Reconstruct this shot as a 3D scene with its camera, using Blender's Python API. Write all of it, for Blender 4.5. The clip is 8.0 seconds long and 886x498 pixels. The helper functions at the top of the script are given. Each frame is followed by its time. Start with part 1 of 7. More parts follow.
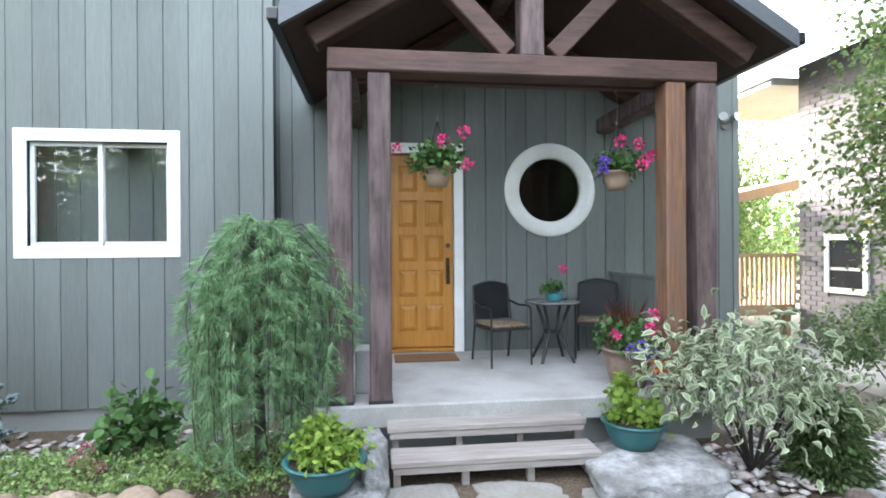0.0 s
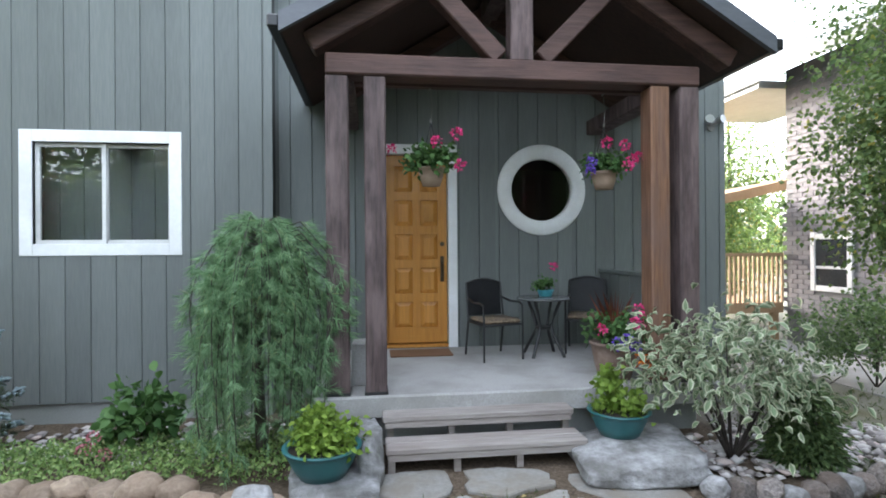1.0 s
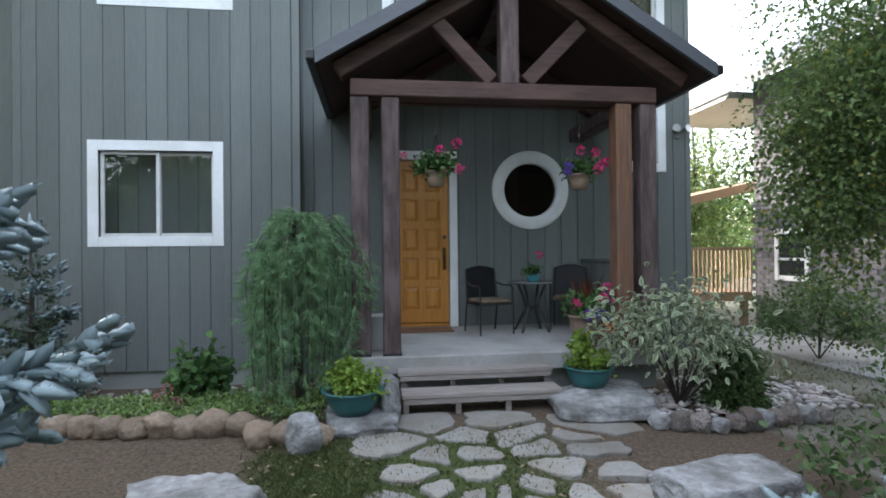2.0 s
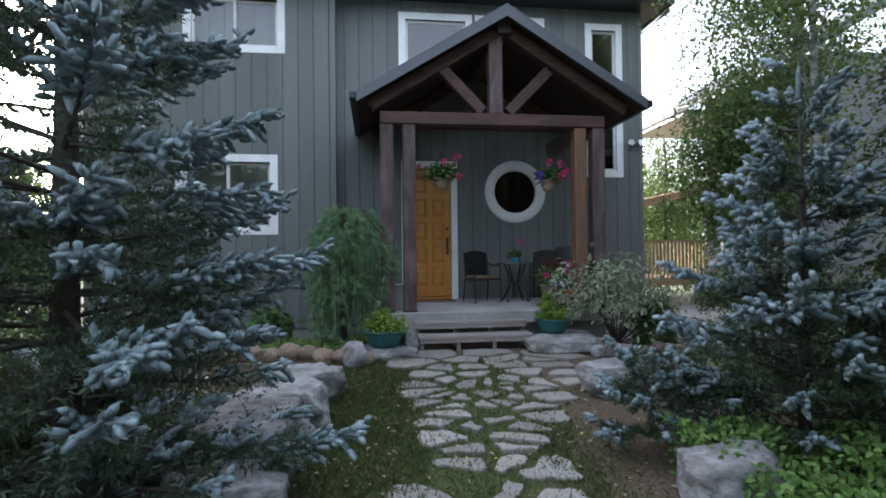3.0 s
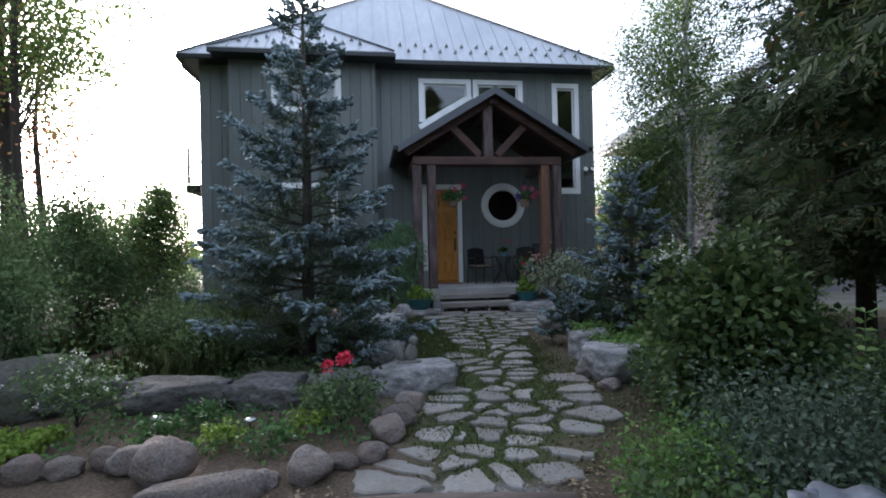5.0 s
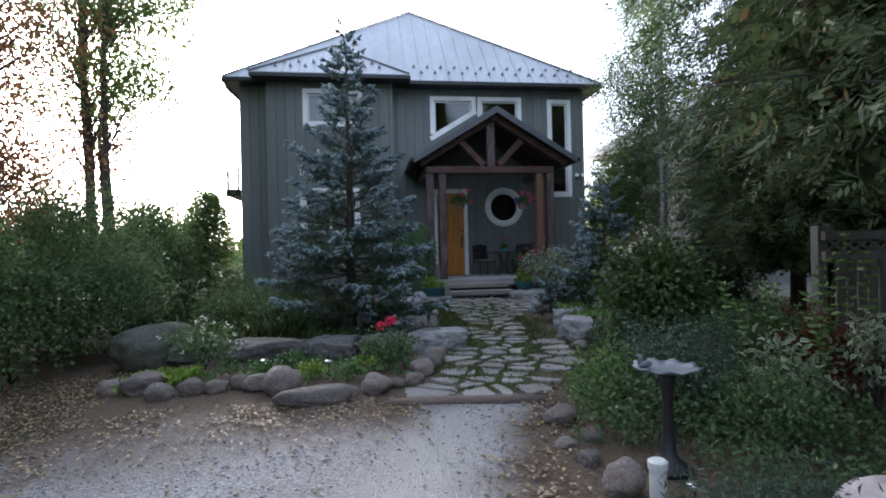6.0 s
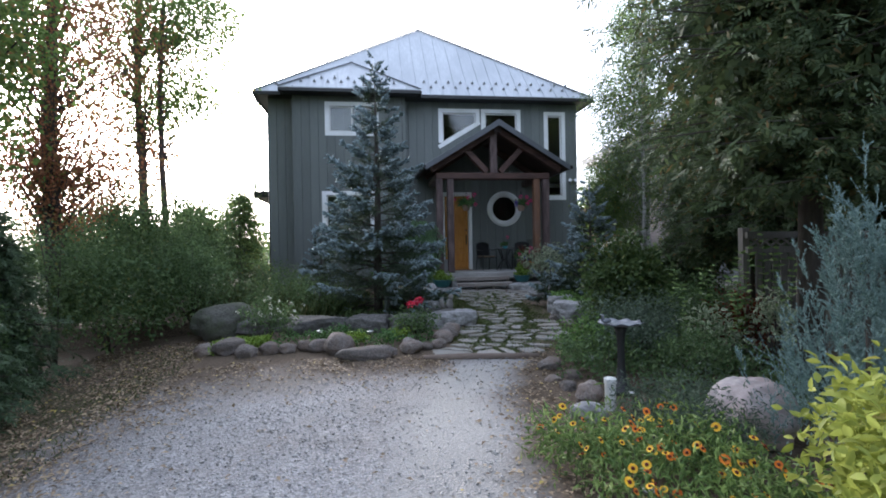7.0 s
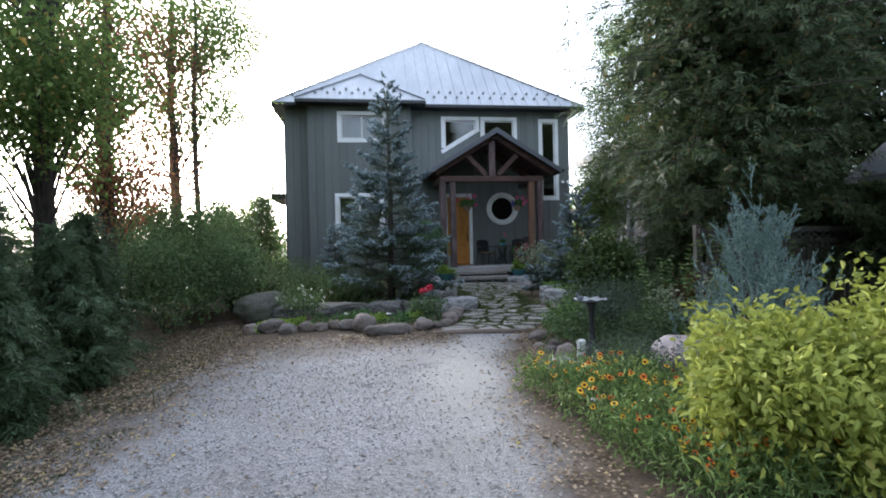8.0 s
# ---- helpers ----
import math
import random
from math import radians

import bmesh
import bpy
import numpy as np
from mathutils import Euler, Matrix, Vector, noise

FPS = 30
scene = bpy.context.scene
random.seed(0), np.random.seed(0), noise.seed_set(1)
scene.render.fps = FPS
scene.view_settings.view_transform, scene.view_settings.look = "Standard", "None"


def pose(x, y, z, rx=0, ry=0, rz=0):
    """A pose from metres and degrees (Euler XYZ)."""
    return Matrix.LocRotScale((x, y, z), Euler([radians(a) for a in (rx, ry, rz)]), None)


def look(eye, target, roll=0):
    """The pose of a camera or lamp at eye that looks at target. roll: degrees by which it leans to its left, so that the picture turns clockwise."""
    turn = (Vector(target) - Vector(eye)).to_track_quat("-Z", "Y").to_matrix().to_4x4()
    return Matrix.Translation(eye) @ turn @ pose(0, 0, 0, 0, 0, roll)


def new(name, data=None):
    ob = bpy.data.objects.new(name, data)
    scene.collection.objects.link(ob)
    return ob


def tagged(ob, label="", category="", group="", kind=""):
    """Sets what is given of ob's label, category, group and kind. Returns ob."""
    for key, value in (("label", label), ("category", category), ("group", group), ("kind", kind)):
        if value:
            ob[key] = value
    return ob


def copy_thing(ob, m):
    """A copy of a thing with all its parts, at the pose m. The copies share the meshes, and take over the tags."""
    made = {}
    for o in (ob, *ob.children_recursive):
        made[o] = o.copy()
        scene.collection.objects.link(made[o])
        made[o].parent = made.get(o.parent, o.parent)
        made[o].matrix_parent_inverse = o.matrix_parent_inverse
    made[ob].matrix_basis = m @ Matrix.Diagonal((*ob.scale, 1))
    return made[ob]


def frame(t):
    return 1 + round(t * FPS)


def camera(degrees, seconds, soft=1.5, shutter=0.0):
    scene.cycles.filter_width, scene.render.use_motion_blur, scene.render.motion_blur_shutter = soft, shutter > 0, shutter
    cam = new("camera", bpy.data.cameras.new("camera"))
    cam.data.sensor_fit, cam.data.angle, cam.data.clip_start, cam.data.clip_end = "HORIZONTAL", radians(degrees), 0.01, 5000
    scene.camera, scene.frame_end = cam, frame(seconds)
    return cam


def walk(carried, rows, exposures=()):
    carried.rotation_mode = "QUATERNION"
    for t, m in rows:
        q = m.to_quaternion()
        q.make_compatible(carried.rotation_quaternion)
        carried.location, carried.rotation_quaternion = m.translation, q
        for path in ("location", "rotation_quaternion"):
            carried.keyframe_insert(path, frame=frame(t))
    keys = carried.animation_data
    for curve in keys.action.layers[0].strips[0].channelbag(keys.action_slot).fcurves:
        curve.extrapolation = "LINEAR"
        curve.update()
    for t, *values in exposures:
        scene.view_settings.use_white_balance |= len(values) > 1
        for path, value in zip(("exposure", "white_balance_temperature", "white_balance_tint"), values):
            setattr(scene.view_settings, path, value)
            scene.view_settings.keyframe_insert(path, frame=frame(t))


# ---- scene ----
cam = camera(80.0, 8.0, soft=1.8)
PATH = [
    (0, (-0.086, -1.426, 1.823), (0.159, 0.559, 1.821), -0.4),
    (1, (-0.075, -1.616, 1.787), (0.181, 0.367, 1.789), -0.4),
    (1.5, (-0.114, -1.916, 1.74), (0.141, 0.068, 1.749), -0.5),
    (2.8, (-0.547, -4.413, 1.406), (-0.286, -2.431, 1.424), -0.7),
    (3, (-0.609, -4.827, 1.368), (-0.349, -2.844, 1.388), -0.6),
    (3.5, (-0.798, -5.892, 1.332), (-0.538, -3.909, 1.349), -0.9),
    (4, (-1.009, -6.922, 1.335), (-0.745, -4.94, 1.348), -1.0),
    (4.2, (-1.092, -7.227, 1.327), (-0.826, -5.245, 1.341), -1.05),
    (5.3, (-1.71, -9.532, 1.333), (-1.425, -7.552, 1.342), -1.3),
    (5.5, (-1.791, -9.922, 1.329), (-1.514, -7.941, 1.334), -1.3),
    (6, (-2.014, -10.881, 1.314), (-1.742, -8.899, 1.314), -1.3),
    (6.5, (-2.3, -11.771, 1.291), (-2.023, -9.79, 1.289), -1.1),
    (7, (-2.569, -12.617, 1.259), (-2.287, -10.637, 1.255), -1.0),
    (7.5, (-2.792, -13.417, 1.214), (-2.505, -11.438, 1.207), -1.1),
    (8, (-2.919, -14.136, 1.192), (-2.635, -12.156, 1.184), -1.3),
]
walk(cam, [(t, look(eye, target, roll)) for t, eye, target, roll in PATH],
     ((0.0, 3.8, 6400, 10), (0.5, 3.45, 6380, 10), (1.0, 3.15, 6350, 10), (1.5, 2.8, 6300, 10), (3.0, 2.05, 6000, 12), (4.0, 1.70, 5900, 13), (5.5, 1.35, 5750, 13), (6.5, 1.46, 5750, 13), (8.0, 1.66, 5900, 11)))

# ---- light ----
SUN_DIR = Vector((-0.34, 0.88, 0.33)).normalized()   # towards the low sun, behind the house
world = bpy.data.worlds.new("sky")
scene.world = world
world.use_nodes = True
wn, wl = world.node_tree.nodes, world.node_tree.links
sky = wn.new("ShaderNodeTexSky")
sky.sky_type = 'NISHITA'
sky.sun_disc = False
sky.sun_elevation = math.asin(SUN_DIR.z)
sky.sun_rotation = math.atan2(SUN_DIR.x, SUN_DIR.y)
sky.air_density, sky.dust_density, sky.ozone_density = 1.0, 4.0, 1.0
hs = wn.new("ShaderNodeHueSaturation")
hs.inputs["Saturation"].default_value = 0.55
wl.new(sky.outputs[0], hs.inputs["Color"])
veil = wn.new("ShaderNodeMix")   # thin bright overcast over the whole sky
veil.data_type, veil.blend_type = 'RGBA', 'ADD'
veil.inputs[0].default_value = 1.0
veil.inputs[7].default_value = (1.5, 1.62, 1.78, 1)
wl.new(hs.outputs[0], veil.inputs[6])
wl.new(veil.outputs[2], wn["Background"].inputs[0])
wn["Background"].inputs[1].default_value = 0.15
sun = new("sun", bpy.data.lights.new("sun", 'SUN'))
sun.data.energy, sun.data.angle, sun.data.color = 1.5, radians(12), (1.0, 0.93, 0.84)
sun.matrix_world = look((0, 0, 30), Vector((0, 0, 30)) - SUN_DIR)


# ---- materials ----
def nodes(name):
    m = bpy.data.materials.new(name)
    m.use_nodes = True
    n, l = m.node_tree.nodes, m.node_tree.links
    return m, n, l, n["Principled BSDF"]


def coords(n, l, stretch=(1, 1, 1)):
    g = n.new("ShaderNodeNewGeometry")
    v = n.new("ShaderNodeVectorMath")
    v.operation = 'MULTIPLY'
    v.inputs[1].default_value = stretch
    l.new(g.outputs["Position"], v.inputs[0])
    return v.outputs[0]


def noise_of(n, l, vec, scale, detail=5, rough=0.6):
    t = n.new("ShaderNodeTexNoise")
    t.inputs["Scale"].default_value, t.inputs["Detail"].default_value, t.inputs["Roughness"].default_value = scale, detail, rough
    l.new(vec, t.inputs["Vector"])
    return t.outputs["Fac"]


def ramp(n, l, fac, stops):
    r = n.new("ShaderNodeValToRGB")
    e = r.color_ramp.elements
    while len(e) < len(stops):
        e.new(0.5)
    for el, (p, c) in zip(e, stops):
        el.position, el.color = p, (*c, 1)
    l.new(fac, r.inputs[0])
    return r.outputs[0]


def mix(n, l, fac, a, b, mode='MIX'):
    x = n.new("ShaderNodeMix")
    x.data_type, x.blend_type = 'RGBA', mode
    for k, s in ((0, fac), (6, a), (7, b)):
        if isinstance(s, (int, float)):
            x.inputs[k].default_value = s
        elif isinstance(s, tuple):
            x.inputs[k].default_value = (*s, 1)
        else:
            l.new(s, x.inputs[k])
    return x.outputs[2]


def bump_to(n, l, bsdf, height, strength, dist=0.01):
    b = n.new("ShaderNodeBump")
    b.inputs["Strength"].default_value, b.inputs["Distance"].default_value = strength, dist
    l.new(height, b.inputs["Height"])
    l.new(b.outputs[0], bsdf.inputs["Normal"])


def surface(name, a, b, rough=0.7, fine=40, coarse=3, stretch=(1, 1, 1), bump=0.3, dist=0.005, per=0.0, stain=None, metal=0.0, spec=0.5):
    """Two-scale weathered surface: a to b by fine grain, broken by coarse patches; per: change from object to object."""
    m, n, l, p = nodes(name)
    v = coords(n, l, stretch)
    f1, f2 = noise_of(n, l, v, fine), noise_of(n, l, coords(n, l, tuple(k ** 0.5 for k in stretch)), coarse, 5)
    col = ramp(n, l, f1, [(0.3, a), (0.7, b)])
    col = mix(n, l, f2, col, tuple(x * 0.72 for x in a), 'MIX') if stain is None else mix(n, l, ramp(n, l, f2, [(0.42, (0, 0, 0)), (0.66, (0.85,) * 3)]), col, stain)
    if per:
        o = n.new("ShaderNodeObjectInfo")
        k = n.new("ShaderNodeMapRange")
        k.inputs[3].default_value, k.inputs[4].default_value = 1 - per, 1 + per
        l.new(o.outputs["Random"], k.inputs[0])
        h = n.new("ShaderNodeHueSaturation")
        l.new(k.outputs[0], h.inputs["Value"])
        l.new(col, h.inputs["Color"])
        col = h.outputs[0]
    l.new(col, p.inputs["Base Color"])
    p.inputs["Roughness"].default_value, p.inputs["Metallic"].default_value = rough, metal
    p.inputs["Specular IOR Level"].default_value = spec
    if bump:
        bump_to(n, l, p, f1, bump, dist)
    return m


def foliage(name, dark, light, odd=None, odd_share=0.06, back=0.35, rough=0.55):
    """Leaves: each one its own shade, light let through from behind."""
    m, n, l, p = nodes(name)
    g = n.new("ShaderNodeNewGeometry")
    stops = [(0.0, dark), (0.9 - (odd_share if odd else 0), light)]
    if odd:
        stops += [(1 - odd_share, light), (1.0, odd)]
    col = ramp(n, l, g.outputs["Random Per Island"], stops)
    big = noise_of(n, l, coords(n, l), 1.7, 3)
    col = mix(n, l, big, col, mix(n, l, 0.45, col, dark))
    l.new(col, p.inputs["Base Color"])
    p.inputs["Roughness"].default_value = rough
    p.inputs["Specular IOR Level"].default_value = 0.25
    t = n.new("ShaderNodeBsdfTranslucent")
    l.new(col, t.inputs[0])
    s = n.new("ShaderNodeMixShader")
    s.inputs[0].default_value = back
    l.new(p.outputs[0], s.inputs[1])
    l.new(t.outputs[0], s.inputs[2])
    l.new(s.outputs[0], n["Material Output"].inputs[0])
    return m


def petals(name, c, c2):
    return foliage(name, c, c2, back=0.25)


SIDING = surface("grey_green_stained_boards", (0.145, 0.160, 0.154), (0.198, 0.214, 0.205), 0.75, 60, 1.2, (1, 1, 0.08), 0.25, 0.003, per=0.10)
CORE = surface("wall_backing", (0.03, 0.034, 0.03), (0.05, 0.052, 0.05), 0.9)
TRIM = surface("white_painted_trim", (0.74, 0.75, 0.77), (0.82, 0.82, 0.83), 0.45, 30, 2, bump=0.05, stain=(0.66, 0.66, 0.64))
TIMBER = surface("red_brown_stained_timber", (0.038, 0.026, 0.026), (0.110, 0.072, 0.069), 0.75, 42, 8, (1, 1, 0.06), 0.9, 0.010, per=0.15, stain=(0.175, 0.125, 0.120))
TIMBER_H = surface("red_brown_stained_beam", (0.036, 0.018, 0.015), (0.088, 0.045, 0.036), 0.7, 36, 7, (0.06, 1, 1), 0.8, 0.009, per=0.1, stain=(0.105, 0.055, 0.044))
CEDAR_POST = surface("warm_stained_timber", (0.10, 0.045, 0.026), (0.29, 0.150, 0.085), 0.65, 40, 7, (1, 1, 0.06), 0.8, 0.006, per=0.06, stain=(0.17, 0.10, 0.075))
SOFFIT = surface("dark_stained_soffit", (0.050, 0.028, 0.023), (0.090, 0.049, 0.040), 0.75, 26, 2, (0.2, 1, 1), 0.3, 0.004)
FASCIA = surface("charcoal_fascia", (0.105, 0.112, 0.128), (0.145, 0.152, 0.170), 0.6, 30, 2, (0.3, 0.3, 1), 0.2, 0.003)
DARK_METAL = surface("dark_gutter_metal", (0.022, 0.023, 0.025), (0.04, 0.04, 0.042), 0.45, 40, 4, bump=0.05, metal=0.3)
ROOF = surface("grey_metal_roofing", (0.42, 0.44, 0.47), (0.52, 0.54, 0.57), 0.5, 14, 0.8, (1, 0.2, 0.2), 0.08, 0.003, metal=0.35, stain=(0.38, 0.40, 0.43))
DOOR = surface("golden_varnished_oak", (0.36, 0.145, 0.022), (0.56, 0.26, 0.05), 0.38, 26, 2.5, (1, 1, 0.08), 0.25, 0.002, stain=(0.42, 0.175, 0.03))
CONCRETE = surface("weathered_concrete", (0.30, 0.29, 0.28), (0.42, 0.41, 0.40), 0.85, 60, 1.6, bump=0.35, dist=0.004, stain=(0.25, 0.24, 0.225))
FOUNDATION = surface("foundation_concrete", (0.30, 0.31, 0.30), (0.38, 0.39, 0.38), 0.9, 50, 2, bump=0.3)
TREAD = surface("weathered_step_boards", (0.23, 0.20, 0.185), (0.38, 0.345, 0.32), 0.8, 40, 2.5, (0.08, 1, 1), 0.5, 0.004, per=0.08, stain=(0.22, 0.18, 0.165))
FLAG = surface("grey_flagstone", (0.225, 0.215, 0.198), (0.315, 0.30, 0.278), 0.85, 30, 3.4, bump=0.3, dist=0.006, per=0.2, stain=(0.225, 0.195, 0.16))
LIME = surface("weathered_limestone", (0.20, 0.195, 0.195), (0.41, 0.405, 0.41), 0.9, 14, 3.4, (1, 1, 1.3), bump=0.8, dist=0.04, per=0.14, stain=(0.11, 0.105, 0.095))
WALLSTONE = surface("dark_weathered_limestone", (0.050, 0.047, 0.045), (0.185, 0.175, 0.170), 0.9, 16, 3.0, (1, 1, 1.4), bump=0.9, dist=0.05, per=0.2, stain=(0.06, 0.058, 0.052))
FIELD = surface("field_stone", (0.085, 0.074, 0.070), (0.27, 0.235, 0.215), 0.9, 48, 5, bump=1.0, dist=0.02, per=0.35, stain=(0.17, 0.125, 0.10))
TANROCK = surface("tan_field_stone", (0.17, 0.125, 0.09), (0.33, 0.255, 0.19), 0.85, 26, 4, bump=0.6, dist=0.02, per=0.2, stain=(0.22, 0.155, 0.11))
MOSSROCK = surface("mossy_dark_stone", (0.055, 0.055, 0.045), (0.13, 0.125, 0.11), 0.9, 24, 3, bump=0.8, dist=0.03, stain=(0.06, 0.075, 0.035))
PINK = surface("pink_grey_granite", (0.26, 0.235, 0.235), (0.50, 0.44, 0.43), 0.8, 10, 3, (1, 1, 2.5), 0.7, 0.02, stain=(0.33, 0.25, 0.24))
PEBBLE = surface("river_pebbles", (0.34, 0.33, 0.33), (0.52, 0.50, 0.49), 0.7, 40, 9, bump=0.1, stain=(0.42, 0.34, 0.32))
BARK = surface("grey_brown_bark", (0.045, 0.036, 0.030), (0.12, 0.10, 0.085), 0.9, 18, 3, (1, 1, 0.2), 1.0, 0.02)
BIRCHBARK = surface("pale_birch_bark", (0.30, 0.285, 0.27), (0.55, 0.53, 0.50), 0.8, 12, 4, (0.4, 0.4, 2.5), 0.4, 0.006, stain=(0.08, 0.075, 0.07))
IRON = surface("black_painted_metal", (0.014, 0.014, 0.015), (0.026, 0.026, 0.027), 0.5, 60, 8, bump=0.1)
MESHWEAVE = surface("dark_woven_sling", (0.022, 0.023, 0.026), (0.05, 0.05, 0.054), 0.8, 160, 8, bump=0.4, dist=0.003)
TEAL = surface("teal_glazed_plastic", (0.030, 0.135, 0.145), (0.042, 0.175, 0.185), 0.35, 14, 3, bump=0.03)
TERRA = surface("grey_brown_clay", (0.20, 0.13, 0.10), (0.33, 0.25, 0.205), 0.85, 20, 4, bump=0.2)
BASKET = surface("tan_hanging_pot", (0.34, 0.24, 0.17), (0.45, 0.33, 0.25), 0.7, 18, 5, bump=0.2)
BLUEPOT = surface("turquoise_ceramic", (0.06, 0.30, 0.36), (0.10, 0.38, 0.44), 0.3, 12, 4, bump=0.03)
SOIL = surface("potting_soil", (0.02, 0.014, 0.010), (0.05, 0.036, 0.026), 0.95, 60, 8, bump=0.6, dist=0.01)
MAT_COIR = surface("brown_coir", (0.17, 0.085, 0.042), (0.26, 0.135, 0.07), 0.95, 150, 3, bump=0.6, dist=0.006)
WHITE_PVC = surface("white_pvc", (0.70, 0.70, 0.68), (0.80, 0.80, 0.78), 0.4, 20, 4, bump=0.02)
STEEL = surface("brushed_steel", (0.42, 0.42, 0.42), (0.6, 0.6, 0.6), 0.3, 50, 5, bump=0.05, metal=1.0)
BRONZE = surface("aged_bronze_hardware", (0.06, 0.045, 0.03), (0.13, 0.10, 0.06), 0.4, 50, 5, bump=0.05, metal=0.8)
FENCE = surface("grey_weathered_fence", (0.13, 0.118, 0.105), (0.23, 0.21, 0.19), 0.9, 40, 2, (1, 1, 0.1), 0.4, 0.004, per=0.15)
DECKWOOD = surface("pale_deck_lumber", (0.42, 0.27, 0.15), (0.58, 0.40, 0.25), 0.75, 30, 2, (1, 1, 0.2), 0.3, 0.003, per=0.1)
BRICK = surface("white_washed_brick", (0.24, 0.225, 0.24), (0.35, 0.33, 0.35), 0.85, 30, 3, bump=0.3, per=0.12)
MORTAR = surface("pale_mortar", (0.20, 0.195, 0.195), (0.26, 0.255, 0.255), 0.95, 60, 4)
BATH = surface("blue_grey_cast_resin", (0.17, 0.18, 0.21), (0.30, 0.32, 0.36), 0.4, 20, 5, bump=0.2, metal=0.2)
CUSHION = surface("patterned_cushion", (0.05, 0.04, 0.035), (0.50, 0.36, 0.22), 0.9, 34, 14, bump=0.1)
# room surfaces: lack of light indoors put into a near-black colour
ROOM = surface("interior_dimness_colour", (0.032, 0.030, 0.028), (0.05, 0.046, 0.042), 0.9, bump=0)
STONEGREY = surface("grey_statuary_stone", (0.17, 0.16, 0.15), (0.28, 0.27, 0.25), 0.85, 25, 6, bump=0.4)


def glass():
    m, n, l, p = nodes("window_glass")
    p.inputs["Base Color"].default_value = (0.92, 0.95, 0.95, 1)
    p.inputs["Roughness"].default_value = 0.0
    p.inputs["Transmission Weight"].default_value = 1.0
    p.inputs["IOR"].default_value = 1.48
    return m


GLASS = glass()


def ground_material():
    """Gravel, grass, soil and sand by the zones stored on the ground sheet."""
    m, n, l, p = nodes("drive_lawn_and_soil")
    v = coords(n, l)
    a = n.new("ShaderNodeVertexColor")
    a.layer_name = "zone"
    s = n.new("ShaderNodeSeparateColor")
    l.new(a.outputs[0], s.inputs[0])
    vor = n.new("ShaderNodeTexVoronoi")
    vor.inputs["Scale"].default_value = 55
    l.new(v, vor.inputs["Vector"])
    chip = n.new("ShaderNodeSeparateColor")
    l.new(vor.outputs["Color"], chip.inputs[0])
    gravel = ramp(n, l, chip.outputs[0], [(0.0, (0.20, 0.19, 0.19)), (0.5, (0.30, 0.29, 0.29)), (1.0, (0.41, 0.395, 0.40))])
    gravel = mix(n, l, ramp(n, l, noise_of(n, l, v, 0.9, 6), [(0.42, (0, 0, 0)), (0.72, (0.75,) * 3)]), gravel, (0.21, 0.19, 0.175))
    sand = ramp(n, l, noise_of(n, l, v, 120, 4), [(0.3, (0.30, 0.285, 0.265)), (0.7, (0.44, 0.425, 0.405))])
    soil = ramp(n, l, noise_of(n, l, v, 35, 6), [(0.3, (0.055, 0.040, 0.029)), (0.7, (0.17, 0.13, 0.095))])
    grass = ramp(n, l, noise_of(n, l, v, 60, 5), [(0.3, (0.035, 0.048, 0.016)), (0.7, (0.095, 0.115, 0.045))])
    col = mix(n, l, s.outputs["Green"], soil, grass)
    col = mix(n, l, s.outputs["Red"], col, gravel)
    col = mix(n, l, s.outputs["Blue"], col, sand)
    l.new(col, p.inputs["Base Color"])
    p.inputs["Roughness"].default_value = 0.95
    p.inputs["Specular IOR Level"].default_value = 0.15
    bump_to(n, l, p, mix(n, l, s.outputs["Red"], noise_of(n, l, v, 45, 6), vor.outputs["Distance"]), 0.7, 0.02)
    return m


GROUND = ground_material()


# ---- building blocks ----
def thing(name, at, label, category, group="", kind=""):
    ob = new(name)
    ob.location = at
    ob.empty_display_size = 0.2
    return tagged(ob, label, category, group, kind)


def under(ob, parent):
    ob.parent = parent
    return ob


def base_of(parent):
    at = Vector((0, 0, 0))
    while parent:
        at += parent.location
        parent = parent.parent
    return at


def link(name, me, material, parent=None, label="", smooth=False):
    """One mesh object; the mesh is given in world metres."""
    if smooth:
        me.polygons.foreach_set("use_smooth", [True] * len(me.polygons))
    me.materials.append(material)
    ob = new(name, me)
    if parent:
        me.transform(Matrix.Translation(-base_of(parent)))
        ob.parent = parent
    if label:
        ob["label"] = label
    return ob


def part(name, bm, material, parent=None, label="", smooth=False):
    me = bpy.data.meshes.new(name)
    bmesh.ops.recalc_face_normals(bm, faces=bm.faces[:])
    bm.to_mesh(me)
    bm.free()
    return link(name, me, material, parent, label, smooth)


def arrays(name, verts, faces, material, parent=None, label="", smooth=False):
    """One mesh object from numpy arrays: verts (n,3), faces (m,k)."""
    me = bpy.data.meshes.new(name)
    faces = np.asarray(faces, dtype=np.int32)
    m, k = faces.shape
    me.vertices.add(len(verts))
    me.vertices.foreach_set("co", np.asarray(verts, dtype=np.float32).ravel())
    me.loops.add(m * k)
    me.loops.foreach_set("vertex_index", faces.ravel())
    me.polygons.add(m)
    me.polygons.foreach_set("loop_start", np.arange(m, dtype=np.int32) * k)
    me.update(calc_edges=True)
    return link(name, me, material, parent, label, smooth)


def box(bm, x0, x1, y0, y1, z0, z1, bevel=0.0):
    r = bmesh.ops.create_cube(bm, size=1, matrix=Matrix.Translation(((x0 + x1) / 2, (y0 + y1) / 2, (z0 + z1) / 2)) @ Matrix.Diagonal((x1 - x0, y1 - y0, z1 - z0, 1)))
    if bevel:
        bmesh.ops.bevel(bm, geom=list({e for v in r["verts"] for e in v.link_edges}), offset=bevel, segments=1, affect='EDGES')
    return bm


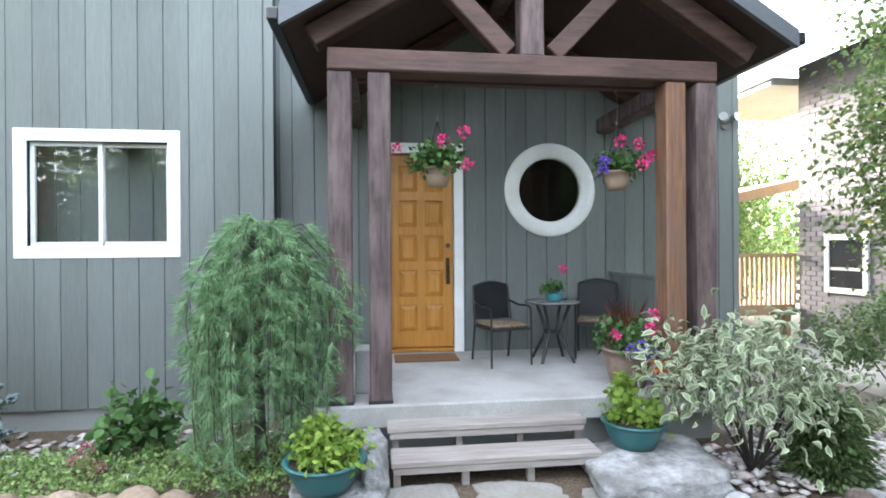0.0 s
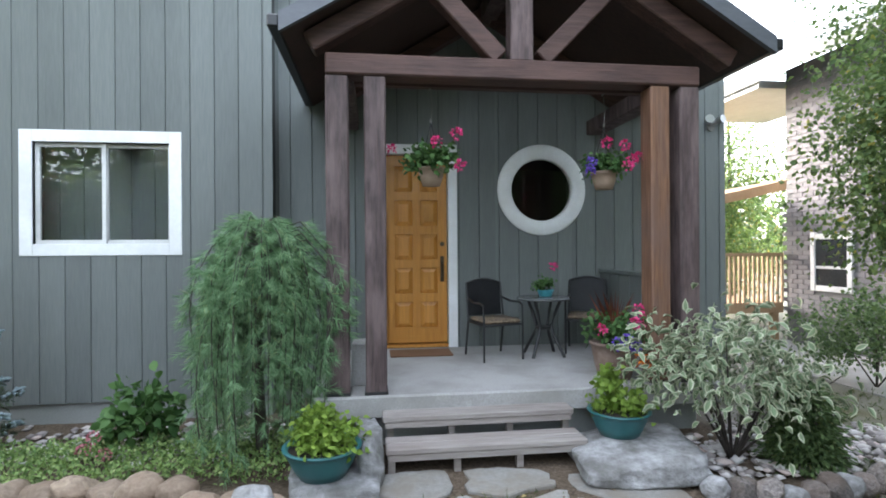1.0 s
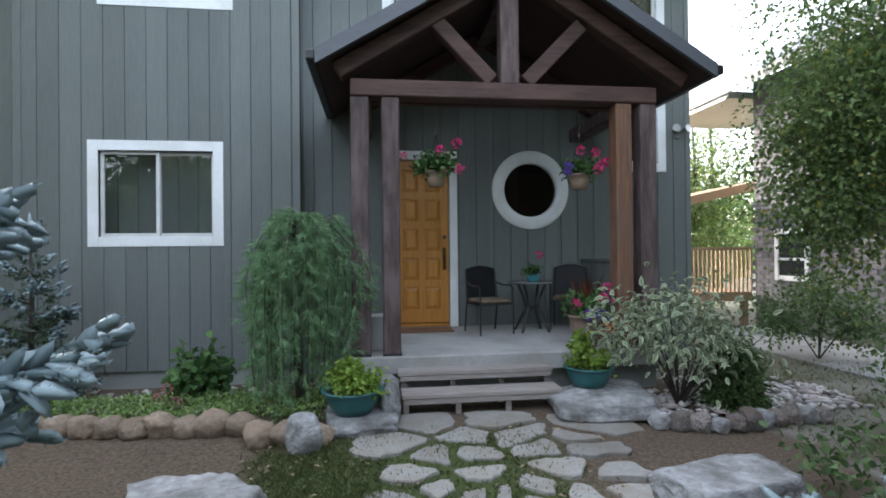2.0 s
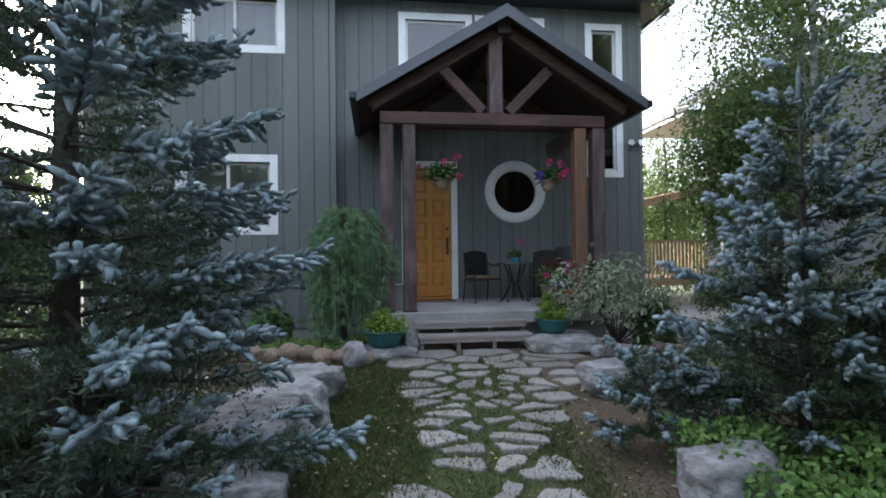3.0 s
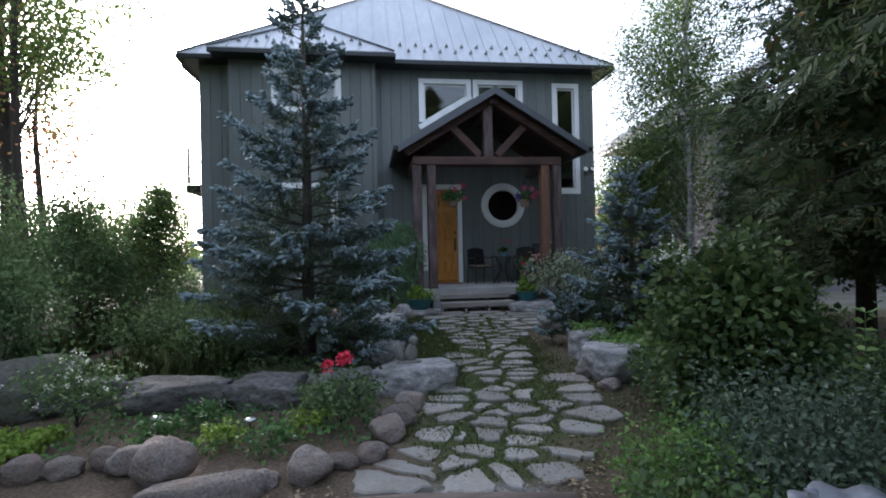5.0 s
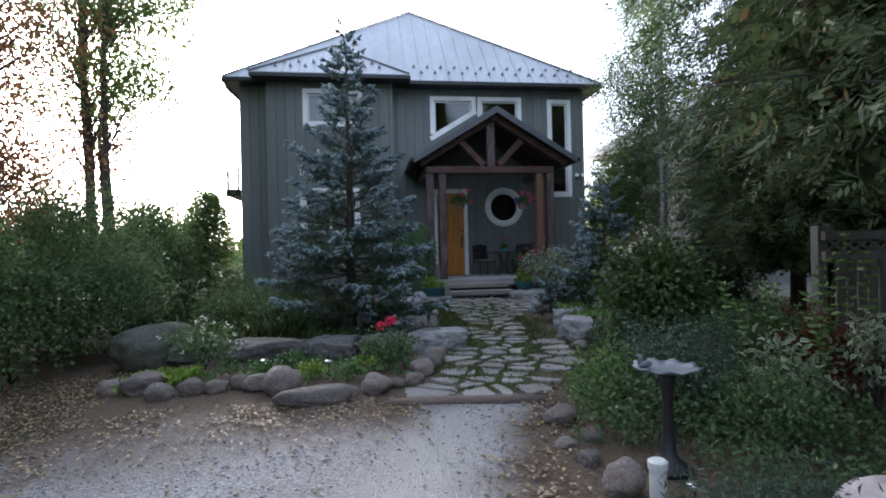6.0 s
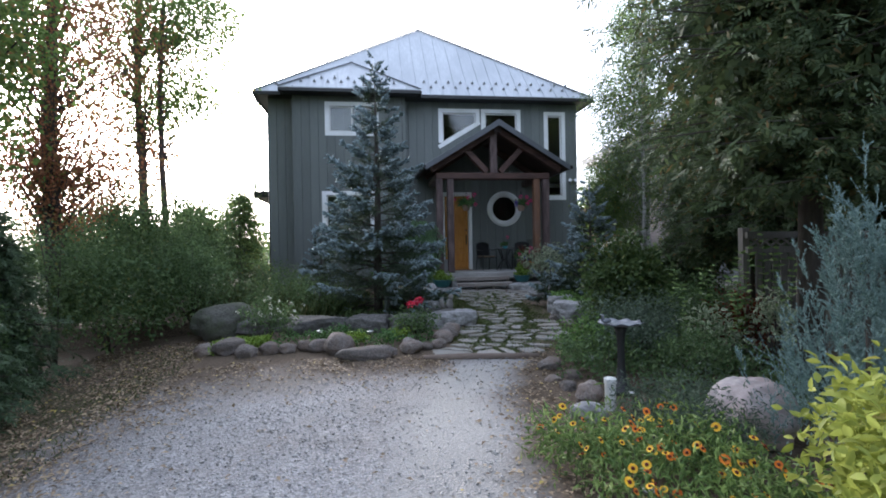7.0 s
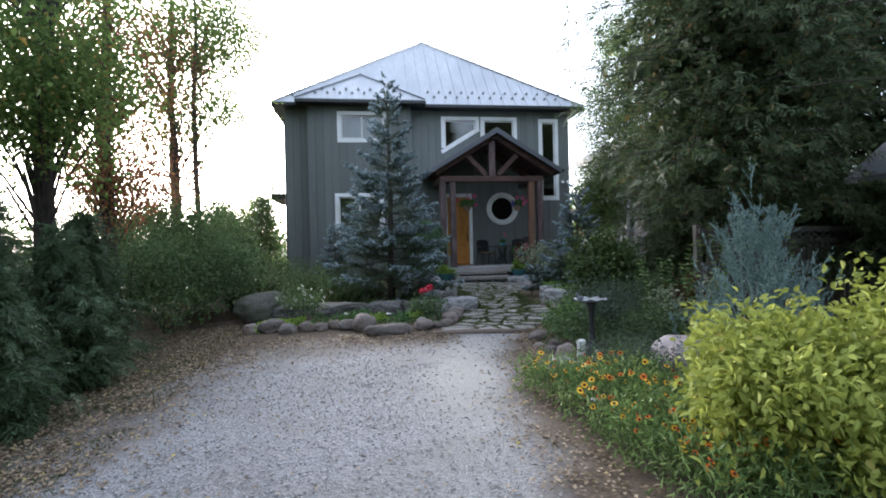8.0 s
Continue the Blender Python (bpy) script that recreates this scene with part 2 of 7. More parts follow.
def beam(bm, p, q, w, h, bevel=0.0, up=(0, 0, 1)):
    """A squared bar from p to q; w across, h along up."""
    p, q = Vector(p), Vector(q)
    d = (q - p).normalized()
    side = d.cross(Vector(up))
    side = side.normalized() if side.length > 1e-4 else Vector((1, 0, 0))
    u = side.cross(d)
    m = Matrix((side, d, u)).transposed().to_4x4()
    m.translation = (p + q) / 2
    r = bmesh.ops.create_cube(bm, size=1, matrix=m @ Matrix.Diagonal((w, (q - p).length, h, 1)))
    if bevel:
        bmesh.ops.bevel(bm, geom=list({e for v in r["verts"] for e in v.link_edges}), offset=bevel, segments=1, affect='EDGES')
    return bm


def tube(bm, pts, radii, n=8, cap=True):
    """A round tapered bar along pts."""
    pts = [Vector(p) for p in pts]
    rings = []
    for i, p in enumerate(pts):
        d = (pts[min(i + 1, len(pts) - 1)] - pts[max(i - 1, 0)]).normalized()
        a = d.orthogonal().normalized() if abs(d.z) > 0.95 else d.cross(Vector((0, 0, 1))).normalized()
        b = d.cross(a)
        r = radii[i] if isinstance(radii, (list, tuple)) else radii
        rings.append([bm.verts.new(p + a * math.cos(2 * math.pi * k / n) * r + b * math.sin(2 * math.pi * k / n) * r) for k in range(n)])
    for A, B in zip(rings, rings[1:]):
        for k in range(n):
            bm.faces.new((A[k], A[(k + 1) % n], B[(k + 1) % n], B[k]))
    if cap:
        bm.faces.new(rings[0][::-1])
        bm.faces.new(rings[-1])
    return bm


def lathe(bm, at, profile, n=28, wobble=0.0):
    """A turned body: profile of (radius, height)."""
    rings = []
    for r, z in profile:
        rings.append([bm.verts.new((at[0] + math.cos(a) * r * (1 + wobble * math.sin(7 * a)), at[1] + math.sin(a) * r * (1 + wobble * math.sin(7 * a)), at[2] + z)) for a in (2 * math.pi * k / n for k in range(n))])
    for A, B in zip(rings, rings[1:]):
        for k in range(n):
            bm.faces.new((A[k], A[(k + 1) % n], B[(k + 1) % n], B[k]))
    bm.faces.new(rings[0][::-1])
    bm.faces.new(rings[-1])
    return bm


def rock(bm, at, size, seed, blocky=0.0, turn=0.0, rough=0.16):
    """A boulder; blocky pulls it towards a squared slab. at is the middle of its underside."""
    if blocky > 0.8:
        r = bmesh.ops.create_cube(bm, size=2.0)
        e = list({e for v in r["verts"] for e in v.link_edges})
        old = set(bm.verts) - set(r["verts"])
        bmesh.ops.subdivide_edges(bm, edges=e, cuts=14, use_grid_fill=True)
        r = {"verts": [v for v in bm.verts if v not in old]}
    else:
        r = bmesh.ops.create_icosphere(bm, subdivisions=4, radius=1.0)
    o = Vector((seed * 7.31, seed * 3.17, seed * 1.93))
    rot = Matrix.Rotation(turn, 3, 'Z')
    g = random.Random(seed)
    cuts = [(Vector((g.gauss(0, 1), g.gauss(0, 1), g.gauss(0, 0.8))).normalized(), g.uniform(0.70, 0.95)) for _ in range(12)]
    for v in r["verts"]:
        p = v.co.copy()
        if blocky > 0.8:
            p = p.lerp(p.normalized() * 1.25, 0.05)
        else:
            p = p.lerp(p / max(abs(p.x), abs(p.y), abs(p.z)) * 0.86, blocky)
        for cn, cd in cuts:
            over = p.dot(cn) - cd * (1.40 if blocky > 0.8 else 1.0)
            if over > 0:
                p -= cn * over * (0.92 if blocky > 0.8 else 0.6 + 0.35 * blocky)
        d = noise.noise(p * 1.1 + o) * (0.5 if blocky > 0.8 else 1.0) * rough * 1.6 + noise.noise(p * 2.7 + o) * rough * 0.7 + noise.noise(p * 7 + o) * rough * 0.22 + noise.noise(p * 15 + o) * rough * 0.16 + noise.noise(p * 31 + o) * rough * 0.09
        p *= 1 + d
        p = Vector((p.x * size[0] / 2, p.y * size[1] / 2, (p.z * 0.5 + 0.42) * size[2]))
        v.co = rot @ p + Vector(at)
    return bm


def a_rock(name, at, size, seed, material, label, blocky=0.0, turn=0.0, group="", rough=0.16):
    bm = bmesh.new()
    rock(bm, at, size, seed, blocky, turn, rough)
    ob = part(name, bm, material, None, "", True)
    c = Vector(at)
    ob.data.transform(Matrix.Translation(-c))
    ob.location = c
    return tagged(ob, label, "boulder" if "boulder" in name else "rock", group)


def ground_z(x, y):
    z = -0.06 + 0.03 * y if y < 2 else 0.0
    z = max(z, -0.42 + 0.004 * y)
    if y > 3.1:
        z -= 0.15 * min(1, (y - 3.1) / 0.9) * min(1, max(0, (-0.75 - x) / 0.4))
    if x < -4.2 and y < -2:
        z -= min(0.9, 0.10 * (-4.2 - x))
    return z


# ---- ground ----
def smooth(a, b, x):
    t = min(1, max(0, (x - a) / (b - a)))
    return t * t * (3 - 2 * t)


def path_mid(y):
    ys = (-5.5, -4.5, -3.6, -3.0, -2.7, -1.9, -0.6, 0.45, 1.4, 2.4)
    return (float(np.interp(y, ys, (-0.82, -0.50, -0.06, 0.0, -0.03, 0.08, 0.26, 0.42, 0.80, 0.85))),
            float(np.interp(y, ys, (0.60, 0.76, 0.80, 0.74, 0.38, 0.41, 0.40, 0.66, 1.0, 0.95))))


def drive_left(y):
    return float(np.interp(y, (-16, -10.0, -8.7, -7.3, -5.5), (-6.2, -5.45, -5.25, -5.1, -4.7)))


def drive_right(y):
    return float(np.interp(y, (-16, -10.7, -9.1, -7.1, -5.5), (-2.0, -1.72, -1.42, -1.12, -0.4)))


def zones(x, y):
    """Shares of gravel, grass and packed sand at a place."""
    w = noise.noise((x * 1.3, y * 1.3, 2.0)) * 0.5 + noise.noise((x * 5, y * 5, 7.0)) * 0.22
    gravel = smooth(-0.9, 0.8, x - drive_left(y) + 1.6 * w) * smooth(-0.3, 0.3, drive_right(y) - x + 0.6 * w) * smooth(-0.3, 0.5 if x > -1.7 else 1.9, -5.5 - y + w * 1.1)
    sand = smooth(-0.3, 0.3, drive_right(y) - 0.15 - x + 0.4 * w) * smooth(-0.4, 0.4, x - drive_right(y) + 1.0 + 0.5 * w) * smooth(-0.15, 0.3, -5.75 - y) * smooth(-12, -7, y)
    c, h = path_mid(y)
    lawn = smooth(-0.2, 0.3, x + 1.15 + w * 0.5) * smooth(-0.2, 0.5, 1.35 - x + w) * smooth(-0.2, 0.3, y + 5.5) * smooth(-0.3, 0.3, 2.0 - y)
    bare = smooth(0.0, 0.5, x - c - 0.35 + w) * 0.75
    verge = smooth(0.0, 0.8, drive_left(y) - x + 1.2 * w) * 0.35 * smooth(-5, -5.8, y)
    grass = max(lawn * (1 - bare), verge, 0.5 * smooth(9, 14, abs(x)), 0.55 * smooth(3.4, 3.9, x) * smooth(-0.5, 0.6, y))
    side_yard = 0.5 * smooth(3.2, 3.8, x + w) * smooth(0.2, 1.2, y + w)
    return gravel, grass, min(1, max(sand * 0.85, side_yard * smooth(-0.35, 0.45, w + 0.1)))


def axis(lo, hi, step, far):
    inner = list(np.arange(lo, hi + 1e-6, step))
    out, d, s = [], 0.0, step
    while d < far:
        s *= 1.35
        d += s
        out.append(d)
    return [lo - d for d in out[::-1]] + inner + [hi + d for d in out]


def ground_sheet():
    xs, ys = axis(-8.0, 5.0, 0.09, 1500), axis(-13.0, 3.4, 0.09, 1500)
    v, f, col = [], [], []
    for y in ys:
        for x in xs:
            near = abs(x) < 30 and -40 < y < 30
            z = ground_z(x, max(y, -14)) + (0.02 * noise.noise((x * 0.9, y * 0.9, 0)) + 0.008 * noise.noise((x * 4, y * 4, 3)) if near else 0)
            v.append((x, y, z - 0.012))
            col.append((*zones(x, y), 1.0) if near else (0, 0.6, 0, 1))
    nx = len(xs)
    for j in range(len(ys) - 1):
        for i in range(nx - 1):
            f.append((j * nx + i, j * nx + i + 1, (j + 1) * nx + i + 1, (j + 1) * nx + i))
    ob = arrays("ground", v, f, GROUND, smooth=True)
    a = ob.data.color_attributes.new("zone", 'FLOAT_COLOR', 'POINT')
    a.data.foreach_set("color", np.asarray(col, dtype=np.float32).ravel())
    return tagged(ob, "grey gravel drive, thin lawn and bare soil", "ground", kind="structure")


ground_sheet()

# ---- house ----
house = thing("house", (-0.45, 8.5, 0.0), "grey-green board-sided two-storey house with metal hip roof", "house")
WALL_Y, BAY_Y = 5.3, 4.85
TOP = 6.28


def low_edge(o, x):
    """The lower edge of an opening at x (some have a raked sill)."""
    return o[2] + (o[4] * (x - o[0]) if len(o) > 4 else 0.0)


def strips(x0, x1, z0, z1, openings, width):
    """Upright strips (a, b, low at a, low at b, top) that leave the openings free."""
    cuts = {round(x0 + k * width, 4) for k in range(int((x1 - x0) / width) + 1)} | {x1}
    for o in openings:
        cuts |= {o[0], o[1]}
    cuts = sorted(c for c in cuts if x0 <= c <= x1)
    out = []
    for a, b in zip(cuts, cuts[1:]):
        if b - a < 0.004:
            continue
        m, lo = (a + b) / 2, z0
        for o in sorted((o for o in openings if o[0] < m < o[1]), key=lambda o: o[2]):
            out.append((a, b, lo, lo, low_edge(o, a), low_edge(o, b)))
            lo = o[3]
        out.append((a, b, lo, lo, z1, z1))
    return [s for s in out if s[4] - s[2] > 0.01 or s[5] - s[3] > 0.01]


def prism(bm, s, y0, y1, gl=0.0, gr=0.0, chamfer=0.0):
    a, b = s[0] + gl, s[1] - gr
    if b - a < 0.004:
        return
    cl, cr = (chamfer if gl else 0.0005), (chamfer if gr else 0.0005)
    cl, cr = min(cl, (b - a) * 0.3), min(cr, (b - a) * 0.3)
    low = [(a, y1, s[2]), (a, y0 + cl, s[2]), (a + cl, y0, s[2]), (b - cr, y0, s[3]), (b, y0 + cr, s[3]), (b, y1, s[3])]
    high = [(x, y, s[4] if x < (a + b) / 2 else s[5]) for x, y, _ in low]
    L, H = [bm.verts.new(p) for p in low], [bm.verts.new(p) for p in high]
    for k in range(6):
        bm.faces.new((L[k], L[(k + 1) % 6], H[(k + 1) % 6], H[k]))
    bm.faces.new(L[::-1])
    bm.faces.new(H)


# openings: x0, x1, z0, z1, slope of the sill
RAKE = 0.66
MAIN_OPEN = [(0.06, 0.90, 0.50, 3.04), (1.735, 2.585, 2.155, 3.005), (0.03, 1.20, 4.86, 5.90, 0.60), (1.52, 2.66, 5.20, 5.90), (3.77, 4.28, 3.02, 5.85)]
BAY_OPEN = [(-3.87, -2.42, 1.88, 3.03), (-3.74, -2.28, 5.10, 5.93)]
boards = []


def wall(name, x0, x1, y, z0, z1, openings):
    bm = bmesh.new()
    for s in strips(x0, x1, z0, z1, openings, 1.2):
        prism(bm, s, y, y + 0.18)
    bmesh.ops.remove_doubles(bm, verts=bm.verts[:], dist=0.0005)
    w = part(name, bm, CORE, house, "grey-green vertical board siding")
    boards.append((w, strips(x0, x1, z0, z1, openings, 0.27), y, x0))
    return w


main_wall = wall("wall", -5.72, 4.83, WALL_Y, 0.08, TOP, MAIN_OPEN)
bay_wall = wall("wall", -4.89, -1.27, BAY_Y, 0.08, TOP, BAY_OPEN)
for x0, x1, y0, y1 in ((-4.89, -4.71, BAY_Y + 0.18, WALL_Y), (-1.45, -1.27, BAY_Y + 0.18, WALL_Y), (-5.72, -5.54, WALL_Y + 0.18, 12.2), (4.65, 4.83, WALL_Y + 0.18, 12.2), (-5.54, 4.65, 12.0, 12.2)):
    part("wall", box(bmesh.new(), x0, x1, y0, y1, 0.08, TOP), SIDING, house)
# plain floors and partitions, coloured near-black to stand for unlit rooms
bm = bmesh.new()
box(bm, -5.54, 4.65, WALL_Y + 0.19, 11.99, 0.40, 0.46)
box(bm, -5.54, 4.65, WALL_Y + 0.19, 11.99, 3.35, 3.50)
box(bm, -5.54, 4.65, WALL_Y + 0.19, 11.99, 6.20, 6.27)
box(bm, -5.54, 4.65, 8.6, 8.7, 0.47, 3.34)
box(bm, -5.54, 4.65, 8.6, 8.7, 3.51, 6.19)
part("interior", bm, ROOM, house, "rooms behind the glass, their dimness put into a near-black colour")
bm = bmesh.new()
box(bm, -5.70, 4.81, WALL_Y + 0.03, 12.1, -0.6, 0.08)
box(bm, -4.87, -1.29, BAY_Y + 0.03, WALL_Y + 0.03, -0.6, 0.08)
part("foundation", bm, FOUNDATION, house, "low grey concrete foundation")


def rect_window(o, y, rake=False, split=False, w=0.135):
    """A white-cased window in an opening, on a wall whose face is at y."""
    x0, x1, z0, z1 = o[:4]
    k = o[4] if len(o) > 4 else 0.0
    zr = z0 + k * (x1 - x0)
    e = bpy.data.objects.new("window", None)
    scene.collection.objects.link(e)
    e.location = Vector(((x0 + x1) / 2, y, z0)) - house.location
    e.parent = house
    bm = bmesh.new()
    part("casing", box(bmesh.new(), x0 - w, x0, y - 0.035, y + 0.05, z0 - (0 if k else w), z1 + w, 0.004), TRIM, e, "white painted casing board")
    part("casing", box(bmesh.new(), x1, x1 + w, y - 0.035, y + 0.05, zr - (0 if k else w), z1 + w, 0.004), TRIM, e, "white painted casing board")
    part("casing", box(bmesh.new(), x0, x1, y - 0.033, y + 0.05, z1, z1 + w, 0.004), TRIM, e, "white painted casing board")
    beam(bm, (x0 - (w if k else 0), y + 0.008, z0 - w / 2 - (k * w if k else 0)), (x1 + (w if k else 0), y + 0.008, zr - w / 2 + (k * w if k else 0)), 0.082, w, 0.004)
    part("casing", bm, TRIM, e, "white painted casing board")
    f = 0.045
    sashes = [(x0, x1)] if not split else [(x0, (x0 + x1) / 2 + 0.02), ((x0 + x1) / 2 - 0.02, x1)]
    for i, (a, b) in enumerate(sashes):
        d = 0.03 * i + 0.03
        za, zb = z0 + k * (a - x0), z0 + k * (b - x0)
        bm = bmesh.new()
        box(bm, a, a + f, y + d, y + d + 0.04, za, z1)
        box(bm, b - f, b, y + d, y + d + 0.04, zb, z1)
        box(bm, a + f, b - f, y + d + 0.002, y + d + 0.038, z1 - f, z1)
        beam(bm, (a, y + d + 0.02, za + f / 2), (b, y + d + 0.02, zb + f / 2), 0.036, f)
        s = part("sash", bm, WHITE_PVC, e)
        bm = bmesh.new()
        q = [bm.verts.new(p) for p in ((a + f, y + d + 0.02, za + f), (b - f, y + d + 0.02, zb + f), (b - f, y + d + 0.02, z1 - f), (a + f, y + d + 0.02, z1 - f))]
        r = bmesh.ops.extrude_face_region(bm, geom=[bm.faces.new(q)])
        bmesh.ops.translate(bm, verts=[g for g in r["geom"] if isinstance(g, bmesh.types.BMVert)], vec=(0, 0.006, 0))
        g = part("pane", bm, GLASS, e)
        g.visible_shadow = False
    return e


rect_window(BAY_OPEN[0], BAY_Y, split=True)
rect_window(BAY_OPEN[1], BAY_Y, split=True)
rect_window(MAIN_OPEN[2], WALL_Y)
rect_window(MAIN_OPEN[3], WALL_Y)
rect_window(MAIN_OPEN[4], WALL_Y)

# round window
rw = bpy.data.objects.new("window", None)
scene.collection.objects.link(rw)
RC = Vector((2.16, WALL_Y, 2.58))
rw.location, rw.parent = RC - house.location, house
bm = bmesh.new()
prof = [(0.415, 0.05), (0.415, -0.02), (0.435, -0.045), (0.595, -0.045), (0.612, -0.03), (0.612, 0.05)]
N = 64
rings = [[bm.verts.new((RC.x + r * math.cos(2 * math.pi * k / N), RC.y + d, RC.z + r * math.sin(2 * math.pi * k / N))) for k in range(N)] for r, d in prof]
for A, B in zip(rings, rings[1:] + rings[:1]):
    for k in range(N):
        bm.faces.new((A[k], A[(k + 1) % N], B[(k + 1) % N], B[k]))
part("casing", bm, TRIM, rw, "white painted round casing", True)
bm = bmesh.new()
bmesh.ops.create_cone(bm, cap_ends=True, segments=64, radius1=0.42, radius2=0.42, depth=0.006, matrix=pose(RC.x, RC.y + 0.03, RC.z, 90))
part("pane", bm, GLASS, rw).visible_shadow = False


# front door
def front_door():
    e = bpy.data.objects.new("door", None)
    scene.collection.objects.link(e)
    e.location, e.parent = Vector((0.47, WALL_Y, 0.5)) - house.location, house
    for a, b, z, q in ((-0.075, 0.055, 0.50, 0.035), (0.885, 1.005, 0.50, 0.035), (0.055, 0.885, 3.035, 0.032)):
        part("casing", box(bmesh.new(), a, b, WALL_Y - q, WALL_Y + 0.10, z, 3.165, 0.004), TRIM, e, "white painted door casing")
    bm = bmesh.new()
    box(bm, 0.055, 0.885, WALL_Y + 0.0, WALL_Y + 0.14, 0.502, 0.545, 0.006)
    part("threshold", bm, DOOR, e)
    x0, x1, z0, z1, y = 0.065, 0.875, 0.56, 3.03, WALL_Y + 0.05
    st, mid = 0.12, 0.10
    bm = bmesh.new()
    box(bm, x0, x0 + st, y, y + 0.045, z0, z1)
    box(bm, x1 - st, x1, y, y + 0.045, z0, z1)
    cx = (x0 + x1) / 2
    box(bm, cx - mid / 2, cx + mid / 2, y, y + 0.045, z0 + 0.2, z1 - 0.14)
    rows = [0.20 + z0 + k * (z1 - z0 - 0.34 + 0.11) / 5 for k in range(6)]
    box(bm, x0 + st, x1 - st, y + 0.001, y + 0.044, z0, z0 + 0.20)
    box(bm, x0 + st, x1 - st, y + 0.001, y + 0.044, z1 - 0.14, z1)
    for z in rows[1:5]:
        box(bm, x0 + st, cx - mid / 2, y + 0.001, y + 0.044, z - 0.11, z)
        box(bm, cx + mid / 2, x1 - st, y + 0.001, y + 0.044, z - 0.11, z)
    leaf = part("door_leaf", bm, DOOR, e, "golden varnished panelled oak leaf")
    for z, zt in zip(rows, rows[1:]):
        for a, b in ((x0 + st, cx - mid / 2), (cx + mid / 2, x1 - st)):
            bm = bmesh.new()
            h = zt - 0.11
            if zt == rows[5]:
                h = z1 - 0.14
            o = [bm.verts.new(p) for p in ((a, y + 0.03, z), (b, y + 0.03, z), (b, y + 0.03, h), (a, y + 0.03, h))]
            q = 0.055
            i = [bm.verts.new(p) for p in ((a + q, y + 0.008, z + q), (b - q, y + 0.008, z + q), (b - q, y + 0.008, h - q), (a + q, y + 0.008, h - q))]
            for k in range(4):
                bm.faces.new((o[k], o[(k + 1) % 4], i[(k + 1) % 4], i[k]))
            bm.faces.new(i)
            bk = [bm.verts.new((v.co.x, y + 0.04, v.co.z)) for v in o]
            bm.faces.new(bk[::-1])
            for k in range(4):
                bm.faces.new((o[(k + 1) % 4], o[k], bk[k], bk[(k + 1) % 4]))
            part("panel", bm, DOOR, e)
    bm = bmesh.new()
    box(bm, 0.785, 0.835, y - 0.012, y, 1.36, 1.70, 0.006)
    tube(bm, [(0.81, y - 0.005, 1.62), (0.81, y - 0.06, 1.60), (0.81, y - 0.06, 1.44), (0.81, y - 0.005, 1.41)], 0.011, 8)
    part("door_handle", bm, BRONZE, e, "dark bronze grip handle")
    bm = bmesh.new()
    tube(bm, [(0.81, y, 1.86), (0.81, y - 0.03, 1.86)], 0.03, 14)
    part("deadbolt", bm, BRONZE, e)
    return e


front_door()

# main hip roof: eaves, slopes with standing seams, guards
EAVE_L, EAVE_R, EAVE_F, EAVE_B, EAVE_Z = -6.08, 5.25, 4.78, 12.6, 6.36
APEX = Vector((-0.47, 8.15, 9.86))
APEX_B = Vector((-0.47, 9.2, 9.86))


def slab(bm, pts, t):
    top = [bm.verts.new(p) for p in pts]
    low = [bm.verts.new((p[0], p[1], p[2] - t)) for p in pts]
    bm.faces.new(top)
    bm.faces.new(low[::-1])
    for k in range(len(pts)):
        bm.faces.new((top[k], low[k], low[(k + 1) % len(pts)], top[(k + 1) % len(pts)]))


fl, fr, bl, br = (EAVE_L, EAVE_F, EAVE_Z), (EAVE_R, EAVE_F, EAVE_Z), (EAVE_L, EAVE_B, EAVE_Z), (EAVE_R, EAVE_B, EAVE_Z)
bm = bmesh.new()
slab(bm, [fl, fr, APEX], 0.05)
slab(bm, [fr, br, APEX_B, APEX], 0.05)
slab(bm, [br, bl, APEX_B], 0.05)
slab(bm, [bl, fl, APEX, APEX_B], 0.05)
roof = part("roof", bm, ROOF, house, "grey standing-seam metal hip roof")
BAY_PEAK = Vector((-3.02, 5.95, 7.72))
BAY_L, BAY_R, BAY_F = -5.25, -0.80, 4.32
bm = bmesh.new()
slab(bm, [(BAY_L, BAY_F, EAVE_Z + 0.02), (BAY_R, BAY_F, EAVE_Z + 0.02), BAY_PEAK], 0.05)
slab(bm, [(BAY_R, BAY_F, EAVE_Z + 0.02), (BAY_R, 5.2, EAVE_Z + 0.02), (-3.02, 7.2, 7.72), BAY_PEAK], 0.05)
slab(bm, [(-3.02, 7.2, 7.72), (BAY_L, 5.2, EAVE_Z + 0.02), (BAY_L, BAY_F, EAVE_Z + 0.02), BAY_PEAK], 0.05)
bay_roof = part("roof", bm, ROOF, house, "small metal hip roof over the bay")


def seams(parent, a, b, top, step, y_in):
    """Raised seams up a triangular slope from the eave a-b towards its top."""
    a, b, top = Vector(a), Vector(b), Vector(top)
    up = (top - Vector((top.x, a.y, a.z)))
    n = int((b.x - a.x) / step)
    for k in range(1, n):
        x = a.x + k * (b.x - a.x) / n
        t = (x - a.x) / (top.x - a.x) if x < top.x else (b.x - x) / (b.x - top.x)
        bm = bmesh.new()
        p = Vector((x, a.y, a.z)) + up * 0.002
        beam(bm, p + Vector((0, 0, 0.012)), p + up * t * 0.985 + Vector((0, 0, 0.012)), 0.018, 0.03)
        part("seam", bm, ROOF, parent)


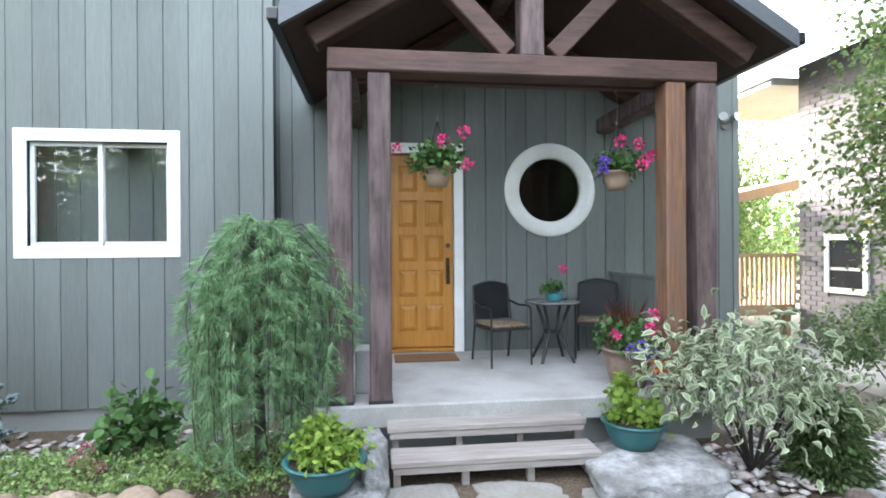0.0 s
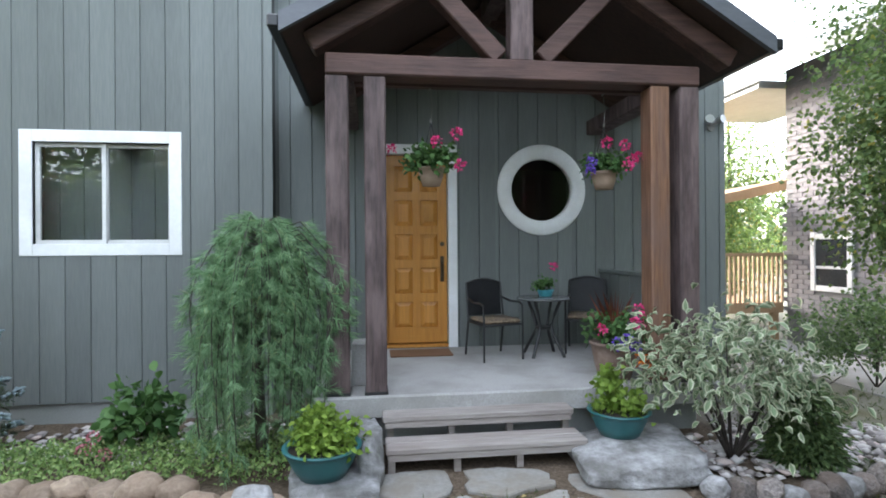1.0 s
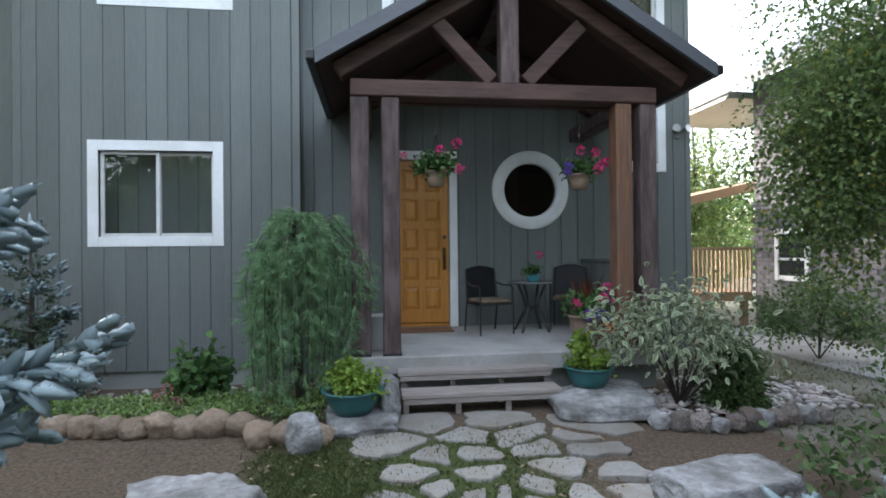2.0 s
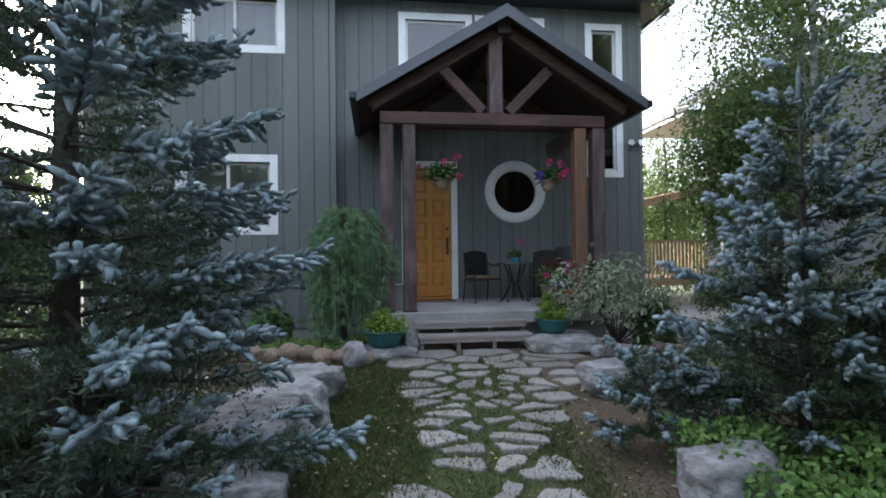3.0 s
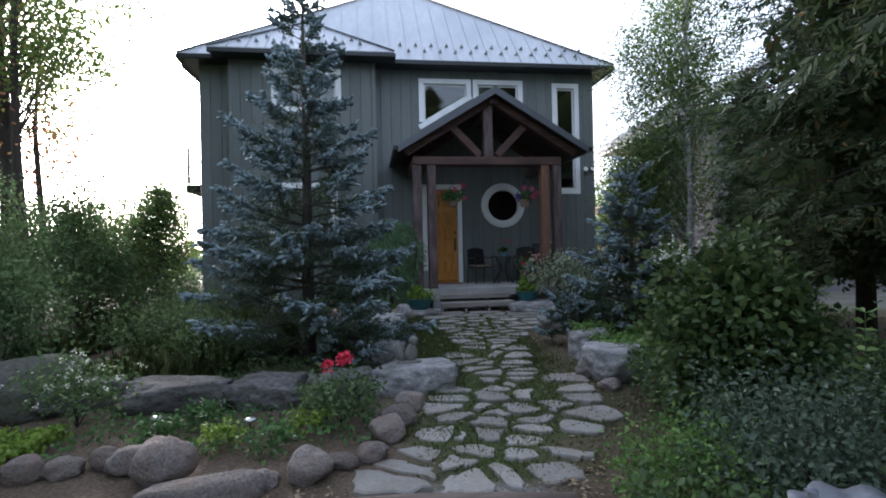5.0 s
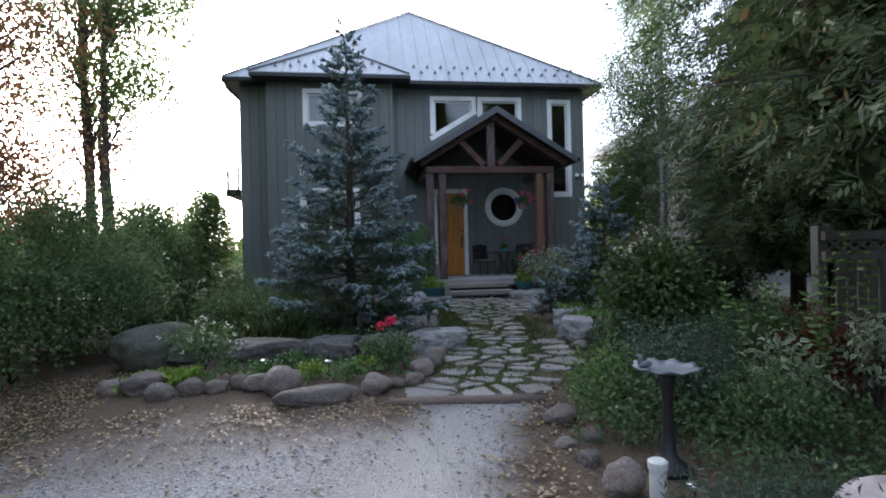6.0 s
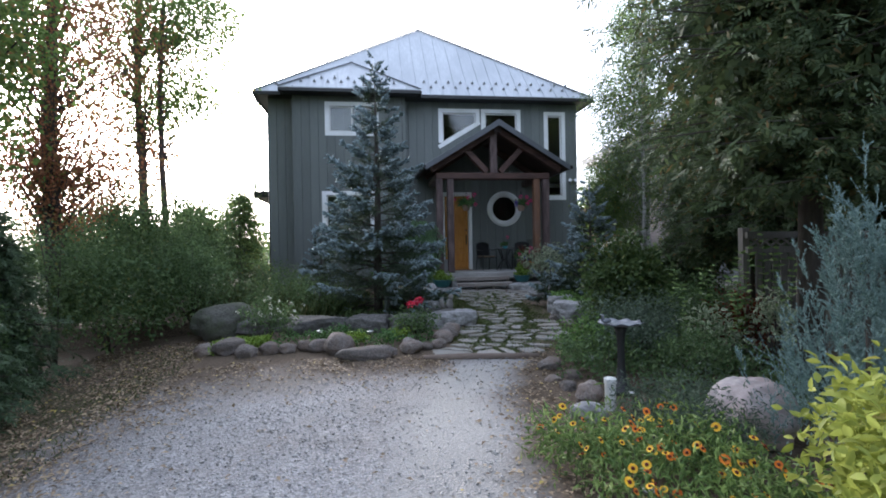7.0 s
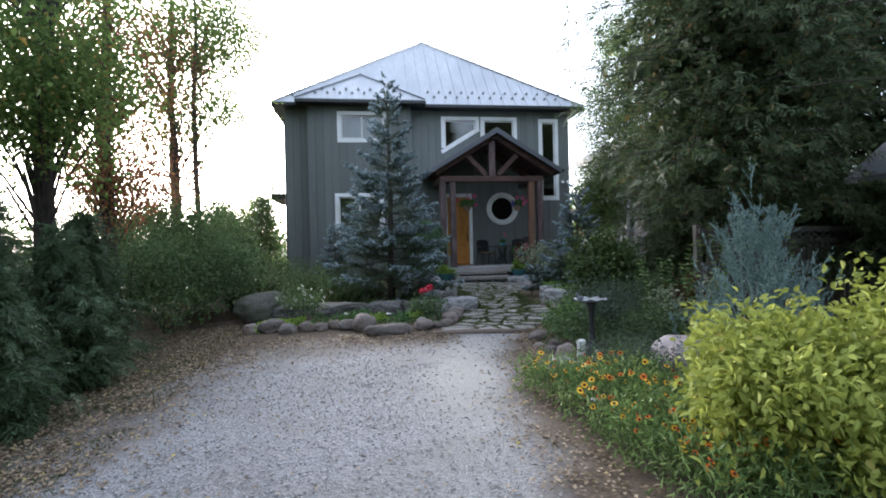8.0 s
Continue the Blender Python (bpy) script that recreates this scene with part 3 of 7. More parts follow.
seams(roof, fl, fr, APEX, 0.42, 0)
seams(bay_roof, (BAY_L, BAY_F, EAVE_Z + 0.02), (BAY_R, BAY_F, EAVE_Z + 0.02), BAY_PEAK, 0.42, 0)
for A, B, par in ((fl, APEX, roof), (fr, APEX, roof), ((BAY_L, BAY_F, EAVE_Z + 0.02), BAY_PEAK, bay_roof), ((BAY_R, BAY_F, EAVE_Z + 0.02), BAY_PEAK, bay_roof), (APEX, APEX_B, roof)):
    bm = bmesh.new()
    beam(bm, Vector(A) + Vector((0, 0, 0.02)), Vector(B) + Vector((0, 0, 0.03)), 0.10, 0.03)
    part("ridge_cap", bm, FASCIA, par)


def guards(parent, x0, x1, eave_y, eave_z, slope, skip):
    m = None
    i = 0
    for row, d in enumerate((0.28, 0.52)):
        x = x0 + 0.25 + 0.21 * row
        while x < x1 - 0.25:
            if not (skip and skip[0] < x < skip[1]) and min(x - x0, x1 - x) > d + 0.15:
                if m is None:
                    bm = bmesh.new()
                    box(bm, -0.045, 0.045, -0.01, 0.10, 0.0, 0.012)
                    v = [bm.verts.new(p) for p in ((-0.055, 0, 0.0), (0.055, 0, 0.0), (0.0, -0.004, 0.12), (0.0, 0.07, 0.0))]
                    for q in ((0, 1, 2), (1, 3, 2), (3, 0, 2), (0, 3, 1)):
                        bm.faces.new([v[k] for k in q])
                    m = bpy.data.meshes.new("snow_guard")
                    bm.to_mesh(m)
                    bm.free()
                    m.materials.append(STEEL)
                ob = new("snow_guard", m)
                ob.parent = parent
                ob.location = Vector((x, eave_y + d, eave_z + d * slope + 0.004)) - base_of(parent)
                ob.rotation_euler = (math.atan(slope), 0, 0)
            x += 0.42
            i += 1


guards(roof, EAVE_L, EAVE_R, EAVE_F, EAVE_Z, (APEX.z - EAVE_Z) / (APEX.y - EAVE_F), (-5.4, -0.75))
guards(bay_roof, BAY_L, BAY_R, BAY_F, EAVE_Z + 0.02, (BAY_PEAK.z - EAVE_Z) / (BAY_PEAK.y - BAY_F), None)
# fascia, soffit and gutters
bm = bmesh.new()
box(bm, EAVE_L + 0.03, EAVE_R - 0.03, EAVE_F + 0.03, WALL_Y, TOP - 0.03, TOP + 0.02)
box(bm, EAVE_L + 0.03, -5.73, WALL_Y, 12.3, TOP - 0.03, TOP + 0.02)
box(bm, 4.84, EAVE_R - 0.03, WALL_Y, 12.3, TOP - 0.03, TOP + 0.02)
box(bm, BAY_L + 0.03, BAY_R - 0.03, BAY_F + 0.03, EAVE_F + 0.02, TOP - 0.028, TOP + 0.022)
part("soffit", bm, DARK_METAL, house)
for p, q in (((BAY_R, EAVE_F, 0), (EAVE_R, EAVE_F, 0)), ((EAVE_L, EAVE_F, 0), (BAY_L, EAVE_F, 0)), ((BAY_L, BAY_F, 0), (BAY_R, BAY_F, 0)), ((BAY_R, BAY_F, 0), (BAY_R, EAVE_F, 0)), ((EAVE_L, EAVE_F, 0), (EAVE_L, 12.3, 0)), ((EAVE_R, EAVE_F, 0), (EAVE_R, 12.3, 0))):
    bm = bmesh.new()
    z = EAVE_Z - 0.075
    beam(bm, (p[0], p[1], z), (q[0], q[1], z), 0.09, 0.115, 0.012)
    part("gutter", bm, DARK_METAL, house, "dark metal eave gutter")
for s, x, ye in ((-1, EAVE_L + 0.02, EAVE_F + 0.3), (1, EAVE_R - 0.02, EAVE_F + 0.12)):
    bm = bmesh.new()
    wx = -5.76 if s < 0 else 4.87
    tube(bm, [(x, ye, EAVE_Z - 0.1), (x, ye, EAVE_Z - 0.22), (wx, WALL_Y + 0.25, EAVE_Z - 0.5), (wx, WALL_Y + 0.25, 0.1)], 0.04, 8)
    part("downpipe", bm, DARK_METAL if s < 0 else SIDING, house)
# roof vent pipe
bm = bmesh.new()
tube(bm, [(-4.0, 8.2, 7.6), (-4.0, 8.2, 9.25)], 0.03, 8)
part("vent_pipe", bm, DARK_METAL, house)
# flood light
fixture = bpy.data.objects.new("flood_light", None)
scene.collection.objects.link(fixture)
fixture.location, fixture.parent = Vector((4.62, WALL_Y, 3.5)) - house.location, house
bm = bmesh.new()
tube(bm, [(4.62, WALL_Y, 3.48), (4.62, WALL_Y - 0.05, 3.48)], 0.055, 14)
part("mount", bm, STONEGREY, fixture)
for s in (-1, 1):
    bm = bmesh.new()
    tube(bm, [(4.62, WALL_Y - 0.04, 3.50), (4.62 + s * 0.07, WALL_Y - 0.08, 3.56), (4.62 + s * 0.10, WALL_Y - 0.17, 3.57)], [0.015, 0.045, 0.06], 12)
    part("lamp_head", bm, STEEL, fixture)
# side balcony with glass
bal = bpy.data.objects.new("balcony", None)
scene.collection.objects.link(bal)
bal.location, bal.parent = Vector((-6.1, 7.5, 3.3)) - house.location, house
bm = bmesh.new()
box(bm, -6.5, -5.73, 6.6, 9.5, 3.15, 3.35)
part("deck", bm, DARK_METAL, bal)
for y in (6.65, 8.0, 9.4):
    bm = bmesh.new()
    box(bm, -6.48, -6.42, y, y + 0.06, 3.35, 4.4)
    part("post", bm, WHITE_PVC, bal)
bm = bmesh.new()
box(bm, -6.46, -6.45, 6.72, 9.4, 3.45, 4.3)
part("pane", bm, GLASS, bal)

# ---- porch ----
porch = thing("porch", (1.25, 4.2, 0.0), "timber-framed gabled entry porch on a concrete slab", "porch")
bm = bmesh.new()
box(bm, -0.62, 3.22, 3.06, WALL_Y - 0.002, 0.30, 0.50, 0.015)
part("slab", bm, CONCRETE, porch, "weathered pale grey concrete slab")
bm = bmesh.new()
box(bm, -0.50, 3.1, 3.30, WALL_Y - 0.01, -0.3, 0.30)
part("plinth", bm, FOUNDATION, porch)
bm = bmesh.new()
box(bm, -0.30, -0.14, 3.45, 3.75, 0.50, 0.90, 0.01)
part("pedestal", bm, CONCRETE, porch)
PY0, PY1 = 3.10, 3.31
for x0, x1, m in ((-0.50, -0.30, TIMBER), (-0.165, 0.03, TIMBER), (2.535, 2.725, CEDAR_POST), (2.83, 3.03, TIMBER)):
    bm = bmesh.new()
    box(bm, x0, x1, PY0, PY1, 0.515, 3.335, 0.014)
    for v in bm.verts:
        v.co += Vector((noise.noise(v.co * 3) * 0.008, noise.noise(v.co * 3 + Vector((5, 0, 0))) * 0.008, 0))
    p = part("post", bm, m, porch, "rough squared timber post")
    bm = bmesh.new()
    box(bm, x0 - 0.006, x1 + 0.006, PY0 - 0.006, PY1 + 0.006, 0.502, 0.53)
    part("post_shoe", bm, IRON, p)
bm = bmesh.new()
box(bm, -0.50, 3.03, PY0 - 0.015, PY1 + 0.01, 3.337, 3.525, 0.014)
part("tie_beam", bm, TIMBER_H, porch, "rough horizontal tie beam")
for x0, x1 in ((-0.49, -0.27), (2.80, 3.02)):
    bm = bmesh.new()
    box(bm, x0, x1, PY1 + 0.012, WALL_Y - 0.01, 3.337, 3.525, 0.012)
    part("plate_beam", bm, TIMBER, porch)
# roof
GX, GPZ, GEZ, GF = 1.395, 5.10, 3.73, 2.82
GL, GR = -0.84, 3.60
tan_r = (GPZ - GEZ) / (GX - GL)
bm = bmesh.new()
slab(bm, [(GL, GF, GEZ), (GX, GF, GPZ), (GX, WALL_Y - 0.004, GPZ), (GL, WALL_Y - 0.004, GEZ)], 0.045)
slab(bm, [(GR, GF, GEZ), (GR, WALL_Y - 0.004, GEZ), (GX, WALL_Y - 0.004, GPZ), (GX, GF, GPZ)], 0.045)
proof = part("roof", bm, ROOF, porch, "grey metal gable roof")
bm = bmesh.new()
for s in (-1, 1):
    ex = GL if s < 0 else GR
    slab(bm, [(ex, GF + 0.04, GEZ - 0.07), (GX, GF + 0.04, GPZ - 0.07), (GX, WALL_Y - 0.004, GPZ - 0.07), (ex, WALL_Y - 0.004, GEZ - 0.07)], 0.03)
part("soffit", bm, SOFFIT, porch, "dark stained soffit boards")
for ex in (GL, GR):
    bm = bmesh.new()
    d = Vector((GX - ex, 0, GPZ - GEZ)).normalized()
    n = Vector((-d.z, 0, d.x)) if d.x > 0 else Vector((d.z, 0, -d.x))
    h = 0.19
    v = []
    for y in (GF - 0.03, GF + 0.02):
        v += [bm.verts.new((ex, y, GEZ - 0.005)), bm.verts.new((GX, y, GPZ - 0.005)), bm.verts.new((GX, y, GPZ - h)), bm.verts.new((ex, y, GEZ - h * 0.85)), ]
    for q in ((0, 1, 2, 3), (7, 6, 5, 4), (0, 4, 5, 1), (3, 2, 6, 7), (0, 3, 7, 4), (1, 5, 6, 2)):
        bm.faces.new([v[k] for k in q])
    part("fascia", bm, FASCIA, porch, "charcoal barge board")
    bm = bmesh.new()
    beam(bm, (ex - (0.05 if ex < 1 else -0.05), GF, GEZ - 0.06), (ex - (0.05 if ex < 1 else -0.05), WALL_Y - 0.05, GEZ - 0.06), 0.10, 0.11, 0.015)
    part("gutter", bm, DARK_METAL, porch)
    # rafters of the truss
    bm = bmesh.new()
    off = 0.235
    beam(bm, (ex + (0.20 if ex < 1 else -0.20), 3.20, GEZ + 0.20 * tan_r - off), (GX, 3.20, GPZ - off), 0.18, 0.20, 0.012, (0, 1, 0))
    part("rafter", bm, TIMBER_H, porch, "stained truss rafter")
    bm = bmesh.new()
    beam(bm, (ex + (0.25 if ex < 1 else -0.25), 5.15, GEZ + 0.25 * tan_r - off), (GX, 5.15, GPZ - off), 0.16, 0.18, 0.0, (0, 1, 0))
    part("rafter", bm, TIMBER_H, porch)
bm = bmesh.new()
box(bm, 1.175, 1.395, 3.115, 3.295, 3.525, 4.85, 0.012)
part("king_post", bm, TIMBER, porch, "upright king post")
for s in (-1, 1):
    bm = bmesh.new()
    beam(bm, (1.285 + s * 0.20, 3.205, 3.56), (1.285 + s * 0.86, 3.205, 4.24), 0.17, 0.16, 0.012, (0, 1, 0))
    part("strut", bm, TIMBER_H, porch, "raked truss strut")
bm = bmesh.new()
box(bm, 1.30, 1.51, 3.0, WALL_Y - 0.02, GPZ - 0.36, GPZ - 0.14, 0.01)
part("ridge_beam", bm, TIMBER, porch)
# side rail
bm = bmesh.new()
box(bm, 2.96, 3.06, 3.32, WALL_Y - 0.01, 1.46, 1.51, 0.006)
part("rail_cap", bm, SIDING, porch)
for k in range(7):
    bm = bmesh.new()
    y = 3.34 + k * 0.278
    box(bm, 2.985, 3.035, y, y + 0.268, 0.505, 1.46, 0.006)
    part("rail_board", bm, SIDING, porch)

# steps
steps = thing("entry_steps", (0.85, 2.9, 0.0), "two weathered open-riser wooden steps", "steps")
for (y0, y1, z, x0, x1) in ((2.86, 3.18, 0.375, -0.02, 1.66), (2.55, 2.85, 0.215, 0.0, 1.66)):
    for k in range(2):
        bm = bmesh.new()
        w = (y1 - y0) / 2
        box(bm, x0, x1, y0 + k * w + 0.003, y0 + (k + 1) * w - 0.003, z - 0.05, z, 0.008)
        part("tread", bm, TREAD, steps)
    bm = bmesh.new()
    box(bm, x0 + 0.02, x1 - 0.02, y0 + 0.012, y0 + 0.05, z - 0.10, z - 0.052)
    part("nosing", bm, TREAD, steps)
for x in (0.02, 0.55, 1.07, 1.58):
    bm = bmesh.new()
    box(bm, x, x + 0.055, 2.60, 2.66, -0.10, 0.162)
    box(bm, x, x + 0.055, 2.93, 2.99, -0.10, 0.322)
    box(bm, x + 0.005, x + 0.05, 2.66, 2.93, 0.08, 0.16)
    part("support", bm, TREAD, steps)


# ---- stones ----
BLOCKS = "pale weathered limestone block edging the lawn"
for i, (x, y, sx, sy, sz, t) in enumerate((
        (-0.40, 2.42, 0.62, 0.74, 0.17, 0.12), (2.02, 2.50, 0.96, 0.92, 0.25, -0.15),
        (-1.30, 0.55, 0.75, 0.60, 0.36, 0.3), (-1.42, -0.25, 0.80, 0.75, 0.42, 0.1), (-1.52, -1.05, 0.78, 0.85, 0.46, -0.2), (-1.45, -1.75, 0.6, 0.55, 0.34, 0.4),
        (-1.10, -3.02, 0.96, 0.62, 0.31, -0.12),
        (1.92, 0.42, 0.80, 0.55, 0.34, 0.2), (1.40, -2.02, 0.52, 0.50, 0.40, 0.5), (1.28, -3.10, 0.74, 0.60, 0.42, 0.35), (1.95, -3.45, 0.8, 0.5, 0.30, -0.5))):
    a_rock("limestone_block", (x, y, ground_z(x, y) - 0.03), (sx, sy, sz), 3 + i, LIME, BLOCKS if i > 1 else "flat-topped limestone block beside the wooden steps", 0.86, t, "limestone blocks", 0.12 if i > 1 else 0.06)
for i, (x, l) in enumerate(((-4.45, 0.9), (-3.45, 1.0), (-2.58, 0.74), (-1.86, 0.66))):
    y = -3.22 - 0.02 * i + (0.35 if i == 0 else 0)
    a_rock("limestone_block", (x, y, ground_z(-2, y) - 0.06), (l * 0.97, 0.55, 0.34), 30 + i, WALLSTONE, "long grey limestone block in the low retaining wall", 0.85, (0.25, 0.03, -0.05, 0.08)[i], "retaining wall blocks", 0.15)
a_rock("limestone_block", (-0.125, 2.62, -0.03), (0.20, 0.62, 0.42), 57, LIME, "upright pale limestone slab beside the wooden steps", 0.86, 0.05, "limestone blocks", 0.08)
a_rock("boulder", (-5.05, -2.85, -0.28), (1.15, 0.95, 0.74), 51, MOSSROCK, "large rounded dark field boulder at the wood's edge", 0.15, 0.4)
a_rock("boulder", (0.50, -8.72, -0.36), (0.72, 0.66, 0.56), 52, PINK, "large pinkish-grey granite boulder in the flower bed", 0.3, 0.3, "", 0.13)
a_rock("boulder", (-0.84, 1.85, -0.06), (0.34, 0.30, 0.40), 53, LIME, "upright pale rounded limestone boulder", 0.4, 0.2, "", 0.06)
a_rock("boulder", (-0.42, -7.62, -0.32), (0.27, 0.26, 0.26), 54, FIELD, "round pale grey field stone by the drive", 0.1)
a_rock("rock", (-0.62, -8.1, -0.33), (0.34, 0.26, 0.20), 55, LIME, "pale angular edging rock", 0.4, 0.5)
rs = random.Random(5)
LABEL_COB = "rounded field stone edging the planting bed"
cob = [(-4.98, -4.35, .3), (-4.62, -4.42, .46), (-4.28, -4.86, .27), (-4.0, -4.74, .28), (-3.75, -4.72, .27), (-3.52, -4.62, .24), (-3.28, -4.72, .36), (-3.0, -4.95, .42), (-2.28, -5.16, .20), (-2.0, -5.10, .34), (-1.78, -4.95, .22), (-1.55, -4.86, .27),
       (-1.42, -4.45, .34), (-1.30, -4.12, .30), (-1.18, -3.75, .28), (-0.35, -6.30, .30), (-0.25, -6.75, .22), (-0.45, -7.15, .20), (-0.52, -6.85, .16), (1.02, -2.95, .34), (1.0, -3.5, .25)]
for i, (x, y, s) in enumerate(cob):
    sq = 0.7 if i == 1 else 0.15
    a_rock("edging_stone", (x, y, ground_z(x, y) - 0.04), (s * rs.uniform(0.95, 1.25), s * rs.uniform(0.8, 1.05), s * rs.uniform(0.62, 0.85)), 60 + i, FIELD, LABEL_COB, sq, rs.uniform(-0.5, 0.5), "edging stones", 0.12)
a_rock("edging_stone", (-2.62, -5.34, ground_z(-2.6, -5.3) - 0.04), (0.82, 0.34, 0.24), 88, FIELD, "long flat pinkish edging stone", 0.45, 0.12, "edging stones", 0.10)
for i in range(13):
    x = -3.6 + i * 0.235
    y = 2.62 - 0.03 * i - (0.25 if i > 9 else 0)
    a_rock("edging_stone", (x, y, -0.05), (0.34, 0.30, rs.uniform(0.22, 0.30)), 100 + i, TANROCK, "rounded tan stone edging the planting bed", 0.2, rs.uniform(-1, 1), "edging stones", 0.10)
for i in range(11):
    x = 2.35 + i * 0.16
    y = 1.92 - 0.11 * math.sin(i * 0.5) - 0.02 * i
    a_rock("edging_stone", (x, y, -0.04), (rs.uniform(0.17, 0.26), 0.2, rs.uniform(0.15, 0.24)), 130 + i, FIELD if i % 3 else LIME, "rounded stone edging the shrub bed", 0.2, rs.uniform(-1, 1), "edging stones", 0.12)


def pebbles(name, spots, label, lo, hi, material, seed):
    """Loose stones, joined: spots is a list of (x, y, z)."""
    r = np.random.default_rng(seed)
    ico = np.array([(0, 0, 1), (0.894, 0, 0.447), (0.276, 0.851, 0.447), (-0.724, 0.526, 0.447), (-0.724, -0.526, 0.447), (0.276, -0.851, 0.447), (0.0, 0.0, -0.6)])
    tri = [(0, i, i % 5 + 1) for i in range(1, 6)] + [(6, i % 5 + 1, i) for i in range(1, 6)]
    n = len(spots)
    s = r.uniform(lo, hi, (n, 1, 1)) * np.stack([r.uniform(0.8, 1.4, n), r.uniform(0.7, 1.1, n), r.uniform(0.45, 0.8, n)], 1)[:, None, :]
    v = ico[None] * (1 + r.uniform(-0.18, 0.18, (n, 7, 1))) * s
    a = r.uniform(0, 6.28, n)[:, None]
    v = np.stack([v[..., 0] * np.cos(a) - v[..., 1] * np.sin(a), v[..., 0] * np.sin(a) + v[..., 1] * np.cos(a), v[..., 2]], -1) + np.asarray(spots)[:, None, :]
    f = (np.arange(n)[:, None, None] * 7 + np.array(tri)[None]).reshape(-1, 3)
    return tagged(arrays(name, v.reshape(-1, 3), f, material), label, "pebbles", kind="stuff")


def island_colours(name, stops, rough=0.8):
    m, n, l, p = nodes(name)
    g = n.new("ShaderNodeNewGeometry")
    col = ramp(n, l, g.outputs["Random Per Island"], stops)
    col = mix(n, l, noise_of(n, l, coords(n, l), 60, 4), col, mix(n, l, 0.25, col, (0.1, 0.09, 0.08)))
    l.new(col, p.inputs["Base Color"])
    p.inputs["Roughness"].default_value = rough
    p.inputs["Specular IOR Level"].default_value = 0.2
    return m


RIVER = island_colours("mixed_river_stones", [(0.0, (0.22, 0.19, 0.18)), (0.4, (0.46, 0.42, 0.41)), (0.8, (0.64, 0.61, 0.59)), (1.0, (0.58, 0.46, 0.42))])
CHIPS = island_colours("crushed_gravel_chips", [(0.0, (0.22, 0.21, 0.21)), (0.5, (0.33, 0.32, 0.32)), (1.0, (0.50, 0.485, 0.49))])
r = np.random.default_rng(11)
pts = [(x, y, ground_z(x, y) + 0.005) for x, y in zip(r.uniform(-4.4, -1.0, 420), r.normal(3.95, 0.35, 420))]
pts += [(x, y, 0.012) for x, y in zip(r.uniform(2.3, 4.8, 760), r.normal(2.6, 0.42, 760)) if y > 2.08 and not (y > 3.0 and x < 3.2)]
pebbles("river_stones", pts, "rounded grey and pink river stones mulching the beds", 0.03, 0.075, RIVER, 3)
pts = []
for x, y in zip(r.uniform(-6.2, 0.2, 60000), r.uniform(-13.5, -5.4, 60000)):
    g, _, sa = zones(x, y)
    if r.random() < g * (0.28 - 0.24 * min(1, sa)):
        pts.append((x, y, ground_z(x, y) - 0.006))
pebbles("gravel_chips", pts, "loose crushed grey gravel on the drive", 0.006, 0.016, CHIPS, 4)
# log edging between drive and path
bm = bmesh.new()
tube(bm, [(-1.85, -5.55, -0.225), (-1.3, -5.60, -0.215), (-0.8, -5.66, -0.222), (-0.30, -5.72, -0.23)], [0.045, 0.05, 0.048, 0.042], 10)
tagged(part("edging_log", bm, surface("bleached_log", (0.15, 0.11, 0.09), (0.30, 0.24, 0.20), 0.9, 24, 3, (0.15, 1, 1), 0.6, 0.01), None, "", True), "weathered reddish log edging the flagstone path", "log")


# ---- porch things ----
def chair():
    c = thing("patio_chair", (0, 0, 0), "dark metal patio chair with sling back and patterned cushion", "chair", "patio chairs")
    W, D, S = 0.25, 0.24, 0.43
    for s in (-1, 1):
        bm = bmesh.new()
        tube(bm, [(s * W, -D, 0.0), (s * W, -D, S), (s * W, -D + 0.01, 0.64)], 0.012, 8)
        part("leg", bm, IRON, c)
        bm = bmesh.new()
        tube(bm, [(s * (W - 0.01), D + 0.06, 0.0), (s * (W - 0.01), D - 0.02, S), (s * (W - 0.02), D + 0.05, 0.87)], 0.014, 8)
        part("leg", bm, IRON, c)
        bm = bmesh.new()
        tube(bm, [(s * W, -D + 0.01, 0.64), (s * (W + 0.005), -D + 0.09, 0.665), (s * W, 0.05, 0.655), (s * (W - 0.02), D - 0.01, 0.69)], 0.013, 8)
        part("armrest", bm, IRON, c)
    bm = bmesh.new()
    n, m = 12, 10
    g = [[bm.verts.new(((i / n - 0.5) * 2 * (W - 0.03), D + 0.0 + 0.055 * j / m, 0.48 + j / m * (0.39 + 0.05 * math.sin(math.pi * i / n)))) for i in range(n + 1)] for j in range(m + 1)]
    for j in range(m):
        for i in range(n):
            bm.faces.new((g[j][i], g[j][i + 1], g[j + 1][i + 1], g[j + 1][i]))
    bmesh.ops.solidify(bm, geom=bm.faces[:], thickness=0.012)
    part("backrest", bm, MESHWEAVE, c, "dark woven sling back")
    bm = bmesh.new()
    tube(bm, [((i / 12 - 0.5) * 2 * (W - 0.02), D + 0.052, 0.87 + 0.05 * math.sin(math.pi * i / 12)) for i in range(13)], 0.013, 8)
    part("top_rail", bm, IRON, c)
    bm = bmesh.new()
    box(bm, -W, W, -D, D, S - 0.03, S - 0.005, 0.01)
    part("seat", bm, IRON, c)
    bm = bmesh.new()
    box(bm, -W + 0.02, W - 0.02, -D + 0.0, D - 0.03, S - 0.003, S + 0.045, 0.02)
    part("cushion", bm, CUSHION, c, "brown and cream patterned seat cushion", True)
    return c


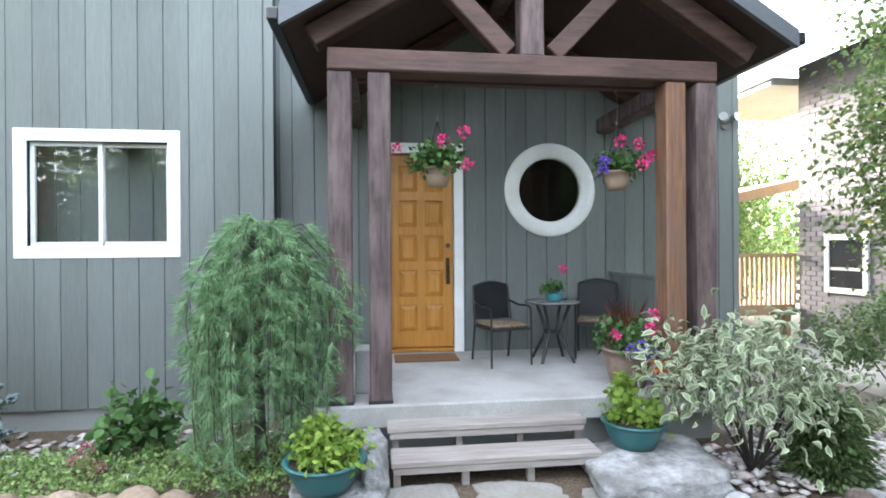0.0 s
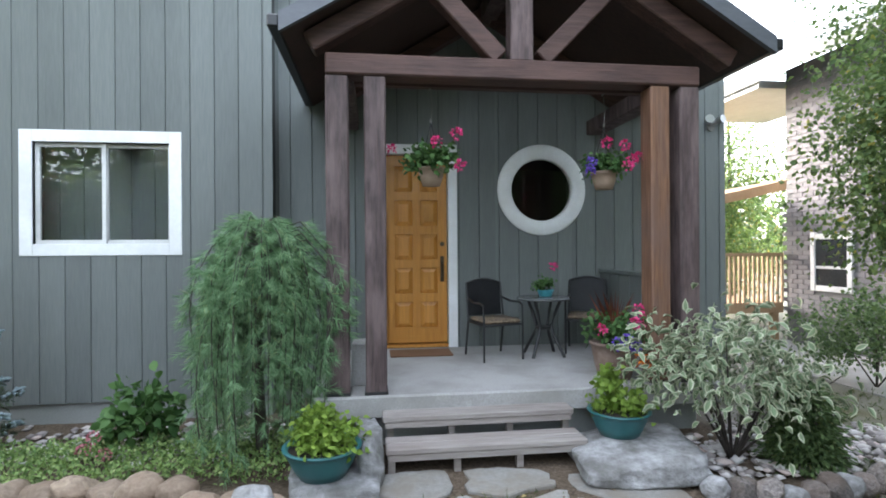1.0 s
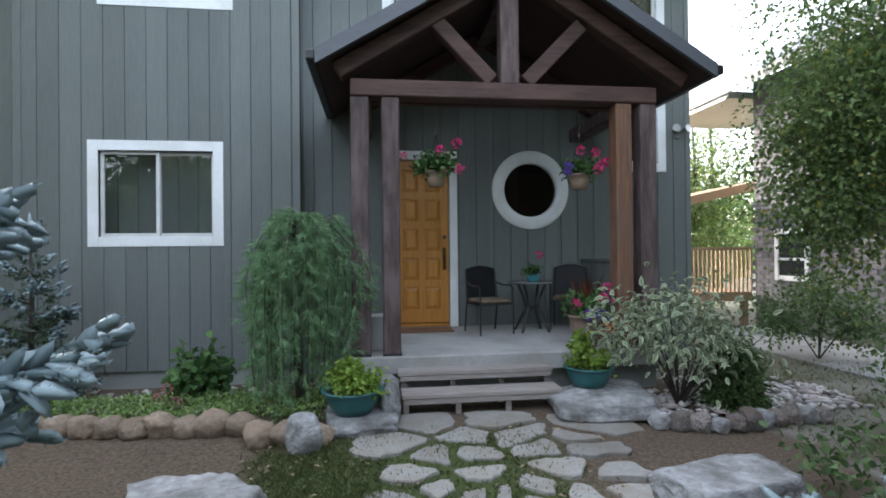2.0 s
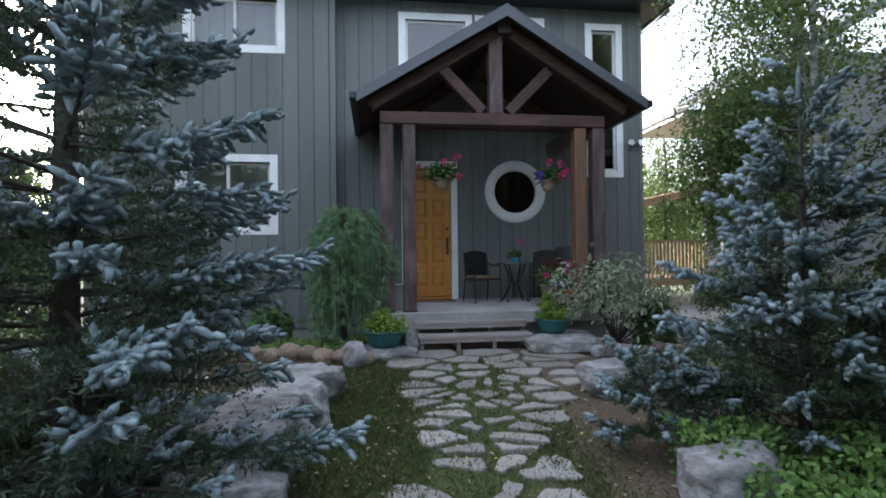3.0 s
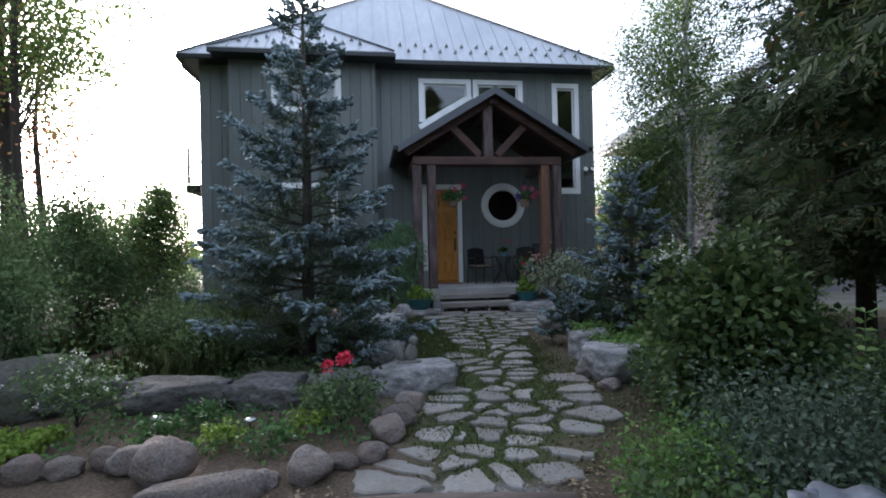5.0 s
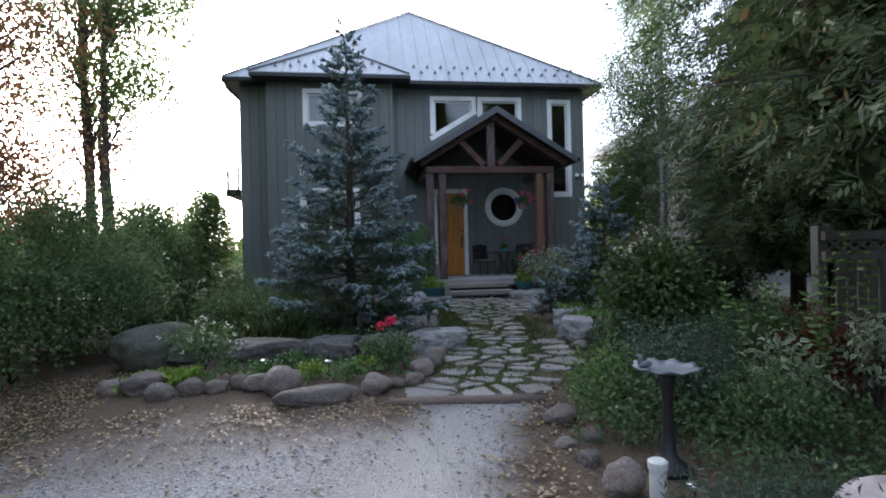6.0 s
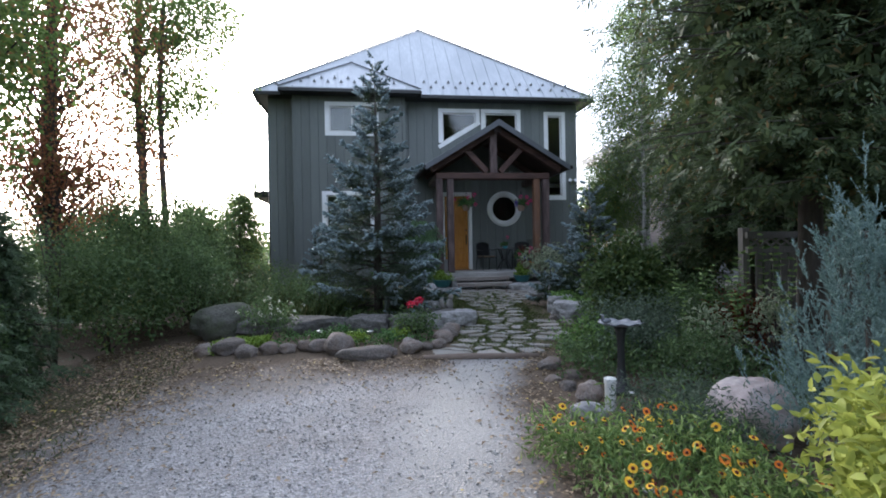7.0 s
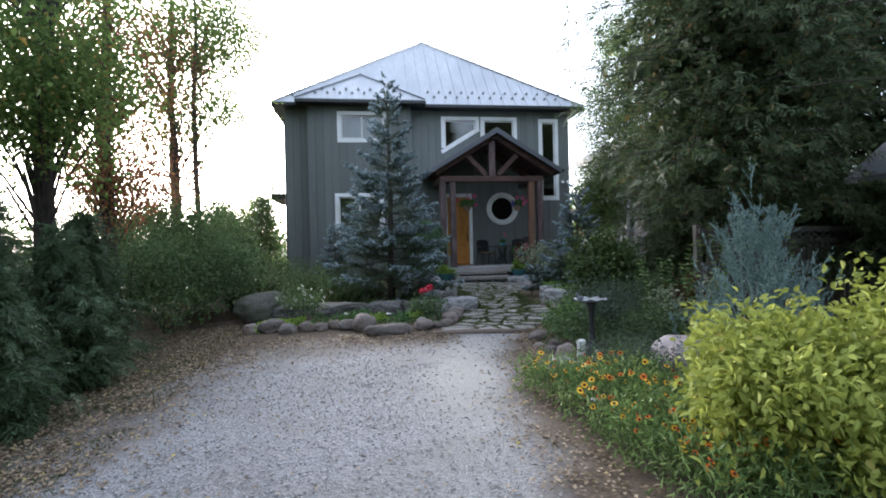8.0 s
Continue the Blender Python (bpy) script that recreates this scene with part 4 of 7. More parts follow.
ch = chair()
ch.matrix_basis = pose(1.33, 4.55, 0.5, 0, 0, 14)
copy_thing(ch, pose(2.56, 4.72, 0.5, 0, 0, -24))
table = thing("bistro_table", (1.95, 4.58, 0.5), "small round dark metal patio table with glass top", "table")
bm = bmesh.new()
lathe(bm, (1.95, 4.58, 0.5), [(0.31, 0.675), (0.325, 0.68), (0.325, 0.70), (0.31, 0.705)], 40)
part("tabletop", bm, surface("smoky_table_glass", (0.10, 0.105, 0.11), (0.17, 0.175, 0.18), 0.12, 20, 4, bump=0.02), table, "smoky glass top with a dark rim", True)
for k in range(4):
    a = math.pi / 4 + k * math.pi / 2
    bm = bmesh.new()
    tube(bm, [(1.95 + math.cos(a) * q, 4.58 + math.sin(a) * q, 0.5 + z) for q, z in ((0.27, 0.0), (0.23, 0.08), (0.13, 0.25), (0.10, 0.36), (0.15, 0.52), (0.22, 0.675))], 0.019, 8)
    part("leg", bm, IRON, table)
bm = bmesh.new()
lathe(bm, (1.95, 4.58, 0.82), [(0.09, 0.0), (0.105, 0.01), (0.105, 0.02), (0.09, 0.03)], 24)
part("ring", bm, IRON, table)
mat_ob = part("doormat", box(bmesh.new(), 0.10, 0.86, 4.70, 5.12, 0.502, 0.518, 0.005), MAT_COIR)
tagged(mat_ob, "brown coir doormat in front of the door", "doormat")


def pot(name, at, rb, rt, h, m, label, rim=0.015):
    p = thing(name, at, label, "planter")
    bm = bmesh.new()
    lathe(bm, at, [(rb, 0), (rb + (rt - rb) * 0.45, h * 0.35), (rb + (rt - rb) * 0.85, h * 0.75), (rt, h * 0.92), (rt + rim, h * 0.93), (rt + rim, h), (rt - 0.012, h), (rt - 0.03, h * 0.88)], 36)
    part("bowl", bm, m, p, "", True)
    bm = bmesh.new()
    lathe(bm, (at[0], at[1], at[2]), [(rt - 0.04, h * 0.86), (rt - 0.02, h * 0.885)], 24)
    part("soil", bm, SOIL, p)
    return p


pot_l = pot("planter_bowl", (-0.47, 2.38, 0.125), 0.17, 0.275, 0.225, TEAL, "teal glazed bowl planter with leafy greens on limestone")
pot_r = pot("planter_bowl", (1.99, 2.68, 0.195), 0.16, 0.25, 0.215, TEAL, "teal glazed bowl planter with trailing greens on limestone")
pot_c = pot("flower_pot", (2.28, 3.38, 0.502), 0.155, 0.225, 0.36, TERRA, "weathered clay flower pot with pink and purple flowers")
pot_b = pot("flower_pot", (1.98, 4.60, 1.206), 0.07, 0.10, 0.085, BLUEPOT, "small turquoise pot with a geranium on the patio table", 0.008)


def hanging(at, top):
    p = thing("hanging_basket", at, "tan hanging flower pot with pink geraniums on a chain", "planter", "hanging baskets")
    bm = bmesh.new()
    lathe(bm, at, [(0.085, 0), (0.11, 0.08), (0.125, 0.15), (0.135, 0.15), (0.135, 0.175), (0.12, 0.175), (0.11, 0.15)], 28)
    part("pot", bm, BASKET, p, "", True)
    k = (at[0], at[1], top - 0.33)
    for q in range(3):
        a = q * 2.09 + 0.4
        bm = bmesh.new()
        tube(bm, [(at[0] + 0.125 * math.cos(a), at[1] + 0.125 * math.sin(a), at[2] + 0.17), k], 0.004, 5)
        part("wire", bm, IRON, p)
    bm = bmesh.new()
    tube(bm, [k, (at[0], at[1], top - 0.30)], 0.012, 6)
    tube(bm, [(at[0], at[1], top - 0.30), (at[0] + 0.012, at[1], top - 0.2), (at[0], at[1], top - 0.03)], 0.0035, 6)
    tube(bm, [(at[0] - 0.02, at[1], top - 0.02), (at[0], at[1], top)], 0.01, 6)
    part("hanger", bm, STONEGREY, p, "grey metal hook and chain")
    return p


hang_l = hanging((0.47, 3.45, 2.40), 3.34)
hang_r = hanging((2.22, 3.45, 2.38), 3.34)
# beam that carries the baskets
bm = bmesh.new()
box(bm, -0.26, 2.79, 3.40, 3.50, 3.345, 3.45, 0.008)
part("hanger_beam", bm, TIMBER_H, porch)

# ---- garden things ----
BX, BY = 0.05, -7.38
gz = ground_z(BX, BY)
bath = thing("birdbath", (BX, BY, gz), "blue-grey scalloped birdbath with a small bird ornament on a dark pedestal", "birdbath")
bm = bmesh.new()
lathe(bm, (BX, BY, gz - 0.01), [(0.16, 0), (0.16, 0.03), (0.10, 0.07), (0.055, 0.14), (0.04, 0.3), (0.038, 0.5), (0.05, 0.62), (0.075, 0.70)], 20)
part("pedestal", bm, IRON, bath, "dark slender pedestal", True)
bm = bmesh.new()
n = 56
rings = []
for r, z, wave in ((0.05, 0.0, 0), (0.12, 0.008, 0.1), (0.19, 0.022, 0.5), (0.222, 0.036, 1.0), (0.226, 0.046, 1.0), (0.19, 0.034, 0.5), (0.12, 0.022, 0.1), (0.02, 0.018, 0)):
    rings.append([bm.verts.new((BX + math.cos(a) * r * (1 + 0.06 * wave * math.sin(9 * a)), BY + math.sin(a) * r * (1 + 0.06 * wave * math.sin(9 * a)), gz + 0.685 + z + 0.010 * wave * math.sin(9 * a + 0.6))) for a in (2 * math.pi * k / n for k in range(n))])
for A, B in zip(rings, rings[1:]):
    for k in range(n):
        bm.faces.new((A[k], A[(k + 1) % n], B[(k + 1) % n], B[k]))
bm.faces.new(rings[0][::-1])
bm.faces.new(rings[-1])
part("bowl", bm, BATH, bath, "scalloped shallow bowl with a wavy rim", True)
bm = bmesh.new()
rock(bm, (BX - 0.13, BY + 0.05, gz + 0.715), (0.12, 0.05, 0.055), 4, 0, 0.3, 0.05)
tube(bm, [(BX - 0.17, BY + 0.05, gz + 0.74), (BX - 0.175, BY + 0.05, gz + 0.80), (BX - 0.20, BY + 0.05, gz + 0.81)], [0.02, 0.018, 0.004], 8)
part("ornament", bm, BATH, bath, "", True)
pz = ground_z(-0.3, -7.85)
pipe = thing("vent_stack", (-0.30, -7.85, pz), "short white plastic pipe with a cap standing in the bed", "pipe")
bm = bmesh.new()
tube(bm, [(-0.30, -7.85, pz - 0.02), (-0.30, -7.85, pz + 0.24)], 0.052, 20)
part("pipe", bm, WHITE_PVC, pipe, "", False)
bm = bmesh.new()
lathe(bm, (-0.30, -7.85, pz + 0.235), [(0.06, 0), (0.06, 0.045), (0.045, 0.055)], 20)
part("cap", bm, WHITE_PVC, pipe)


def solar(x, y):
    z = ground_z(x, y)
    s = thing("garden_light", (x, y, z), "small steel solar garden light on a stake", "garden light", "solar garden lights")
    bm = bmesh.new()
    tube(bm, [(x, y, z - 0.02), (x, y, z + 0.14)], 0.008, 6)
    part("stake", bm, IRON, s)
    bm = bmesh.new()
    lathe(bm, (x, y, z + 0.14), [(0.03, 0.0), (0.055, 0.02), (0.055, 0.03), (0.02, 0.042)], 18)
    part("cap", bm, STEEL, s, "brushed steel cap", True)


for x, y in ((0.10, -6.55), (-0.12, -7.95), (-3.35, -4.1), (-2.55, -4.3), (-4.75, -4.3), (-0.95, -9.7)):
    solar(x, y)
# post with white cap in the spruce bed
bm = bmesh.new()
tube(bm, [(-2.2, -1.75, -0.15), (-2.2, -1.75, 0.40)], 0.045, 14)
tagged(part("bed_pipe", bm, surface("grey_green_plastic", (0.16, 0.19, 0.18), (0.22, 0.25, 0.24), 0.5, 20, 4, bump=0.05), None), "grey-green plastic pipe standing in the bed", "pipe")
# stone ornament on the corner block
bm = bmesh.new()
OX, OY, OZ = -1.12, -3.0, 0.105
rock(bm, (OX, OY, OZ - 0.02), (0.30, 0.17, 0.07), 8, 0.3, 0.0, 0.05)
rock(bm, (OX + 0.02, OY, OZ + 0.02), (0.15, 0.14, 0.23), 9, 0, 0.2, 0.06)
rock(bm, (OX + 0.05, OY - 0.01, OZ + 0.20), (0.11, 0.095, 0.11), 10, 0, 0.2, 0.05)
tube(bm, [(OX - 0.05, OY, OZ + 0.03), (OX - 0.11, OY + 0.01, OZ + 0.10), (OX - 0.12, OY + 0.01, OZ + 0.20), (OX - 0.09, OY, OZ + 0.25)], [0.035, 0.05, 0.045, 0.015], 10)
tagged(part("stone_ornament", bm, STONEGREY, None, "", True), "small grey stone garden ornament on a limestone block", "ornament")


# ---- fence, shed and neighbour ----
FX, FY = 2.45, -6.25
fence = thing("fence", (FX + 2.4, FY + 0.3, -0.25), "grey weathered board fence with vertical slats", "fence")
for k in range(38):
    x = FX + 0.1 + k * 0.135
    y = FY + 0.10 * (x - FX)
    bm = bmesh.new()
    box(bm, x, x + 0.10, y, y + 0.022, -0.28, 1.12 + 0.012 * math.sin(k * 2.3), 0.004)
    part("slat", bm, FENCE, fence)
for z in (0.15, 1.16, 1.36):
    bm = bmesh.new()
    beam(bm, (FX, FY + 0.06, z), (FX + 5.3, FY + 0.59, z), 0.05, 0.09)
    part("rail", bm, FENCE, fence)
for k in range(30):
    for d in (-1, 1):
        x = FX + 0.15 + k * 0.17
        bm = bmesh.new()
        beam(bm, (x - d * 0.085, FY + 0.065 + 0.10 * (x - FX) + d * 0.008, 1.20), (x + d * 0.085, FY + 0.065 + 0.10 * (x - FX) + d * 0.008, 1.32), 0.012, 0.028)
        part("lattice_strip", bm, FENCE, fence)
for x in (FX - 0.02, FX + 1.85, FX + 3.7):
    y = FY + 0.07 + 0.10 * (x - FX)
    bm = bmesh.new()
    box(bm, x, x + 0.10, y + 0.03, y + 0.13, -0.3, 1.46, 0.006)
    part("post", bm, FENCE, fence)
shed = thing("shed", (5.2, -9.7, -0.4), "small board shed with a grey metal roof", "shed")
bm = bmesh.new()
box(bm, 3.80, 6.6, -11.2, -8.35, -0.4, 2.05)
part("wall", bm, SIDING, shed)
bm = bmesh.new()
slab(bm, [(3.35, -11.6, 1.97), (5.2, -11.6, 3.4), (5.2, -7.96, 3.4), (3.35, -7.96, 1.97)], 0.07)
slab(bm, [(7.05, -11.6, 1.97), (7.05, -7.96, 1.97), (5.2, -7.96, 3.4), (5.2, -11.6, 3.4)], 0.07)
part("roof", bm, FASCIA, shed, "dark grey metal roof")

bm = bmesh.new()
box(bm, 5.9, 7.75, 1.5, 7.6, -0.25, 0.012, 0.01)
tagged(part("pavement", bm, CONCRETE), "pale concrete walk beside the brick house", "pavement", kind="structure")
nb = thing("neighbour_house", (9.5, 7.0, -0.2), "neighbouring white-washed brick house with a timber deck", "house")
bm = bmesh.new()
box(bm, 7.82, 14.0, 4.2, 7.65, -0.3, 5.2)
nbw = part("wall", bm, MORTAR, nb, "white-washed brick wall")
bm = bmesh.new()
slab(bm, [(7.2, 3.8, 5.15), (10.9, 3.8, 7.2), (10.9, 10.4, 7.2), (7.2, 10.4, 5.15)], 0.2)
part("roof", bm, FASCIA, nb)
bm = bmesh.new()
box(bm, 7.25, 9.5, 7.66, 10.3, 4.85, 5.0)
part("soffit", bm, WHITE_PVC, nb)
bm = bmesh.new()
box(bm, 7.77, 7.87, 6.95, 7.05, 1.0, 2.05, 0.005)
box(bm, 7.77, 7.87, 6.2, 6.3, 1.0, 2.05, 0.005)
box(bm, 7.775, 7.865, 6.3, 6.95, 1.92, 2.02, 0.005)
box(bm, 7.775, 7.865, 6.3, 6.95, 1.0, 1.10, 0.005)
box(bm, 7.79, 7.81, 6.3, 6.95, 1.4, 1.45)
nbwin = part("window", bm, TRIM, nb, "white-framed window")
bm = bmesh.new()
box(bm, 7.795, 7.805, 6.3, 6.95, 1.1, 1.92)
part("pane", bm, surface("dark_window_glass", (0.03, 0.035, 0.04), (0.06, 0.065, 0.07), 0.05, bump=0), nbwin)
bm = bmesh.new()
box(bm, 5.9, 7.78, 7.7, 10.0, 0.52, 0.72)
deck = part("deck", bm, DECKWOOD, nb, "pale timber deck")
for k in range(19):
    bm = bmesh.new()
    x = 5.95 + k * 0.1
    box(bm, x, x + 0.04, 7.70, 7.74, 0.725, 1.62)
    part("baluster", bm, DECKWOOD, deck)
bm = bmesh.new()
box(bm, 5.9, 7.78, 7.68, 7.77, 1.62, 1.68)
part("handrail", bm, DECKWOOD, deck)
for x in (5.95, 7.6):
    bm = bmesh.new()
    box(bm, x, x + 0.12, 7.75, 7.87, -0.3, 0.52)
    part("deck_post", bm, DECKWOOD, deck)
bm = bmesh.new()
slab(bm, [(6.4, 8.4, 2.75), (9.0, 8.4, 3.3), (9.0, 11, 3.3), (6.4, 11, 2.75)], 0.2)
part("canopy", bm, DECKWOOD, nb)


# ---- plants ----
def unit(v):
    return v / np.maximum(np.linalg.norm(v, axis=-1, keepdims=True), 1e-9)


def leaf_arrays(P, D, L, W, rng, broad=False, fold=0.12, droop=0.15, turn=1.0):
    """Leaves as folded blades: base P, direction D, length L, width W."""
    n = len(P)
    L, W = np.broadcast_to(L, n)[:, None], np.broadcast_to(W, n)[:, None]
    D = unit(D)
    side = unit(np.cross(D, rng.normal(size=(n, 3)) * turn + np.array([0, 0, 1.2])))
    nor = np.cross(side, D)
    if broad:
        rows = [P, P + D * L * 0.3 + side * W * 0.42 + nor * L * fold, P + D * L * 0.65 + side * W * 0.40 + nor * L * (fold - droop * 0.4), P + D * L - nor * L * droop,
                P + D * L * 0.65 - side * W * 0.40 + nor * L * (fold - droop * 0.4), P + D * L * 0.3 - side * W * 0.42 + nor * L * fold, P + D * L * 0.5 - nor * L * 0.02]
        tri = np.array([(0, 1, 6), (1, 2, 6), (2, 3, 6), (3, 4, 6), (4, 5, 6), (5, 0, 6)])
    else:
        rows = [P, P + D * L * 0.45 + side * W * 0.5 + nor * L * fold, P + D * L - nor * L * droop, P + D * L * 0.45 - side * W * 0.5 + nor * L * fold]
        tri = np.array([(0, 1, 2), (0, 2, 3)])
    k = len(rows)
    v = np.stack(rows, 1).reshape(-1, 3)
    f = (np.arange(n)[:, None, None] * k + tri[None]).reshape(-1, 3)
    return v, f


def leaves(name, P, D, L, W, material, parent, rng, broad=False, label="", fold=0.12, droop=0.15, turn=1.0):
    v, f = leaf_arrays(np.asarray(P), np.asarray(D), L, W, rng, broad, fold, droop, turn)
    return arrays(name, v, f, material, parent, label)


def brush(A, D, L, count, needle, width, rng, spread=0.9):
    """Needle triangles round straight twigs from A along D of length L."""
    n = len(A)
    D = unit(D)
    t = rng.uniform(0, 1, (n, count, 1))
    base = A[:, None] + D[:, None] * np.asarray(L).reshape(-1, 1, 1) * t
    q = rng.normal(size=(n, count, 3))
    q = unit(q - (q * D[:, None]).sum(-1, keepdims=True) * D[:, None])
    way = unit(q * spread + D[:, None] * (0.55 + 0.6 * t))
    side = unit(np.cross(way, rng.normal(size=(n, count, 3))))
    ln = needle * rng.uniform(0.75, 1.15, (n, count, 1)) * (1.05 - 0.35 * t)
    v = np.stack([base - side * width / 2, base + side * width / 2, base + way * ln], 2).reshape(-1, 3)
    return v, np.arange(len(v)).reshape(-1, 3)


def spindles(A, D, L, r, rng):
    """Plump three-sided twig bodies under the needles."""
    n = len(A)
    D = unit(D)
    L = np.asarray(L).reshape(-1, 1)
    a = unit(np.cross(D, np.array([0.3, 0.2, 1.0])))
    b = np.cross(D, a)
    rows = [A]
    for s, k in ((0.25, 1.0), (0.8, 0.8)):
        for q in range(3):
            w = 2 * math.pi * q / 3
            rows.append(A + D * L * s + (a * math.cos(w) + b * math.sin(w)) * r * k * rng.uniform(0.8, 1.2, (n, 1)))
    rows.append(A + D * L * 1.06)
    tri = [(0, 1 + q, 1 + (q + 1) % 3) for q in range(3)] + [(1 + q, 4 + q, 4 + (q + 1) % 3) for q in range(3)] + [(1 + q, 4 + (q + 1) % 3, 1 + (q + 1) % 3) for q in range(3)] + [(4 + q, 7, 4 + (q + 1) % 3) for q in range(3)]
    return np.stack(rows, 1).reshape(-1, 3), (np.arange(n)[:, None, None] * 8 + np.array(tri)[None]).reshape(-1, 3)


def joined(meshes):
    V, F, o = [], [], 0
    for v, f in meshes:
        V.append(v)
        F.append(f + o)
        o += len(v)
    return np.concatenate(V), np.concatenate(F)


def clumps(rng, n, at, radii, shell=0.75, low=-1.0):
    """Clump centres in the outer part of an uneven ellipsoid."""
    d = unit(rng.normal(size=(n * 2, 3)))
    d = d[d[:, 2] > low][:n]
    k = rng.uniform(shell, 1.0, (len(d), 1)) * (1 + 0.22 * np.sin(d[:, :1] * 5 + at[0]) * np.cos(d[:, 1:2] * 4 + at[1]))
    return np.asarray(at) + d * k * np.asarray(radii), d


def leafy(rng, C, per, spread, outward=None, flat=1.0):
    n = len(C) * per
    P = np.repeat(C, per, 0) + rng.normal(size=(n, 3)) * spread * np.array([1, 1, flat])
    D = rng.normal(size=(n, 3)) * 0.8 + (np.repeat(outward, per, 0) * 0.6 if outward is not None else 0) + np.array([0, 0, -0.15])
    return P, D


def stems(parent, at, tips, r, material, name="stem", n=5, bend=0.15, rng=None):
    at = Vector(at)
    for t in tips:
        t = Vector(t)
        mid = at.lerp(t, 0.5) + Vector((0, 0, (t - at).length * bend))
        bm = bmesh.new()
        tube(bm, [at, mid, t], [r, r * 0.7, r * 0.3], n)
        part(name, bm, material, parent, "", True)


# inner needles' own dark green, also used as painted shadow on low branches
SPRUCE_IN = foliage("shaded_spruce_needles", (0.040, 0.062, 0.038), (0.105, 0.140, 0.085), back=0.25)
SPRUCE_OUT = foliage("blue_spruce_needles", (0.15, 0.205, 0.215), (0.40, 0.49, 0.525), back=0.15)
PINE = foliage("weeping_pine_needles", (0.075, 0.16, 0.07), (0.29, 0.45, 0.24), (0.42, 0.46, 0.18), 0.05, back=0.2)
CEDAR = foliage("cedar_sprays", (0.036, 0.058, 0.027), (0.112, 0.150, 0.064), (0.20, 0.125, 0.05), 0.10, back=0.35)
FIR = foliage("dark_fir_sprays", (0.042, 0.074, 0.040), (0.125, 0.18, 0.090), back=0.3)
MAPLE = foliage("woodland_leaves", (0.075, 0.13, 0.036), (0.23, 0.32, 0.09), (0.42, 0.26, 0.07), 0.10, back=0.6)
RED_MAPLE = foliage("turning_maple_leaves", (0.14, 0.07, 0.035), (0.40, 0.17, 0.09), (0.20, 0.24, 0.07), 0.3, back=0.55)
HEDGE = foliage("understory_leaves", (0.052, 0.092, 0.038), (0.17, 0.245, 0.092), (0.25, 0.23, 0.065), 0.04, back=0.35)
BIRCH = foliage("birch_leaves", (0.075, 0.125, 0.045), (0.22, 0.30, 0.10), (0.46, 0.38, 0.08), 0.06, back=0.42)
SHRUB = foliage("garden_shrub_leaves", (0.055, 0.098, 0.040), (0.18, 0.26, 0.105), back=0.35)
LUSH = foliage("lush_perennial_leaves", (0.085, 0.165, 0.042), (0.26, 0.41, 0.115), back=0.35)
GREYSHRUB = foliage("grey_green_shrub_leaves", (0.060, 0.090, 0.062), (0.18, 0.235, 0.165), back=0.3)
VINE = foliage("climber_leaves", (0.045, 0.080, 0.028), (0.14, 0.195, 0.064), (0.20, 0.18, 0.05), 0.05, back=0.3)
YELLOW = foliage("yellow_green_leaves", (0.21, 0.25, 0.045), (0.50, 0.53, 0.12), (0.34, 0.25, 0.07), 0.03, back=0.4)
LIMEGREEN = foliage("bright_herb_leaves", (0.12, 0.20, 0.030), (0.33, 0.46, 0.09), back=0.35)
GERANIUM = foliage("geranium_leaves", (0.040, 0.095, 0.030), (0.13, 0.24, 0.075), back=0.3)
COVER = foliage("groundcover_leaves", (0.10, 0.175, 0.055), (0.32, 0.44, 0.15), (0.48, 0.52, 0.25), 0.08, back=0.3)
BLADES = foliage("lawn_blades", (0.060, 0.085, 0.028), (0.155, 0.19, 0.068), (0.25, 0.20, 0.09), 0.12, back=0.3)
WEEDS = foliage("tall_meadow_blades", (0.055, 0.080, 0.028), (0.17, 0.215, 0.075), (0.26, 0.21, 0.10), 0.12, back=0.35)
JUNIPER = foliage("blue_juniper_sprays", (0.12, 0.185, 0.175), (0.30, 0.41, 0.395), back=0.2)
CREAM = foliage("cream_leaf_margins", (0.42, 0.45, 0.31), (0.66, 0.68, 0.50), back=0.35)
VARIGREEN = foliage("variegated_leaf_centres", (0.17, 0.235, 0.13), (0.31, 0.40, 0.24), back=0.35)
REDSHRUB = foliage("rust_red_leaves", (0.09, 0.028, 0.018), (0.26, 0.075, 0.04), back=0.35)
PINKPETAL = petals("hot_pink_petals", (0.62, 0.03, 0.17), (0.86, 0.11, 0.33))
ROSE = petals("rose_red_petals", (0.62, 0.03, 0.08), (0.85, 0.10, 0.17))
MAUVE = petals("dusty_pink_petals", (0.36, 0.10, 0.14), (0.58, 0.24, 0.28))
PURPLE = petals("violet_petals", (0.12, 0.06, 0.40), (0.26, 0.16, 0.62))
ORANGE = petals("orange_petals", (0.55, 0.10, 0.02), (0.85, 0.30, 0.03))
GOLD = petals("golden_petals", (0.75, 0.36, 0.02), (0.90, 0.62, 0.06))
CREAMPETAL = petals("cream_white_petals", (0.62, 0.62, 0.50), (0.82, 0.82, 0.72))
DARKEYE = surface("dark_flower_eye", (0.10, 0.015, 0.010), (0.22, 0.04, 0.02), 0.9, 200, 20)


